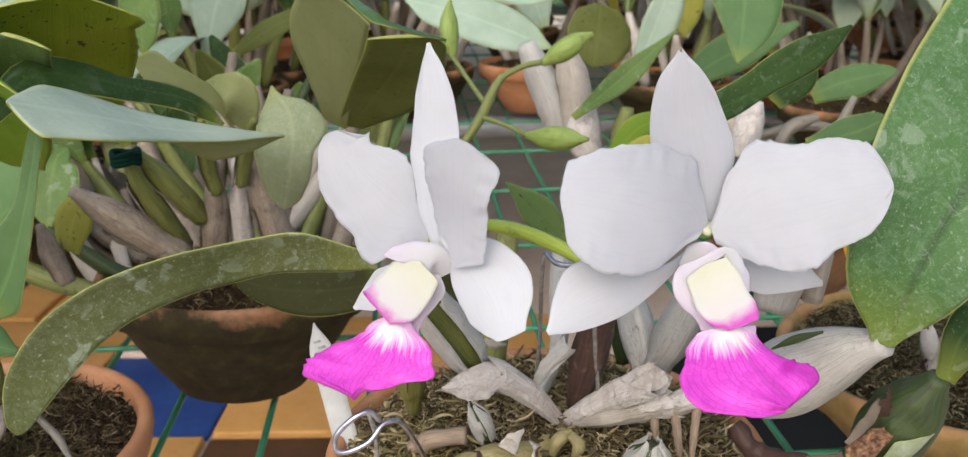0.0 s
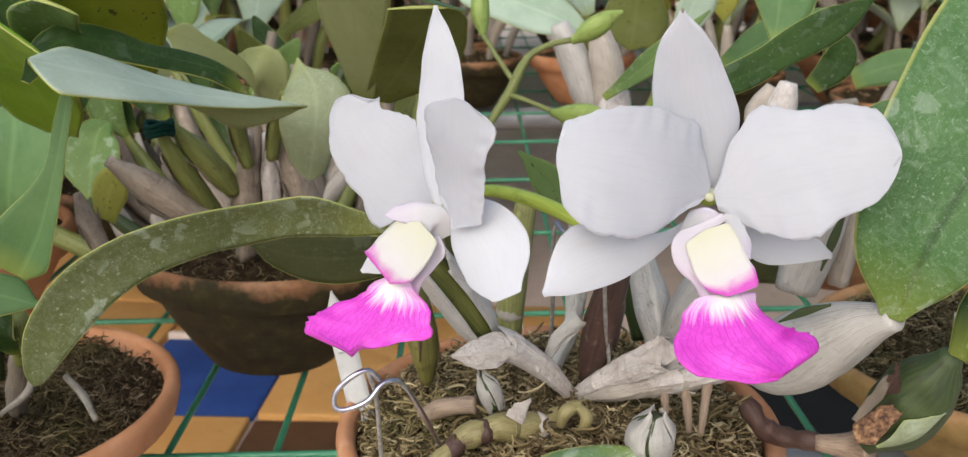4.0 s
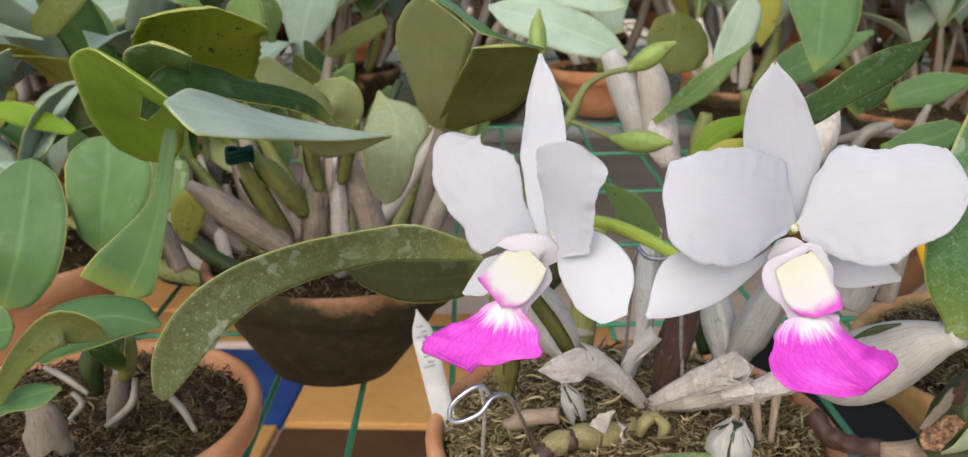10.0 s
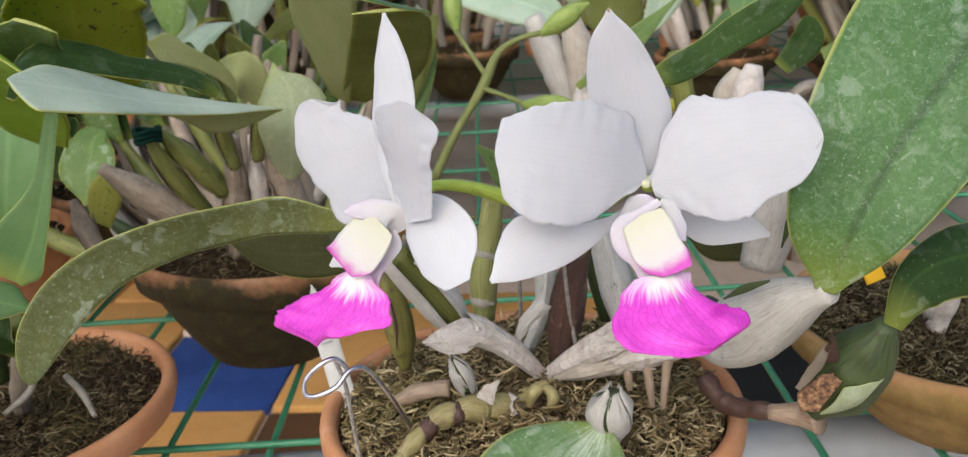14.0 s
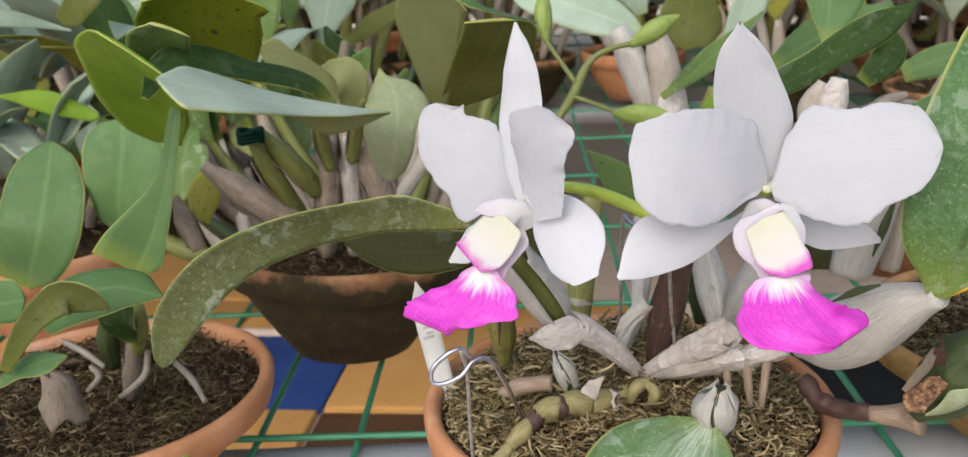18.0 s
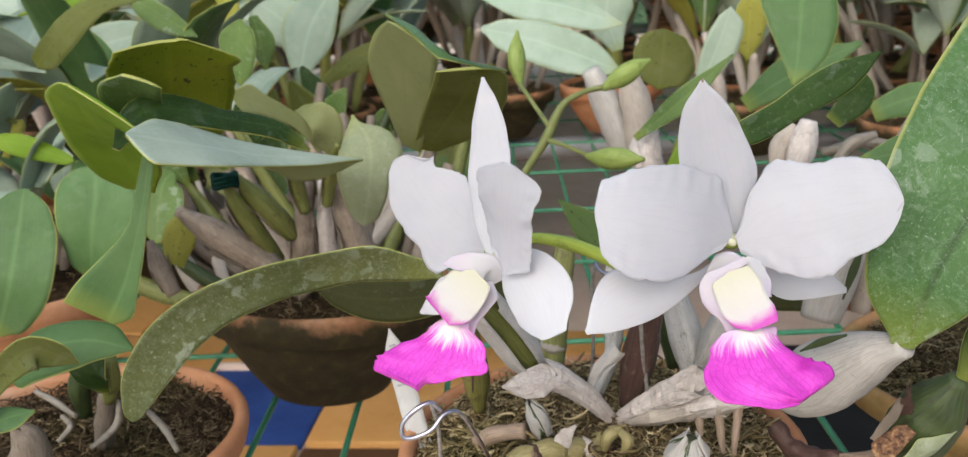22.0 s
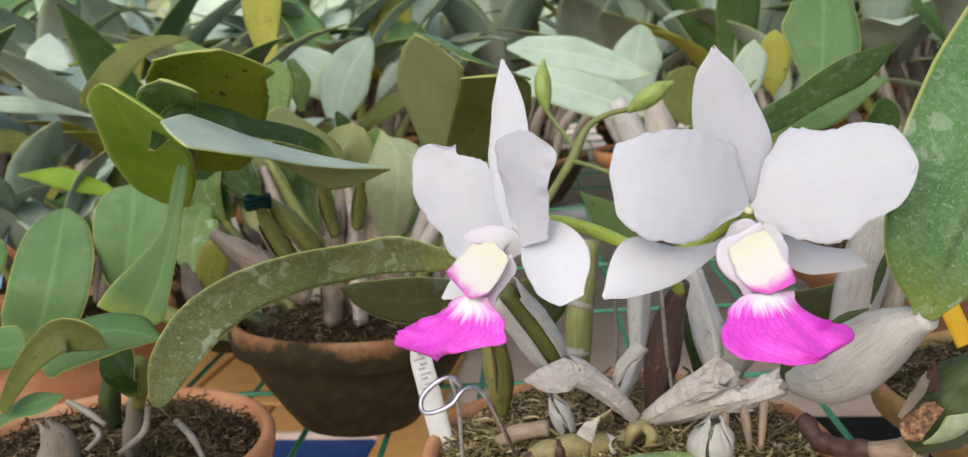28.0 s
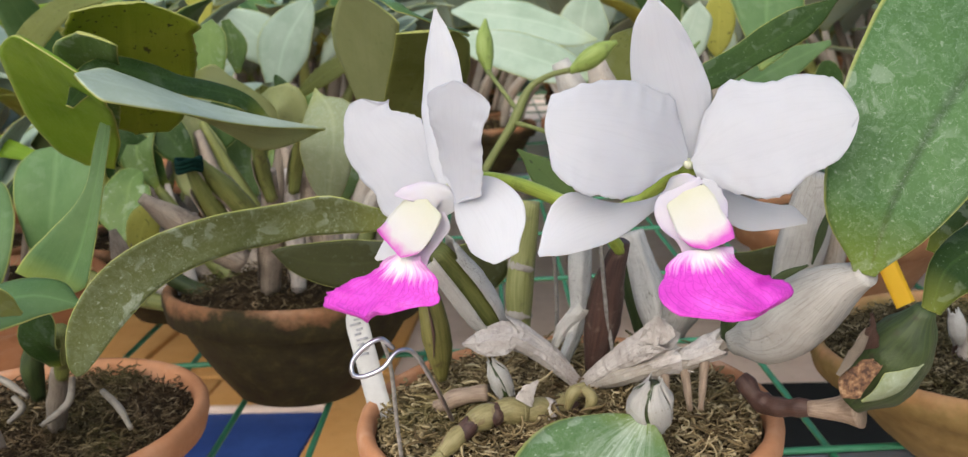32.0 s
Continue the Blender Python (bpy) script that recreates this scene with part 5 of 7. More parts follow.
part("pseudobulb", tube([(0.1390, 0.3800, 0.9410), (0.1410, 0.3800, 0.9630), (0.1440, 0.3800, 0.9880)], [0.0040, 0.0052, 0.0050, 0.004], 16, 14, ridge=0.12, ridges=4, crumple=0.05), PAPER, orchid)
part("pseudobulb", tube([(0.1142, 0.2640, 0.9340), (0.1217, 0.2620, 0.9426), (0.1278, 0.2585, 0.9548), (0.1325, 0.2525, 0.9694)], [0.0045, 0.0100, 0.0108, 0.0085, 0.0032], 22, 24, ridge=0.03, lump=0.10), CANE_DEEP, orchid, "dark green cut pseudobulb")
part("torn_bract", blade([(0.1063, 0.2500, 0.9490), (0.1100, 0.2480, 0.9567), (0.1137, 0.2480, 0.9648)], [0.0012, 0.0014, 0.0016, 0.0018, 0.0016, 0.0014, 0.0006], [0.0006, 0.0012, 0.0016, 0.0018, 0.0020, 0.0016, 0.0006], normal=V(-0.2, -0.95, 0.1), thick=0.0004, cup=-0.2, frill=0.08, wave=0.0008, waves=3, n=16, m=8), PAPER_DULL, orchid, "torn grey-brown bract")
part("cut_face", blade([(0.1079, 0.2515, 0.9412), (0.1119, 0.2505, 0.9472), (0.1168, 0.2495, 0.9542)], [0.0006, 0.0036, 0.0044, 0.0040, 0.0034, 0.0030, 0.0006], [0.0006, 0.0038, 0.0038, 0.0038, 0.0034, 0.0032, 0.0028], normal=V(-0.35, -0.9, 0.1), thick=0.0016, cup=0.12, n=16, m=10, frill=0.05, wave=0.0004), CUT, orchid, "cut fibrous orange stump")
part("scar", blade([(0.1136, 0.2505, 0.9400), (0.1227, 0.2490, 0.9452), (0.1313, 0.2490, 0.9528)], [0.0006, 0.0016, 0.0036, 0.0054, 0.0036, 0.0018, 0.0006], [0.0008, 0.0032, 0.0040, 0.0046, 0.0042, 0.0028, 0.0006], normal=V(-0.1, -0.8, -0.4), thick=0.0004, cup=-0.3, n=18), LEAF_HAZY_OLIVE, orchid, "pale dry scar on the cut bulb")
part("bract", blade([(0.1160, 0.2520, 0.9570), (0.1150, 0.2470, 0.9650), (0.1130, 0.2420, 0.9720)], [0.0034, 0.0022, 0.0003], [0.0030, 0.0016, 0.0003], thick=0.0003, frill=0.2, wave=0.001), RHIZOME_DARK, orchid, "curled torn brown bract")
part("rhizome", tube([(0.0840, 0.2920, 0.9320), (0.0910, 0.2850, 0.9250), (0.1000, 0.2760, 0.9270), (0.1040, 0.2730, 0.9280)], [0.0030, 0.0037, 0.0031, 0.0039, 0.0032, 0.0038, 0.0031, 0.0036, 0.0028], 14, 36, ridge=0.05, lump=0.25), RHIZOME_DARK, orchid)
part("rhizome", tube([(0.1030, 0.2730, 0.9280), (0.1110, 0.2700, 0.9290), (0.1180, 0.2660, 0.9310)], [0.0026, 0.0034, 0.0046, 0.0072], 14, 18, lump=0.1, crumple=0.06), RHIZOME, orchid)
for a, b in (((0.0640, 0.2985, 0.9370), (0.0660, 0.2930, 0.9190)), ((0.0720, 0.2960, 0.9400), (0.0690, 0.2890, 0.9210)), ((0.0570, 0.3010, 0.9350), (0.0580, 0.2970, 0.9240))):
    part("root", tube([a, b], [0.0018, 0.0017, 0.0011], 10, 8, lump=0.3), RHIZOME, orchid)

right_orchid = thing("orchid_stub", (0.2160, 0.4200, 0.8700), "cut orchid stub with torn white sheath in the moss", "orchid")
part("pseudobulb", tube([(0.2160, 0.4200, 0.8680), (0.2130, 0.4150, 0.8850), (0.2090, 0.4100, 0.9020)], [0.006, 0.0066, 0.0055, 0.004], 14, 12, lump=0.12), CANE_DARK, right_orchid)
part("sheath", tube([(0.2110, 0.4100, 0.8940), (0.2120, 0.4040, 0.9060), (0.2130, 0.4000, 0.9170)], [0.0050, 0.0054, 0.0040], 14, 14, arc=(-30, 190), thick=0.0004, crumple=0.25, ragged=0.003, seed=8), PAPER_PINK, right_orchid, "torn white papery sheath")
part("sheath", tube([(0.2080, 0.4080, 0.9010), (0.2040, 0.4040, 0.9110), (0.2010, 0.4020, 0.9190)], [0.0036, 0.0040, 0.0022], 12, 12, arc=(20, 200), thick=0.0004, crumple=0.25, ragged=0.005, seed=9), PAPER_WHITE, right_orchid)
part("pseudobulb", tube([(0.2220, 0.4250, 0.8640), (0.2320, 0.4250, 0.8740), (0.2380, 0.4250, 0.8900), (0.2370, 0.4250, 0.9050)], [0.006, 0.0078, 0.0070, 0.005], 14, 16, ridge=0.06), CANE_GREEN, right_orchid, "mossy green cane")

# ---- wire stakes and the plant label ----
stake = thing("wire_stake", (0.0160, 0.3280, 0.9260), "thin weathered wire stake with a hooked top", "plant stake")
part("stake_wire", tube([(0.0160, 0.3300, 0.9210), (0.0180, 0.3220, 0.9500), (0.0180, 0.3050, 0.9860), (0.0190, 0.3020, 0.9930)], [0.0008] * 4, 8, 16), WIRE_OLD, stake)
part("hook", tube([(0.0190, 0.3020, 0.9930), (0.0220, 0.2970, 0.9910), (0.0280, 0.2930, 0.9920), (0.0310, 0.2920, 0.9980)], [0.0009] * 4, 8, 16), STEEL, stake, "shiny bent hook")
stake = thing("wire_stake", (0.0410, 0.3160, 0.9250), "thin weathered wire stake", "plant stake")
part("stake_wire", tube([(0.0410, 0.3160, 0.9210), (0.0370, 0.3050, 0.9510), (0.0350, 0.2960, 0.9800), (0.0340, 0.2900, 0.9980)], [0.0008] * 4, 8, 14), WIRE_OLD, stake)
ring = thing("wire_hook", (-0.0390, 0.2620, 0.9300), "bright steel wire hook curled into a ring", "plant stake")
part("ring", tube([(-0.0320, 0.2400, 0.9650), (-0.0350, 0.2380, 0.9690), (-0.0390, 0.2360, 0.9680), (-0.0440, 0.2350, 0.9630), (-0.0440, 0.2340, 0.9590), (-0.0410, 0.2350, 0.9580), (-0.0350, 0.2370, 0.9600), (-0.0310, 0.2400, 0.9640), (-0.0270, 0.2430, 0.9630), (-0.0230, 0.2500, 0.9520), (-0.0180, 0.2620, 0.9310)], [0.00078] * 4, 10, 60), STEEL, ring)
part("leg", tube([(-0.0350, 0.2380, 0.9690), (-0.0340, 0.2430, 0.9590), (-0.0360, 0.2560, 0.9330), (-0.0370, 0.2660, 0.9080)], [0.0007] * 3, 8, 14), WIRE_OLD, ring)


def tag_strip(name, bottom, top, width, mat, label, category, bars=0, pointed=True):
    """A thin plastic plant label stuck in the pot."""
    bottom, top = Vector(bottom), Vector(top)
    e = thing(name, bottom, label, category)
    w = width / 2
    part("strip", blade([bottom, bottom.lerp(top, 0.5), top], [w, w, w, w, w, w * 0.9, 0.0003 if pointed else w], thick=0.0006, n=24, m=4), mat, e)
    for i in range(bars):
        c = bottom.lerp(top, 0.56 + 0.038 * i)
        d = (top - bottom).normalized()
        c = c + V(0, -0.0008, 0) + V(1, 0, 0) * (w * (0.15 if i % 2 else -0.1))
        part("writing_mark", blade([c, c + d * 0.0009], [w * (0.30 if i % 3 else 0.5)] * 2, thick=0.0003, n=3, m=2), INK, e)
    return e


tag_strip("plant_label", (-0.0545, 0.3225, 0.9000), (-0.0690, 0.3400, 0.9520), 0.0096, LABEL, "white plastic plant label with faded handwriting", "plant label", 9)
tag_strip("yellow_tag", (0.1760, 0.3920, 0.9250), (0.1540, 0.4000, 0.9770), 0.009, YELLOW, "bright yellow plastic tag behind the pot", "plant label", 0, False)
tag_strip("blue_tag", (-0.3980, 0.5200, 0.9350), (-0.3790, 0.5200, 0.9970), 0.020, BLUE_TAG, "pale blue plastic plant tag", "plant label")

# ---- the leafy plant in the pot beside it ----
left_orchid = thing("leafy_orchid", (-0.232, 0.357, 0.885), "leafy orchid without flowers, broad grey-green leaves", "orchid")
part("leaf", blade([(-0.2781, 0.3850, 0.9319), (-0.2633, 0.3800, 0.9619), (-0.2633, 0.3950, 0.9839), (-0.2642, 0.4080, 1.0018)], [0.0188, 0.0218, 0.0216, 0.0210, 0.0216, 0.0220, 0.0204, 0.0168, 0.0070], [0.0022, 0.0122, 0.0174, 0.0214, 0.0232, 0.0230, 0.0196, 0.0140, 0.0028], tip=0.04, fold=0.12, thick=0.0014, n=28, m=10, normal=V(0, -0.97, 0.2)), GLAUCOUS_SET, left_orchid, "upright oval grey-green leaf")
part("leaf", blade([(-0.2302, 0.3950, 0.9562), (-0.2259, 0.3950, 0.9795), (-0.2236, 0.4000, 0.9976), (-0.2251, 0.4100, 1.0123)], [0.0006, 0.0096, 0.0124, 0.0152, 0.0176, 0.0186, 0.0188, 0.0170, 0.0102], [0.0006, 0.0070, 0.0132, 0.0192, 0.0230, 0.0248, 0.0228, 0.0138, 0.0028], tip=0.04, fold=0.22, thick=0.0014, n=28, m=10, normal=V(0, -0.97, 0.2)), GLAUCOUS_SET, left_orchid, "upright folded grey-green leaf")
part("leaf", blade([(-0.1900, 0.3330, 0.9593), (-0.1804, 0.3350, 0.9771), (-0.1721, 0.3380, 1.0016), (-0.1696, 0.3450, 1.0181), (-0.1675, 0.3510, 1.0337)], [0.0204, 0.0190, 0.0164, 0.0126, 0.0078, 0.0044, 0.0036, 0.0038, 0.0032, 0.0022], [0.0030, 0.0100, 0.0078, 0.0064, 0.0054, 0.0044, 0.0034, 0.0030, 0.0026, 0.0010], fold=0.3, thick=0.0014, n=28, m=10, normal=V(-0.1, -0.95, 0.25)), GLAUCOUS_SET, left_orchid, "narrow upright folded leaf")
part("leaf", blade([(-0.2024, 0.2500, 0.9541), (-0.1902, 0.2520, 0.9713), (-0.1762, 0.2550, 0.9821), (-0.1649, 0.2616, 0.9729)], [0.0014, 0.0024, 0.0034, 0.0042, 0.0046, 0.0058, 0.0080, 0.0014], [0.0026, 0.0034, 0.0042, 0.0050, 0.0068, 0.0084, 0.0074, 0.0006], thick=0.0014, normal=V(0, -0.9, -0.25), cup=0.3, n=28, m=10), UNDER_SET, left_orchid, "curled leaf showing its underside")
part("leaf", blade([(-0.2067, 0.2800, 0.9607), (-0.1883, 0.2780, 0.9704), (-0.1694, 0.2780, 0.9743), (-0.1535, 0.2795, 0.9699)], [0.0006, 0.0122, 0.0130, 0.0122, 0.0112, 0.0098, 0.0082, 0.0016], [0.0006, 0.0100, 0.0112, 0.0114, 0.0110, 0.0094, 0.0056, 0.0006], thick=0.0014, cup=-0.2, n=28, m=10, normal=V(0, -0.6, 0.8)), GLAUCOUS_SET, left_orchid)
part("leaf", blade([(-0.1940, 0.3250, 0.9300), (-0.1940, 0.3150, 0.9450), (-0.1850, 0.3120, 0.9570)], [0.003, 0.009, 0.008], [0.003, 0.010, 0.008], tip=0.4, thick=0.0014), DARK_SET, left_orchid)
part("leaf", blade([(-0.2086, 0.2520, 0.9465), (-0.1942, 0.2540, 0.9536), (-0.1807, 0.2556, 0.9571)], [0.0022, 0.0030, 0.0038, 0.0048, 0.0044, 0.0026, 0.0006], [0.0014, 0.0028, 0.0028, 0.0044, 0.0058, 0.0050, 0.0006], thick=0.0014, normal=V(0, -0.6, 0.8), fold=0.15), GLAUCOUS_SET, left_orchid)
part("leaf", blade([(-0.2311, 0.2820, 0.9656), (-0.2203, 0.2820, 0.9665), (-0.2102, 0.2820, 0.9677)], [0.0018, 0.0068, 0.0080, 0.0088, 0.0090, 0.0084, 0.0046], [0.0070, 0.0074, 0.0080, 0.0082, 0.0082, 0.0066, 0.0012], tip=0.05, thick=0.0014, normal=V(0, -0.97, 0.2)), GLAUCOUS_SET, left_orchid)
part("leaf", blade([(-0.3410, 0.4200, 0.9530), (-0.3220, 0.4200, 0.9730), (-0.3110, 0.4200, 0.9830)], [0.006, 0.010, 0.008], [0.006, 0.012, 0.010], tip=0.3, thick=0.0014), GLAUCOUS_SET, left_orchid)
part("leaf", blade([(-0.1700, 0.2240, 0.9050), (-0.1480, 0.2320, 0.9200), (-0.1320, 0.2380, 0.9280)], [0.004, 0.0045, 0.0006], [0.004, 0.0060, 0.0006], thick=0.0014, fold=0.3), BRIGHT_SET, left_orchid, "young pointed green leaf")
part("leaf", blade([(-0.1930, 0.2240, 0.9050), (-0.1880, 0.2280, 0.9170), (-0.1820, 0.2300, 0.9290)], [0.004, 0.0045, 0.0006], [0.003, 0.0050, 0.0006], thick=0.0014, fold=0.3), BRIGHT_SET, left_orchid, "young pointed green leaf")
part("pseudobulb", tube([(-0.2100, 0.3450, 0.8930), (-0.2040, 0.3400, 0.9100), (-0.1980, 0.3350, 0.9260)], [0.003, 0.0045, 0.0030], 12, 10, ridge=0.1, crumple=0.4), PAPER_DULL, left_orchid)
part("pseudobulb", tube([(-0.2210, 0.3520, 0.9040), (-0.2200, 0.3500, 0.9180), (-0.2160, 0.3470, 0.9340)], [0.003, 0.0045, 0.0035], 12, 10, ridge=0.1, crumple=0.3), CANE_DEEP, left_orchid)
part("pseudobulb", tube([(-0.1980, 0.3350, 0.9210), (-0.1930, 0.3300, 0.9340), (-0.1900, 0.3250, 0.9460)], [0.0028, 0.0045, 0.0040], 12, 10), CANE_GREEN, left_orchid)
part("dry_bract", tube([(-0.2160, 0.3000, 0.9070), (-0.2160, 0.3000, 0.9180), (-0.2200, 0.3000, 0.9270)], [0.007, 0.007, 0.003], 12, 12, ridge=0.15, crumple=0.5, ragged=0.012, thick=0.0005), PAPER_DULL, left_orchid, "torn grey bract")
for pts in (((-0.2280, 0.3450, 0.9080), (-0.2230, 0.3420, 0.9040), (-0.2260, 0.3350, 0.9000)), ((-0.1930, 0.3350, 0.9210), (-0.1940, 0.3300, 0.9110), (-0.2030, 0.3220, 0.9040)), ((-0.1860, 0.3450, 0.9100), (-0.1740, 0.3350, 0.9060), (-0.1650, 0.3250, 0.9010)), ((-0.2420, 0.3500, 0.9180), (-0.2300, 0.3450, 0.9150), (-0.2180, 0.3400, 0.9100))):
    part("root", tube(list(pts), [0.0013, 0.0017, 0.0011], 10, 12, lump=0.12), ROOT, left_orchid, "pale thick root")

# ---- the plant behind: tied canes, broad leaves and a spray of buds ----
back_orchid = thing("budding_orchid", (-0.145, 0.520, 0.905), "large orchid with tied canes and a spray of green buds", "orchid")
part("leaf", blade([(-0.0817, 0.3725, 1.0193), (-0.1096, 0.3250, 1.0319), (-0.1246, 0.2900, 1.0442), (-0.1390, 0.2720, 1.0523)], [0.0006, 0.0024, 0.0052, 0.0066, 0.0084, 0.0112, 0.0142, 0.0164, 0.0190], [0.0006, 0.0032, 0.0062, 0.0102, 0.0150, 0.0232, 0.0222, 0.0168, 0.0030], tip=0.04, thick=0.0015, normal=V(0.33, -0.2, 0.92), n=34, m=10), [LEAF_PALE, LEAF_UNDER, MARGIN], back_orchid, "level grey-green leaf with lime stains")
part("leaf", blade([(-0.0825, 0.3720, 1.0192), (-0.0994, 0.3620, 1.0191), (-0.1133, 0.3450, 1.0253), (-0.1269, 0.3250, 1.0343)], [0.0006, 0.0034, 0.0064, 0.0094, 0.0064, 0.0040, 0.0018, 0.0006, 0.0006], [0.0006, 0.0028, 0.0050, 0.0062, 0.0060, 0.0052, 0.0040, 0.0022, 0.0006], thick=0.0012, normal=V(0, -0.95, -0.3)), [LEAF_OLIVE_LIT, LEAF_OLIVE_LIT, MARGIN], back_orchid)
# the light through this leaf is painted into its colour
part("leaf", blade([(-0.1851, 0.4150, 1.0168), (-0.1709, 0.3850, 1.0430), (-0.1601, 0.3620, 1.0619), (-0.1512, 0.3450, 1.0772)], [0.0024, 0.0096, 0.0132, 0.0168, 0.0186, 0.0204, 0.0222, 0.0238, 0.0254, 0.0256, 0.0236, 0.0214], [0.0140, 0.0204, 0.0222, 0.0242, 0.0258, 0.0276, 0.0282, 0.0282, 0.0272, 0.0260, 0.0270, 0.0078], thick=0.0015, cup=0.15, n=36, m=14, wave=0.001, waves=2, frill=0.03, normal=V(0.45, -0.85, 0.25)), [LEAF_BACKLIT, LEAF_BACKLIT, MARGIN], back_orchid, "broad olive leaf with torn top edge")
part("leaf", blade([(-0.1891, 0.3850, 1.0050), (-0.1847, 0.3570, 1.0292), (-0.1804, 0.3270, 1.0504), (-0.1755, 0.3060, 1.0658)], [0.0100, 0.0180, 0.0204, 0.0218, 0.0224, 0.0212, 0.0198, 0.0182, 0.0170, 0.0158, 0.0104, 0.0038], [0.0042, 0.0078, 0.0122, 0.0164, 0.0194, 0.0222, 0.0252, 0.0280, 0.0310, 0.0342, 0.0366, 0.0364], thick=0.0015, cup=0.15, n=34, m=14, tip=0.03, normal=V(0, -0.95, 0.2)), BRIGHT_SET, back_orchid, "bright green heart-ended leaf")
part("leaf", blade([(-0.1843, 0.3830, 1.0129), (-0.1747, 0.3600, 1.0368), (-0.1677, 0.3400, 1.0552), (-0.1614, 0.3250, 1.0661)], [0.0020, 0.0026, 0.0036, 0.0050, 0.0058, 0.0088, 0.0124, 0.0114, 0.0022], [0.0006, 0.0028, 0.0056, 0.0072, 0.0090, 0.0108, 0.0124, 0.0134, 0.0140], thick=0.0015, cup=0.15, n=28, m=10, normal=V(0.25, -0.93, 0.2)), [LEAF, LEAF, MARGIN], back_orchid)
part("leaf", blade([(-0.1059, 0.3750, 1.0241), (-0.1152, 0.3700, 1.0337), (-0.1302, 0.3600, 1.0403), (-0.1461, 0.3450, 1.0478), (-0.1586, 0.3300, 1.0506), (-0.1660, 0.3160, 1.0387)], [0.0012, 0.0048, 0.0056, 0.0058, 0.0072, 0.0082, 0.0090, 0.0120, 0.0062, 0.0020], [0.0006, 0.0030, 0.0050, 0.0058, 0.0046, 0.0078, 0.0096, 0.0094, 0.0068, 0.0018], thick=0.0014, n=34, m=10, normal=V(0, -0.7, 0.7)), DARK_SET, back_orchid, "dark green arched leaf")
part("leaf", blade([(-0.1567, 0.4200, 1.0443), (-0.1427, 0.4300, 1.0374), (-0.1303, 0.4380, 1.0272), (-0.1211, 0.4440, 1.0091)], [0.0006, 0.0068, 0.0042, 0.0032, 0.0028, 0.0034, 0.0032, 0.0012], [0.0006, 0.0078, 0.0064, 0.0058, 0.0048, 0.0032, 0.0016, 0.0014], thick=0.0014, cup=0.2, normal=V(0.1, -0.93, 0.3)), LIT_SET, back_orchid, "olive green slanting leaf")
part("leaf", blade([(-0.0899, 0.3950, 1.0356), (-0.0816, 0.3880, 1.0251), (-0.0817, 0.3850, 1.0074), (-0.0900, 0.4000, 0.9810)], [0.0006, 0.0020, 0.0102, 0.0148, 0.0092, 0.0086, 0.0084, 0.0074, 0.0062, 0.0026], [0.0006, 0.0132, 0.0144, 0.0150, 0.0154, 0.0156, 0.0142, 0.0122, 0.0092, 0.0042], tip=0.04, thick=0.0014, cup=-0.15, n=32, m=10, normal=V(0.15, -0.95, 0.15)), [LEAF_HAZY_OLIVE, LEAF_UNDER, MARGIN], back_orchid, "drooping grey-green leaf")
part("leaf", blade([(-0.1146, 0.4400, 1.0076), (-0.1132, 0.4350, 1.0196), (-0.1176, 0.4330, 1.0278), (-0.1315, 0.4450, 1.0303)], [0.0006, 0.0078, 0.0076, 0.0058, 0.0040, 0.0022, 0.0006], [0.0006, 0.0054, 0.0088, 0.0104, 0.0062, 0.0040, 0.0006], thick=0.0013, cup=0.3), LIT_SET, back_orchid)
# one leaf: this half in the lit olive, the next in the darker underside
part("leaf", blade([(-0.0693, 0.4300, 1.0121), (-0.0670, 0.4100, 1.0390), (-0.0629, 0.3900, 1.0604), (-0.0599, 0.3750, 1.0755)], [0.0060, 0.0086, 0.0106, 0.0130, 0.0160, 0.0200, 0.0214, 0.0210, 0.0190, 0.0166, 0.0128, 0.0080], [0.0056, 0.0072, 0.0092, 0.0112, 0.0130, 0.0148, 0.0162, 0.0174, 0.0184, 0.0194, 0.0204, 0.0210], thick=0.0015, cup=0.05, n=32, m=12, tip=0.02, normal=V(-0.35, -0.92, 0.1)), [LEAF_OLIVE_LIT, LEAF_OLIVE_LIT, MARGIN], back_orchid, "broad folded leaf showing its underside")
part("leaf", blade([(-0.0633, 0.4320, 1.0109), (-0.0467, 0.4050, 1.0310), (-0.0346, 0.3800, 1.0469), (-0.0282, 0.3620, 1.0591)], [0.0062, 0.0076, 0.0092, 0.0106, 0.0120, 0.0132, 0.0142, 0.0152, 0.0160, 0.0166, 0.0168, 0.0168], [0.0062, 0.0100, 0.0144, 0.0184, 0.0210, 0.0218, 0.0218, 0.0204, 0.0194, 0.0172, 0.0154, 0.0098], thick=0.0015, cup=0.05, n=32, m=12, normal=V(0.3, -0.93, -0.2)), [LEAF_UNDER, LEAF_UNDER, MARGIN], back_orchid)
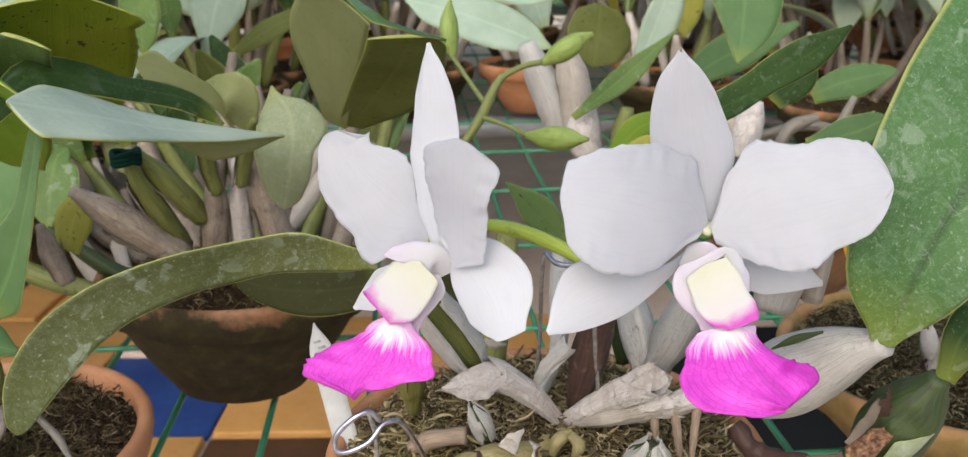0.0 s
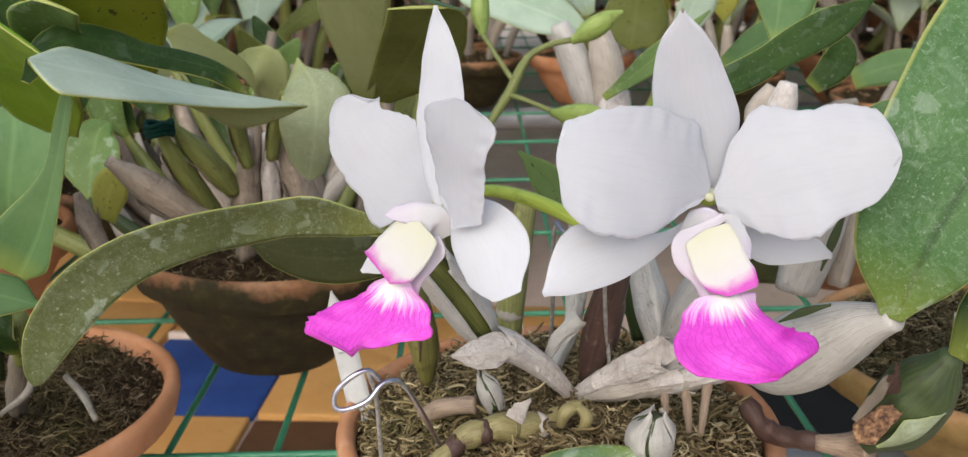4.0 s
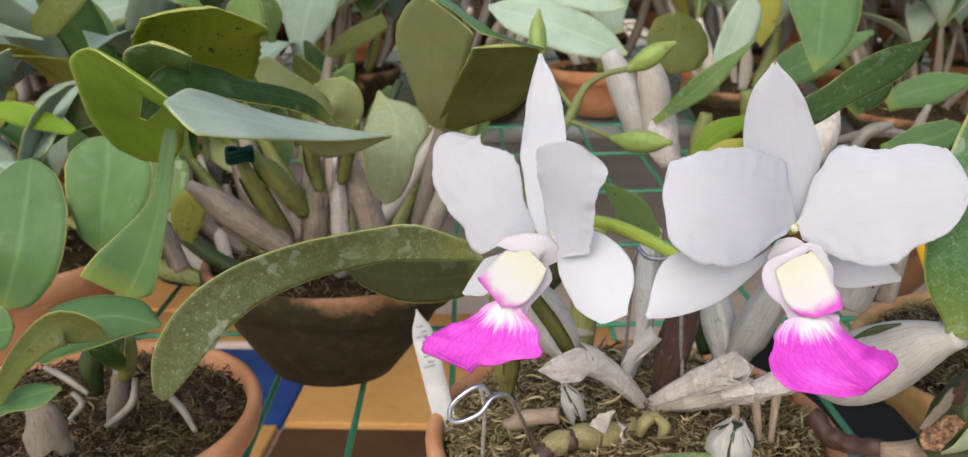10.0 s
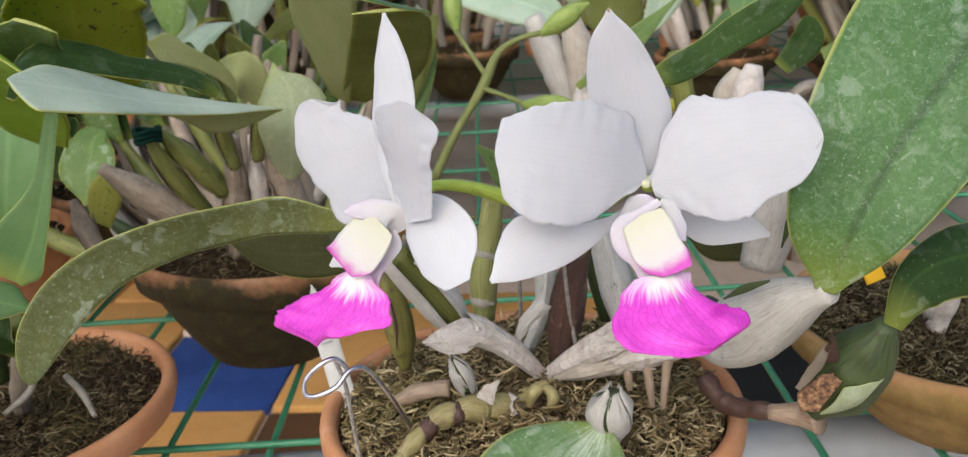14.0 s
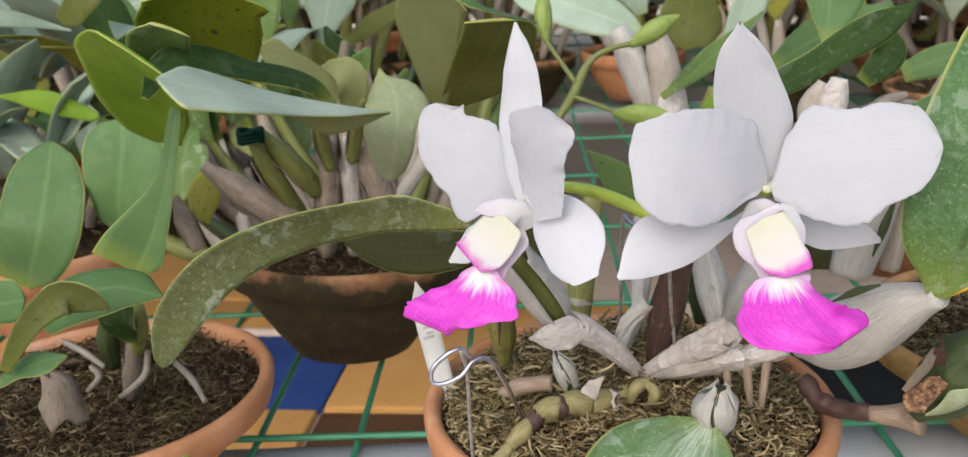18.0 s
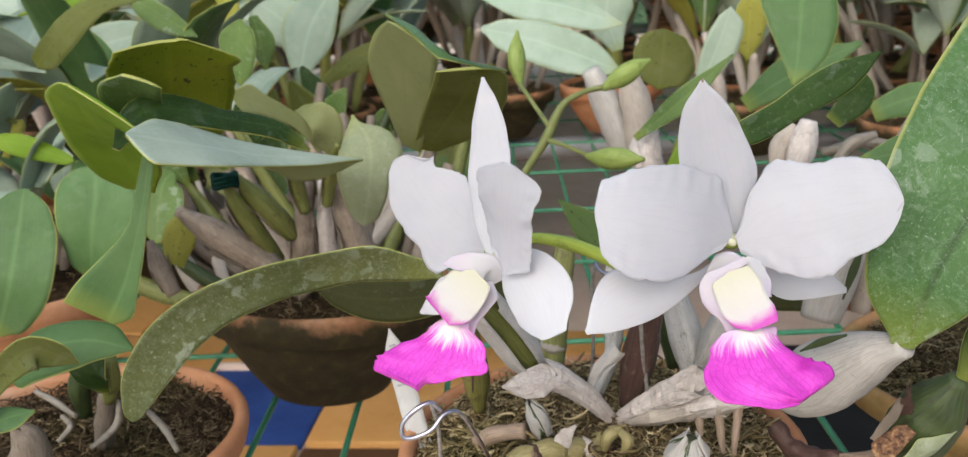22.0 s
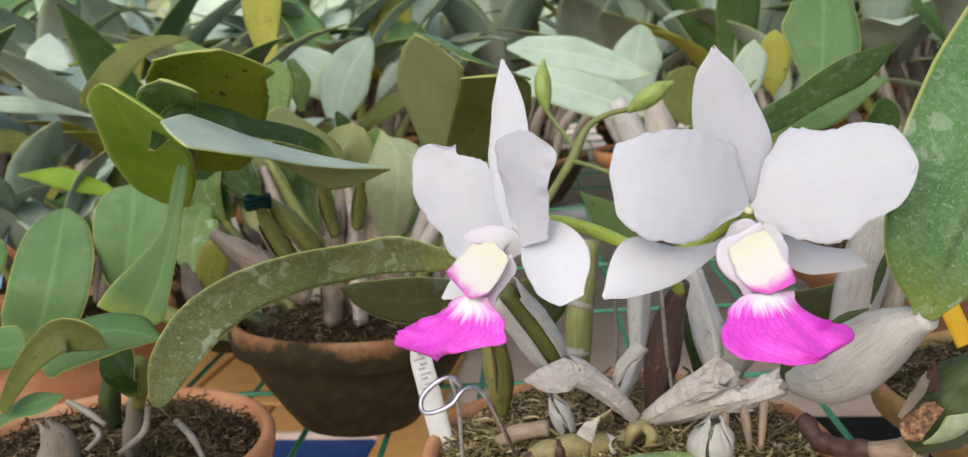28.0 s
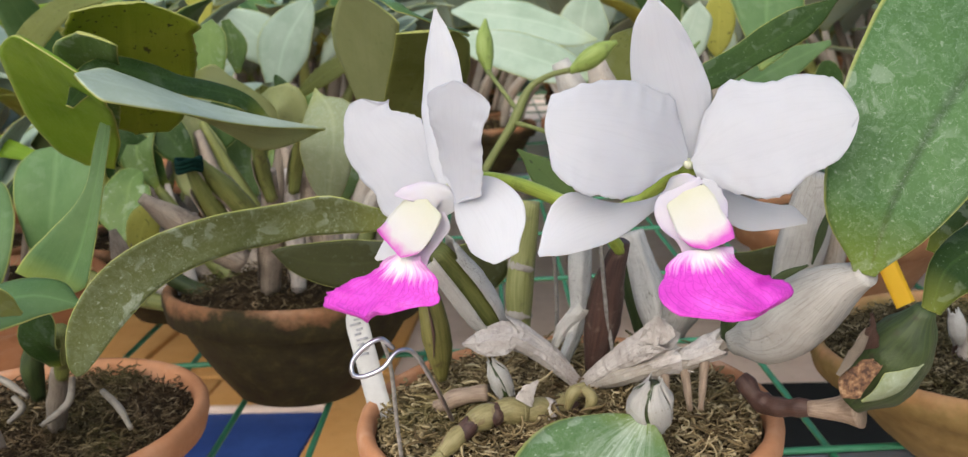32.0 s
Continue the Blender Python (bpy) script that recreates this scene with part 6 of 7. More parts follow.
part("leaf_rim", blade([(-0.0721, 0.4050, 1.0797), (-0.0540, 0.3640, 1.0750), (-0.0378, 0.3300, 1.0690), (-0.0270, 0.3480, 1.0625), (-0.0157, 0.3700, 1.0565)], [0.0006, 0.0030, 0.0026, 0.0020, 0.0006], [0.0006, 0.0010, 0.0010, 0.0030, 0.0006], thick=0.0012, normal=V(0.1, -0.6, 0.8)), GLAUCOUS_SET, back_orchid, "pale curled rim of the folded leaf")
for a, b, c, r, m in (((-0.1500, 0.4800, 0.9150), (-0.1430, 0.4700, 0.9480), (-0.1350, 0.4600, 0.9890), 0.0080, PAPER_SPOT), ((-0.1330, 0.4800, 0.9150), (-0.1290, 0.4700, 0.9480), (-0.1260, 0.4600, 0.9890), 0.0062, PAPER_PINK), ((-0.1090, 0.4800, 0.9270), (-0.1130, 0.4700, 0.9550), (-0.1180, 0.4600, 0.9890), 0.0090, PAPER_SPOT),
                       ((-0.1570, 0.4600, 0.9370), (-0.1770, 0.4500, 0.9570), (-0.2010, 0.4400, 0.9800), 0.0095, PAPER_SPOT), ((-0.1590, 0.4700, 0.9400), (-0.1670, 0.4450, 0.9760), (-0.1710, 0.4340, 0.9980), 0.0062, CANE_GREEN), ((-0.1470, 0.4650, 0.9570), (-0.1580, 0.4500, 0.9810), (-0.1670, 0.4400, 0.9980), 0.0070, CANE_GREEN),
                       ((-0.1350, 0.4550, 0.9730), (-0.1370, 0.4500, 0.9880), (-0.1320, 0.4300, 1.0150), 0.0048, CANE_GREEN), ((-0.1230, 0.4550, 0.9770), (-0.1190, 0.4500, 0.9910), (-0.1070, 0.4300, 1.0150), 0.0045, CANE_GREEN), ((-0.2100, 0.4400, 0.9320), (-0.2150, 0.4400, 0.9460), (-0.2190, 0.4400, 0.9630), 0.0060, PAPER_SPOT)):
    r *= 0.82
    part("pseudobulb", tube([a, b, c], [r * 0.75, r, r * 0.85, r * 0.35], 14, 16, ridge=0.12, ridges=4, crumple=0.14), m, back_orchid)
    a, b, c = Vector(a), Vector(b), Vector(c)
    part("cane_sheath", tube([a.lerp(b, 0.2), a.lerp(b, 0.7), b.lerp(c, 0.3)], [r * 1.0, r * 1.14, r * 1.2], 12, 10, arc=(150, 330), thick=0.0004, crumple=0.2, ragged=0.008, seed=int(r * 1e5)), PAPER_SPOT if m is CANE_GREEN else PAPER_DULL, back_orchid, "torn brown-spotted sheath", False)
part("leaf", blade([(-0.2120, 0.4500, 0.9460), (-0.2050, 0.4500, 0.9640), (-0.1920, 0.4500, 0.9740)], [0.006, 0.010, 0.004], [0.006, 0.010, 0.004], tip=0.3, thick=0.0013), YELLOW_SET, back_orchid, "yellowing old leaf")
rnd = random.Random(12)
for i in range(26):
    a = rnd.uniform(0.2, 2.9)
    q = rnd.uniform(0.01, 0.06)
    h = rnd.uniform(0.07, 0.13)
    p0 = V(-0.145 + q * math.cos(a), 0.530 + 0.5 * q * math.sin(a), 0.897)
    p2 = p0 + V(rnd.uniform(-0.09, 0.08), rnd.uniform(0.0, 0.09), h)
    p1 = (p0 + p2) / 2 + V(rnd.uniform(-0.008, 0.008), 0.0, -0.006)
    r = rnd.uniform(0.0035, 0.0065)
    part("pseudobulb", tube([p0, p1, p2], [r * 0.7, r, r * 0.9, r * 0.5], 10, 12, ridge=0.1, ridges=4, crumple=0.08), rnd.choice([PAPER_SPOT, PAPER_SPOT, PAPER, CANE_GREEN, CANE_DEEP, PAPER_DULL]), back_orchid)
for i in range(9):
    p0 = V(-0.145 + rnd.uniform(-0.07, 0.06), 0.575 + rnd.uniform(0.0, 0.05), 0.925 + rnd.uniform(0.0, 0.03))
    p2 = p0 + V(rnd.uniform(-0.06, 0.06), rnd.uniform(-0.01, 0.05), rnd.uniform(0.05, 0.085))
    part("leaf", blade([p0, (p0 + p2) / 2 + V(0, 0.01, 0.004), p2], [0.003, 0.013, 0.012, 0.006], None, tip=0.3, fold=0.15, thick=0.0014, n=14, m=6, seed=i), rnd.choice([DARK_SET, LEAF_SET, UNDER_SET]), back_orchid)
# canes and leaves that lean out of the old pot towards the leafy neighbour
for i in range(15):
    p0 = V(-0.150 + rnd.uniform(-0.065, -0.015), 0.505 + rnd.uniform(0.0, 0.055), 0.896)
    p2 = p0 + V(rnd.uniform(-0.105, -0.015), rnd.uniform(0.0, 0.05), rnd.uniform(0.035, 0.085))
    p1 = (p0 + p2) / 2 + V(0, 0, -0.007)
    r = rnd.uniform(0.0042, 0.0070)
    part("pseudobulb", tube([p0, p1, p2], [r * 0.7, r, r * 0.9, r * 0.45], 12, 12, ridge=0.1, ridges=4, crumple=0.08, seed=i), rnd.choice([PAPER_SPOT, PAPER_SPOT, PAPER_DULL, PAPER, CANE_GREEN, CANE_DEEP]), back_orchid)
    if i % 4 != 3:
        q1 = p2 + V(rnd.uniform(-0.030, 0.010), rnd.uniform(-0.01, 0.02), rnd.uniform(0.018, 0.035))
        q2 = q1 + V(rnd.uniform(-0.030, 0.015), rnd.uniform(-0.01, 0.02), rnd.uniform(0.005, 0.035))
        w = rnd.uniform(0.011, 0.017)
        part("leaf", blade([p2, q1, q2], [0.002, w, w * 0.95, w * 0.5], None, tip=0.3, fold=0.2, thick=0.0014, n=16, m=8, seed=i), rnd.choice([DARK_SET, DARK_SET, LEAF_SET, UNDER_SET, LIT_SET]), back_orchid)
tie = thing("twine_tie", (-0.170, 0.434, 0.997), "dark green twine tying the canes", "twine")
for dz in (-0.0022, 0.0, 0.0022):
    part("loop", tube([(-0.170 + 0.0062 * math.cos(t * 0.7854), 0.434 + 0.0062 * math.sin(t * 0.7854), 0.997 + dz + 0.001 * math.sin(t * 2.1)) for t in range(9)], [0.0013] * 3, 8, 24), TWINE, tie)
part("flower_stem", tube([(-0.0300, 0.4500, 0.9640), (-0.0190, 0.4530, 0.9850), (-0.0025, 0.4573, 1.010), (0.0060, 0.4600, 1.0260), (0.0170, 0.4630, 1.0320), (0.0280, 0.4650, 1.0340)], [0.0024, 0.0023, 0.0021, 0.0027, 0.0017, 0.0015], 10, 30, ridge=0.05), STEM, back_orchid)
part("bud", tube([(0.0270, 0.4650, 1.0330), (0.0370, 0.4660, 1.0390), (0.0470, 0.4660, 1.0450), (0.0520, 0.4660, 1.0470)], [0.0016, 0.0050, 0.0048, 0.0010], 14, 16, ridge=0.06, ridges=3), BUD, back_orchid, "plump green flower bud")
part("bud_stem", tube([(-0.0010, 0.4590, 1.0150), (-0.0100, 0.4720, 1.0260), (-0.0170, 0.4860, 1.0340)], [0.0015, 0.0012, 0.0014], 8, 10), STEM, back_orchid)
part("bud", tube([(-0.0170, 0.4880, 1.0330), (-0.0190, 0.4920, 1.0440), (-0.0190, 0.4950, 1.0540), (-0.0180, 0.4970, 1.0620)], [0.0016, 0.0046, 0.0044, 0.0008], 14, 16, ridge=0.06, ridges=3), BUD, back_orchid, "plump green flower bud")
part("bud_stem", tube([(-0.0040, 0.4580, 1.0090), (0.0070, 0.4480, 1.0070), (0.0190, 0.4360, 1.0040)], [0.0015, 0.0012, 0.0014], 8, 10), STEM, back_orchid)
part("bud", tube([(0.0180, 0.4360, 1.0040), (0.0270, 0.4300, 1.0040), (0.0370, 0.4230, 1.0050), (0.0450, 0.4160, 1.0060)], [0.0016, 0.0052, 0.0050, 0.0010], 14, 16, ridge=0.06, ridges=3), BUD, back_orchid, "plump green flower bud")

# ---- orchids close behind ----
right_back = thing("leafy_orchid", (0.225, 0.665, 0.905), "crowded leafy orchid with dry canes behind the blooms", "orchid")
pot((0.225, 0.665, 0.8385), 0.078, 0.070, CLAY_AGED, "clay pot among the leaves behind the blooms", 21, strands=500)
part("leaf", blade([(0.0661, 0.3100, 1.0366), (0.0846, 0.3150, 1.0417), (0.1036, 0.3220, 1.0519), (0.1242, 0.3280, 1.0637)], [0.0022, 0.0048, 0.0060, 0.0064, 0.0070, 0.0068, 0.0060, 0.0032, 0.0006], [0.0032, 0.0050, 0.0046, 0.0038, 0.0044, 0.0056, 0.0058, 0.0038, 0.0006], thick=0.0015, fold=0.15, normal=V(-0.05, -0.95, 0.2), n=26), DARK_SET, right_back, "narrow dark green leaf with pale margin")
part("leaf", blade([(0.0673, 0.6000, 1.0104), (0.0698, 0.6000, 1.0304), (0.0714, 0.6000, 1.0504)], [0.0006, 0.0104, 0.0150, 0.0180, 0.0188, 0.0190, 0.0168, 0.0146, 0.0048], [0.0006, 0.0160, 0.0190, 0.0220, 0.0210, 0.0200, 0.0164, 0.0126, 0.0006], tip=0.06, base=0.06, thick=0.0014, normal=V(0, -0.97, 0.1)), UNDER_SET, right_back, "round olive leaf")
part("leaf", blade([(0.0460, 0.5000, 0.9990), (0.0730, 0.5000, 1.0210), (0.0990, 0.5000, 1.0440)], [0.002, 0.0060, 0.0006], [0.002, 0.0068, 0.0006], thick=0.0014, fold=0.2), LEAF_SET, right_back)
part("leaf", blade([(0.0893, 0.5600, 1.0169), (0.0983, 0.5600, 1.0400), (0.1070, 0.5600, 1.0654)], [0.0006, 0.0054, 0.0066, 0.0078, 0.0080, 0.0078, 0.0068, 0.0048, 0.0006], [0.0006, 0.0050, 0.0082, 0.0102, 0.0124, 0.0124, 0.0120, 0.0096, 0.0006], tip=0.05, thick=0.0014, fold=0.12, normal=V(0, -0.97, 0.2)), HAZY_SET, right_back, "hazy grey-green oval leaf")
part("leaf", blade([(0.1240, 0.6000, 1.0278), (0.1247, 0.6000, 1.0481), (0.1254, 0.6000, 1.0703)], [0.0006, 0.0054, 0.0078, 0.0092, 0.0108, 0.0102, 0.0090, 0.0066, 0.0014], [0.0006, 0.0042, 0.0078, 0.0092, 0.0106, 0.0106, 0.0090, 0.0062, 0.0012], tip=0.05, thick=0.0013, normal=V(0, -0.97, 0.2)), YELLOW_SET, right_back, "pale yellow-green oval leaf")
part("leaf", blade([(0.1319, 0.5000, 1.0265), (0.1359, 0.5100, 1.0486), (0.1402, 0.5250, 1.0952)], [0.0012, 0.0060, 0.0110, 0.0154, 0.0194, 0.0232, 0.0200, 0.0154, 0.0032], [0.0010, 0.0102, 0.0164, 0.0190, 0.0202, 0.0190, 0.0172, 0.0134, 0.0036], tip=0.05, thick=0.0014, fold=0.1, normal=V(0, -0.97, 0.2)), HAZY_GREEN_SET, right_back, "upright grey-green leaf with yellow base")
part("leaf", blade([(0.1270, 0.6200, 0.9950), (0.1510, 0.6200, 1.0110), (0.2010, 0.6200, 1.0340)], [0.006, 0.014, 0.002], [0.006, 0.013, 0.002], thick=0.0014), HAZY_GREEN_SET, right_back)
part("leaf", blade([(0.1930, 0.5600, 0.9980), (0.2100, 0.5600, 1.0050), (0.2420, 0.5600, 1.0120)], [0.006, 0.0090, 0.004], [0.006, 0.0110, 0.004], tip=0.2, thick=0.0014), HAZY_GREEN_SET, right_back)
part("leaf", blade([(0.0580, 0.4300, 0.9960), (0.0690, 0.4300, 1.0070), (0.0830, 0.4300, 1.0140)], [0.003, 0.0065, 0.003], [0.003, 0.0050, 0.003], thick=0.0013), BRIGHT_SET, right_back)
part("leaf", blade([(0.0580, 0.4250, 0.9950), (0.0710, 0.4250, 1.0010), (0.0890, 0.4250, 1.0030)], [0.001, 0.0040, 0.003], [0.001, 0.0040, 0.003], thick=0.0013), YELLOW_SET, right_back)
part("leaf", blade([(0.1650, 0.4800, 0.9870), (0.1900, 0.4800, 0.9930), (0.2050, 0.4800, 1.0000)], [0.003, 0.009, 0.006], [0.003, 0.009, 0.006], tip=0.2, thick=0.0013), HAZY_GREEN_SET, right_back)
part("leaf", blade([(0.1690, 0.3450, 0.9620), (0.1830, 0.3500, 0.9880), (0.2030, 0.3550, 0.9960), (0.2320, 0.3600, 0.9750)], [0.003, 0.010, 0.012, 0.006], [0.003, 0.010, 0.013, 0.006], tip=0.3, thick=0.0015, normal=V(0, -0.8, 0.6)), DARK_SET, right_back, "dark green arching leaf")
part("leaf", blade([(0.1590, 0.5200, 1.0010), (0.1720, 0.5200, 1.0150), (0.1720, 0.5200, 1.0290)], [0.005, 0.009, 0.008], [0.005, 0.009, 0.008], tip=0.4, thick=0.0013), DARK_SET, right_back)
for a, b, c, r, m in (((0.0420, 0.5300, 0.9820), (0.0330, 0.5300, 1.0100), (0.0220, 0.5300, 1.0350), 0.0085, PAPER_GREY), ((0.0490, 0.5250, 0.9810), (0.0490, 0.5250, 1.0100), (0.0430, 0.5250, 1.0350), 0.0085, PAPER), ((0.0590, 0.5150, 0.9720), (0.0530, 0.5150, 0.9850), (0.0550, 0.5150, 1.0010), 0.0090, PAPER_PINK),
                       ((0.1270, 0.4700, 0.9840), (0.1310, 0.4700, 0.9970), (0.1340, 0.4700, 1.0120), 0.0068, PAPER_PINK), ((0.1210, 0.4750, 0.9810), (0.1210, 0.4750, 0.9960), (0.1280, 0.4750, 1.0090), 0.0055, PAPER), ((0.1610, 0.5200, 0.9720), (0.1690, 0.5200, 0.9870), (0.1840, 0.5200, 0.9930), 0.0035, ROOT),
                       ((0.1720, 0.5200, 0.9740), (0.1920, 0.5200, 0.9810), (0.2030, 0.5200, 1.0040), 0.0030, ROOT), ((0.1590, 0.5400, 0.9790), (0.1840, 0.5400, 0.9840), (0.2090, 0.5400, 0.9800), 0.0030, ROOT), ((0.0710, 0.5000, 0.9650), (0.0720, 0.5000, 0.9860), (0.0750, 0.5000, 1.0040), 0.0055, CANE_GREEN), ((0.1090, 0.5200, 0.9590), (0.1060, 0.5200, 0.9880), (0.1000, 0.5200, 1.0130), 0.0060, CANE_GREEN)):
    part("pseudobulb", tube([a, b, c], [r * 0.75, r, r, r * 0.6], 12, 12, ridge=0.08, ridges=4, lump=0.12), m, right_back)

left_back = thing("leafy_orchid", (-0.560, 0.880, 0.905), "leafy orchid with arching leaves at the bench side", "orchid")
pot((-0.560, 0.880, 0.8385), 0.078, 0.070, CLAY_AGED, "clay pot half hidden by arching leaves", 23, strands=500)
part("leaf", blade([(-0.3640, 0.5200, 1.0070), (-0.3280, 0.5100, 1.0060), (-0.2880, 0.5000, 0.9960)], [0.001, 0.0060, 0.003], [0.001, 0.0080, 0.004], thick=0.0014, tip=0.1), BRIGHT_SET, left_back, "bright green arching leaf")
part("leaf", blade([(-0.4300, 0.5600, 1.0210), (-0.3920, 0.5600, 1.0260), (-0.3570, 0.5600, 1.0100)], [0.008, 0.0080, 0.001], [0.008, 0.0080, 0.001], thick=0.0014), UNDER_SET, left_back)
part("leaf", blade([(-0.3960, 0.6500, 1.0750), (-0.3540, 0.6400, 1.0830), (-0.3170, 0.6300, 1.0830)], [0.001, 0.0050, 0.005], [0.001, 0.0040, 0.004], thick=0.0014), BRIGHT_SET, left_back)
part("leaf", blade([(-0.3355, 0.5600, 1.0463), (-0.3114, 0.5500, 1.0658), (-0.2879, 0.5500, 1.0824), (-0.2510, 0.5500, 1.0873)], [0.0076, 0.0090, 0.0084, 0.0088, 0.0074, 0.0066, 0.0054, 0.0044, 0.0012], [0.0022, 0.0110, 0.0122, 0.0122, 0.0110, 0.0094, 0.0048, 0.0030, 0.0010], thick=0.0014, normal=V(0, -0.9, 0.3)), UNDER_SET, left_back, "dull olive leaf")
part("leaf", blade([(-0.2750, 0.5800, 1.0875), (-0.2562, 0.5800, 1.0748), (-0.2336, 0.5800, 1.0594)], [0.0020, 0.0050, 0.0060, 0.0068, 0.0056, 0.0042, 0.0008], [0.0016, 0.0074, 0.0090, 0.0100, 0.0080, 0.0054, 0.0006], thick=0.0014, fold=0.15, normal=V(0, -0.9, 0.3)), LEAF_SET, left_back)
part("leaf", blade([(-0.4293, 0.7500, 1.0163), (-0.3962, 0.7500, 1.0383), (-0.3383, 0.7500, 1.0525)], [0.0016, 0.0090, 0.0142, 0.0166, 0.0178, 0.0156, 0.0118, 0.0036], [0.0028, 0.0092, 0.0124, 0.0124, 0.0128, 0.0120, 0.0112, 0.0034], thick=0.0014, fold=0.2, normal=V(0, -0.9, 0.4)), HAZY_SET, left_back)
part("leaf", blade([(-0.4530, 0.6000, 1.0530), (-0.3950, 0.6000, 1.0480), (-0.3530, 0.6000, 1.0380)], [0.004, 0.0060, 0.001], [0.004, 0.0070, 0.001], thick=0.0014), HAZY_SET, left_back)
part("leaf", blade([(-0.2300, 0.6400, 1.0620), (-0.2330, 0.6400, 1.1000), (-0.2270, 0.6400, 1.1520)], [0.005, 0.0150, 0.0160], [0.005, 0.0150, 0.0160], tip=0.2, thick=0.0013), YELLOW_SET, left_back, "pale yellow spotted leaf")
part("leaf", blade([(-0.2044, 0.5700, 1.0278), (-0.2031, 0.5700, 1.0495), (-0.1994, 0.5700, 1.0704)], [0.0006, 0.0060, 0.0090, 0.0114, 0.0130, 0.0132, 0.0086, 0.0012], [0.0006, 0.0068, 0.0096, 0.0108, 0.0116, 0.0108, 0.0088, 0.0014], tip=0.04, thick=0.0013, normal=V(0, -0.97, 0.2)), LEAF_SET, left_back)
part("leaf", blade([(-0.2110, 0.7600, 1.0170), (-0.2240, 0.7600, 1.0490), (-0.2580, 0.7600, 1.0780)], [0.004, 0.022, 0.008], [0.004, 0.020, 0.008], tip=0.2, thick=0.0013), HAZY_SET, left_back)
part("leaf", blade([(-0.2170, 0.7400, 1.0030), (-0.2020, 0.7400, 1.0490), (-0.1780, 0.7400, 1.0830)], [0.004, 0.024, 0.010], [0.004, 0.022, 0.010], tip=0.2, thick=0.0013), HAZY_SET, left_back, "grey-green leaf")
part("leaf", blade([(-0.1870, 0.7000, 1.0080), (-0.1630, 0.7000, 1.0240), (-0.1360, 0.7000, 1.0380)], [0.003, 0.008, 0.006], [0.003, 0.008, 0.006], thick=0.0013), UNDER_SET, left_back)
part("leaf", blade([(-0.1960, 0.6000, 1.0340), (-0.1980, 0.6000, 1.0550), (-0.2010, 0.6000, 1.0700)], [0.002, 0.008, 0.003], [0.002, 0.010, 0.003], thick=0.0013), LEAF_SET, left_back)
part("leaf", blade([(-0.3120, 0.6400, 1.0210), (-0.3400, 0.6400, 1.0430), (-0.3710, 0.6400, 1.0700)], [0.004, 0.016, 0.010], [0.004, 0.016, 0.010], tip=0.2, thick=0.0014), HAZY_GREEN_SET, left_back)
centre_back = thing("leafy_orchid", (-0.095, 1.330, 0.905), "leafy orchid with long level grey-green leaves", "orchid")
pot((-0.095, 1.330, 0.8385), 0.078, 0.070, CLAY_MOSSY, "old clay pot with a mossy lower wall", 25, strands=300)
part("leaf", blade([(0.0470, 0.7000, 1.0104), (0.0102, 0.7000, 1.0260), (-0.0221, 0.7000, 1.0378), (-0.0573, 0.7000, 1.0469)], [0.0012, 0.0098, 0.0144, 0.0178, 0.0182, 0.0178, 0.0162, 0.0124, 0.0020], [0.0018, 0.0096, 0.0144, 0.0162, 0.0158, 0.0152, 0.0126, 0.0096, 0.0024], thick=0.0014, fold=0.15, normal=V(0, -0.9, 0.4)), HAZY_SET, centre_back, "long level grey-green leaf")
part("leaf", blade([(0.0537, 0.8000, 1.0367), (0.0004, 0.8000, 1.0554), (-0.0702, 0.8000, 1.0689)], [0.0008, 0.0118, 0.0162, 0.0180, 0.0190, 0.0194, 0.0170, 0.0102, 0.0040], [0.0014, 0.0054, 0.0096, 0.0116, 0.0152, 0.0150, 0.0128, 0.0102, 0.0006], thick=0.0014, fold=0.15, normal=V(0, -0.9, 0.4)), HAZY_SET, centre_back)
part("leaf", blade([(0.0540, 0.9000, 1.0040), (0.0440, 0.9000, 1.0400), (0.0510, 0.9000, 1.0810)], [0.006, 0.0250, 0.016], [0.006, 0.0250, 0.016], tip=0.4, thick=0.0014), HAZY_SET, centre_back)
for dx, dy, r in ((0.0, 0.0, 0.008), (0.03, -0.02, 0.007), (-0.03, 0.01, 0.007), (0.05, 0.02, 0.006)):
    part("pseudobulb", tube([(-0.095 + dx, 1.33 + dy, 0.900), (-0.09 + 1.3 * dx, 1.30 + dy, 0.95), (-0.06 + 1.8 * dx, 1.24 + dy, 1.0)], [r * 0.7, r, r * 0.6], 10, 8, ridge=0.08), PAPER, centre_back)

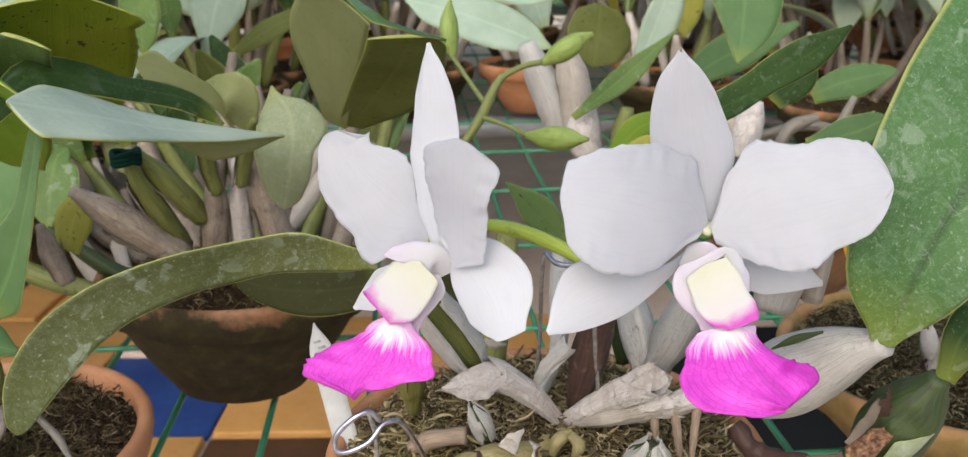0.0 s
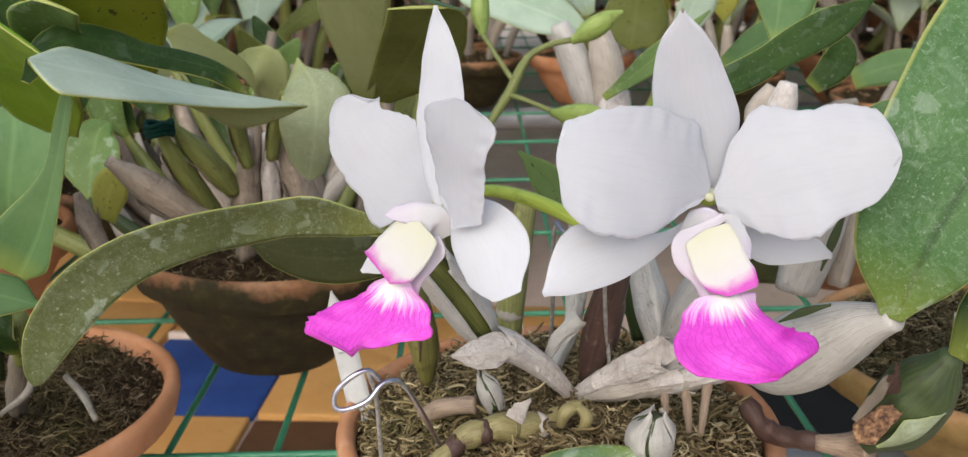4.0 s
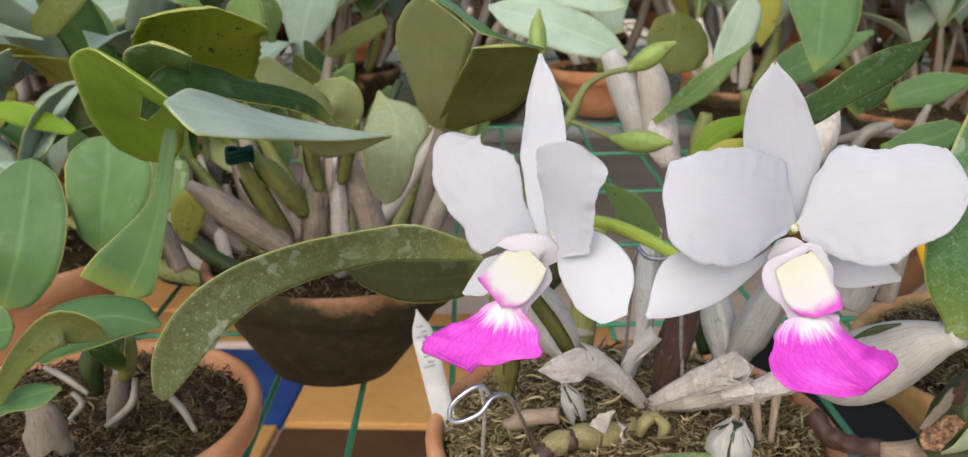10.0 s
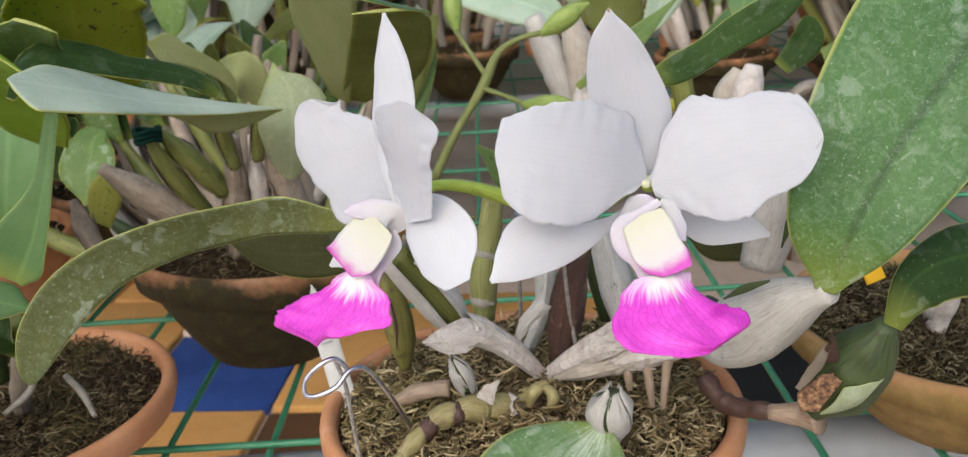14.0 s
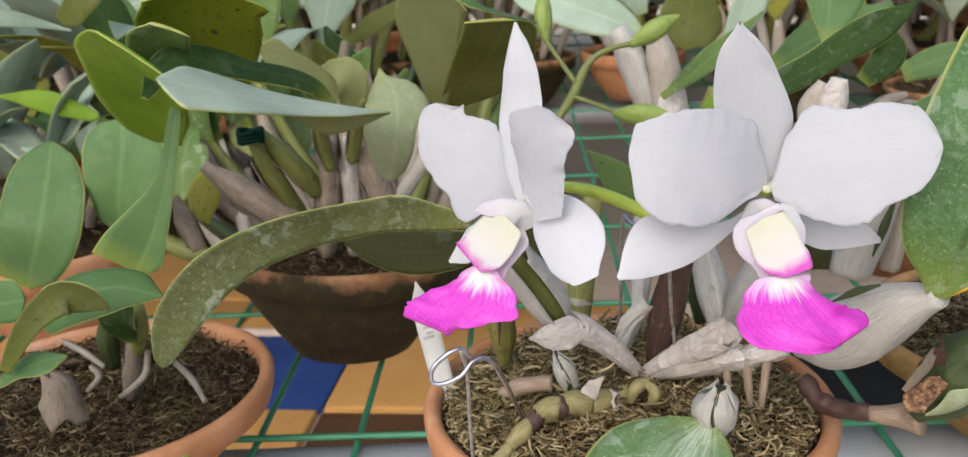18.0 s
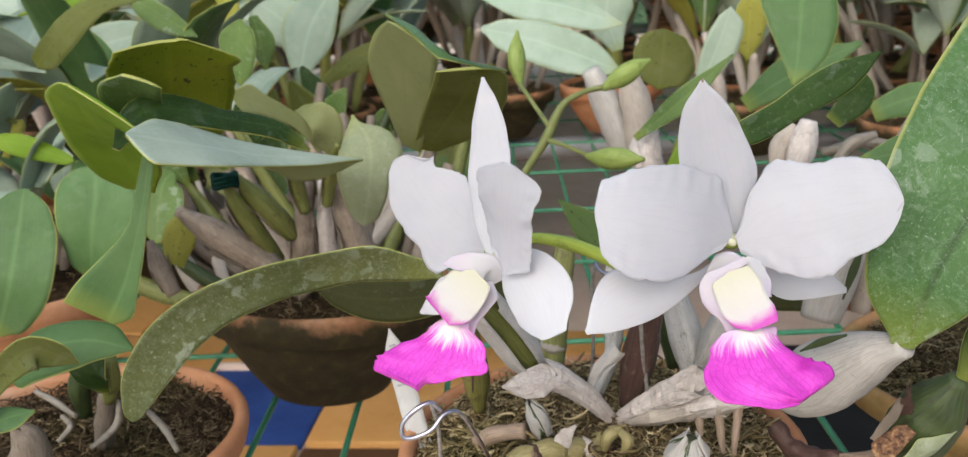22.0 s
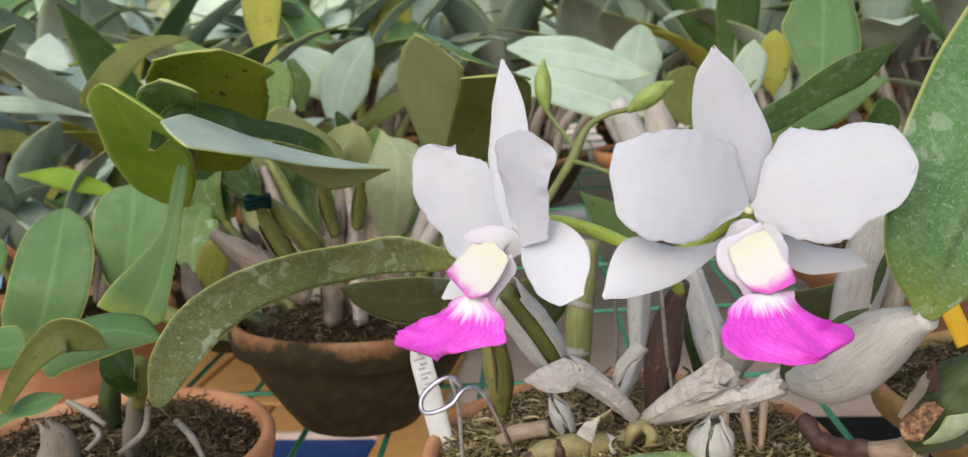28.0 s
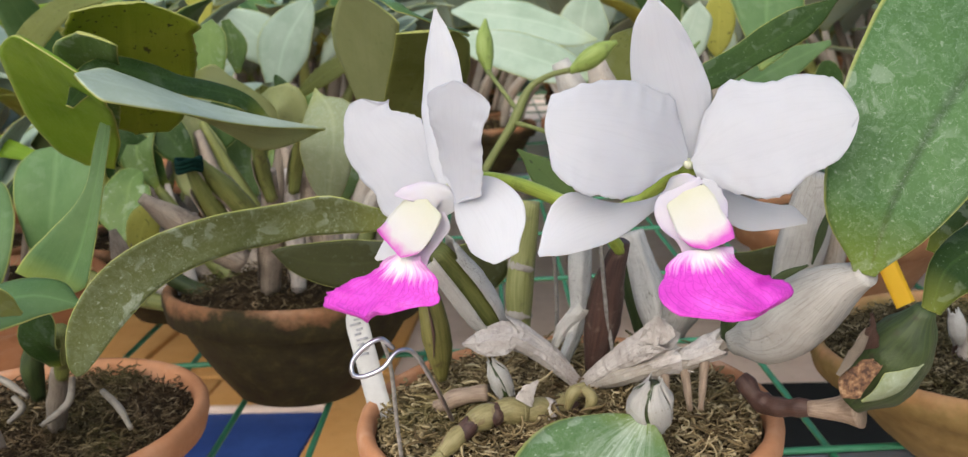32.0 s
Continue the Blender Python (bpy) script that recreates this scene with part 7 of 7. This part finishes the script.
# ---- rows of potted orchids further back ----
def bench_orchid(seed, tall):
    """A pot with a fan of canes, each topped by one or two leathery leaves."""
    rnd = random.Random(seed)
    e = thing("bench_orchid", (0, 0, 0), "leafy potted orchid with leathery grey-green leaves and dry canes", "orchid", "orchids on the bench")
    for i in range(rnd.randint(6, 8)):
        a = rnd.uniform(0, 6.28)
        q = rnd.uniform(0.005, 0.05)
        h = rnd.uniform(0.06, 0.11) * tall
        lean = rnd.uniform(0.2, 0.75)
        p0 = V(q * math.cos(a), q * math.sin(a), 0.0)
        p2 = p0 + V(math.cos(a) * lean * h, math.sin(a) * lean * h, h)
        p1 = (p0 + p2) / 2 + V(rnd.uniform(-0.006, 0.006), rnd.uniform(-0.006, 0.006), -0.004)
        r = rnd.uniform(0.0045, 0.0085)
        part("pseudobulb", tube([p0, p1, p2], [r * 0.7, r, r * 0.9, r * 0.5], 9, 8, ridge=0.09, ridges=4, lump=0.1), rnd.choice([PAPER, PAPER_SPOT, PAPER_SPOT, PAPER_PINK, PAPER_DULL, PAPER_DULL, CANE_GREEN]), e)
        for kf in range(rnd.choice([2, 2, 3])):
            b = a + rnd.uniform(-0.9, 0.9) + kf * 1.6
            ln = rnd.uniform(0.10, 0.17) * (0.8 + 0.2 * tall)
            up = rnd.uniform(0.3, 1.5)
            d = V(math.cos(b), math.sin(b), 0)
            droop = rnd.uniform(0.0, 0.5)
            q1 = p2 + d * (ln * 0.32) + V(0, 0, up * ln * 0.40)
            q2 = p2 + d * (ln * 0.65) + V(0, 0, up * ln * (0.66 - 0.2 * droop))
            q3 = p2 + d * (ln * 0.95) + V(0, 0, up * ln * (0.85 - 0.7 * droop))
            w = rnd.uniform(0.020, 0.032)
            nrm = (V(0, 0, 1) - d * up * 0.8).normalized()
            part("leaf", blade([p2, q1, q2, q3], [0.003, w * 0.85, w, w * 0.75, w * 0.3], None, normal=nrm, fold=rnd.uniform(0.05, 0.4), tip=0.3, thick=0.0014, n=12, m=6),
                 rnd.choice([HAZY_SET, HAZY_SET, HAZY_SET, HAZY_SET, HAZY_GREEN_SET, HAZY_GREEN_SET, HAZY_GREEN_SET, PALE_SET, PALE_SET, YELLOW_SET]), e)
    return e


protos = [bench_orchid(100 + i, 0.9 + 0.12 * (i % 4)) for i in range(8)]
pot_protos = [pot((0, 0, -50), 0.076, 0.070, m, lb, 40 + i, strands=140) for i, (m, lb) in enumerate(((CLAY, "plain orange clay pot on the wire bench"), (CLAY_AGED, "weathered clay pot on the wire bench"), (CLAY_MOSSY, "dark mossy clay pot on the wire bench")))]
rnd = random.Random(77)
spots = []
taken = [(-0.080, 1.062), (0.050, 1.040), (0.040, 0.720), (0.060, 0.880), (-0.145, 0.520), (-0.200, 0.690), (-0.080, 0.700), (-0.190, 0.850), (0.225, 0.665), (-0.400, 0.640), (-0.560, 0.880), (-0.095, 1.330), (0.235, 0.420), (-0.232, 0.357)]
y, odd = 0.70, 0
while y < 5.0:
    step = 0.172 + 0.02 * (y - 0.7) + (0.03 if y > 1.5 else 0.0)
    x = -(0.40 + 0.62 * y) + odd * step / 2
    while x < 0.40 + 0.62 * y:
        px, py = x + rnd.uniform(-0.012, 0.012), y + rnd.uniform(-0.012, 0.012)
        if all(math.hypot(px - a, py - b) > 0.162 for a, b in taken) and rnd.random() > 0.12 and not (-0.30 < px < 0.17 and py < 1.12) and not (px <= -0.30 and py < 0.78):
            spots.append((px, py))
        x += step
    y += step * 0.92 + (0.05 if y > 1.5 else 0.0)
    odd = 1 - odd
used_p, used_o = set(), set()
for i, (x, y) in enumerate(spots):
    kp, ko = rnd.randrange(3), rnd.randrange(8)
    turn, size = rnd.uniform(0, 360), rnd.uniform(0.9, 1.1) * (1.2 if y > 1.1 else 0.9)
    mp = Matrix.Translation((x, y, 0.8385)) @ Matrix.Rotation(radians(turn), 4, "Z")
    mo = Matrix.Translation((x, y, 0.8385 + 0.066)) @ Matrix.Rotation(radians(turn * 1.7), 4, "Z") @ Matrix.Diagonal((size, size, size, 1))
    if kp in used_p:
        copy_thing(pot_protos[kp], mp)
    else:
        used_p.add(kp)
        pot_protos[kp].matrix_basis = mp
    if ko in used_o:
        copy_thing(protos[ko], mo)
    else:
        used_o.add(ko)
        protos[ko].matrix_basis = mo

# plants half hidden behind the leafy neighbour
for x, y, kp, ko, turn, size in ((-0.365, 0.545, 0, 1, 40, 0.62), (-0.295, 0.690, 2, 4, 150, 0.72), (-0.470, 0.660, 1, 6, 260, 0.75), (-0.385, 0.820, 0, 3, 80, 0.85)):
    copy_thing(pot_protos[kp], Matrix.Translation((x, y, 0.8385)) @ Matrix.Rotation(radians(turn), 4, "Z"))
    copy_thing(protos[ko], Matrix.Translation((x, y, 0.9045)) @ Matrix.Rotation(radians(turn * 1.7), 4, "Z") @ Matrix.Diagonal((size, size, size, 1)))

# ---- more orchids beyond the last rows, too far to tell apart ----
rnd = random.Random(5)
vs, fs, uvs = [], [], []
for i in range(3000):
    a = rnd.uniform(-0.66, 0.66)
    rr = rnd.uniform(2.6, 5.0)
    c = V(rr * math.sin(a), 0.2 + rr * math.cos(a), 0.93 + rnd.uniform(0.0, 0.10 + 0.055 * rr) + 0.05 * noise.noise(V(rr * 2, a * 6, 0)))
    d = V(rnd.uniform(-1, 1), rnd.uniform(-1, 1), rnd.uniform(-0.1, 1.3)).normalized()
    nn = V(rnd.uniform(-0.6, 0.6), rnd.uniform(-1, 0.2), rnd.uniform(0.2, 1)).normalized()
    sd = d.cross(nn).normalized()
    ln, w = rnd.uniform(0.09, 0.20), rnd.uniform(0.018, 0.036)
    st = len(vs)
    for q, ww in ((0, 0.15), (0.3, 0.85), (0.6, 1.0), (0.85, 0.7), (1.0, 0.12)):
        m = c + d * (ln * q) - V(0, 0, 0.25 * ln * q * q)
        vs += [m - sd * (w * ww) + nn * (0.3 * w * ww), m, m + sd * (w * ww) + nn * (0.3 * w * ww)]
    for q in range(4):
        for e in range(2):
            fs.append((st + 3 * q + e, st + 3 * q + e + 1, st + 3 * q + e + 4, st + 3 * q + e + 3))
me = bpy.data.meshes.new("far_foliage")
me.from_pydata(vs, [], fs)
k = Mat("far leaves")
# pale greens: distance haze is part of the colour
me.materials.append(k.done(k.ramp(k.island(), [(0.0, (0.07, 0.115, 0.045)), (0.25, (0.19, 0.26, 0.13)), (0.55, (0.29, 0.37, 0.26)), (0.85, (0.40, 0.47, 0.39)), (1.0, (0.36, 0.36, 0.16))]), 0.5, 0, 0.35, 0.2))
far_leaves = new("far_foliage", me)
tagged(far_leaves, "far rows of grey-green orchid leaves on the bench", "foliage", kind="stuff")

# ---- added ring: far backdrop, unseen elsewhere, holds back light from the horizon ----
bm = bmesh.new()
rows = []
for j in range(13):
    row = []
    for i in range(96):
        a = 2 * math.pi * i / 96
        rr = 6.6 + 0.12 * math.sin(17 * a) + 0.08 * math.sin(29 * a + j)
        row.append(bm.verts.new((rr * math.cos(a), 0.4 + rr * math.sin(a), 0.40 + j * 0.14)))
    rows.append(row)
for j in range(12):
    for i in range(96):
        i2 = (i + 1) % 96
        bm.faces.new((rows[j][i2], rows[j][i], rows[j + 1][i], rows[j + 1][i2]))
backdrop = part("backdrop", bm, RING_GREEN)
tagged(backdrop, "added hazy green ring, a backdrop that blocks low light", "backdrop", kind="structure")
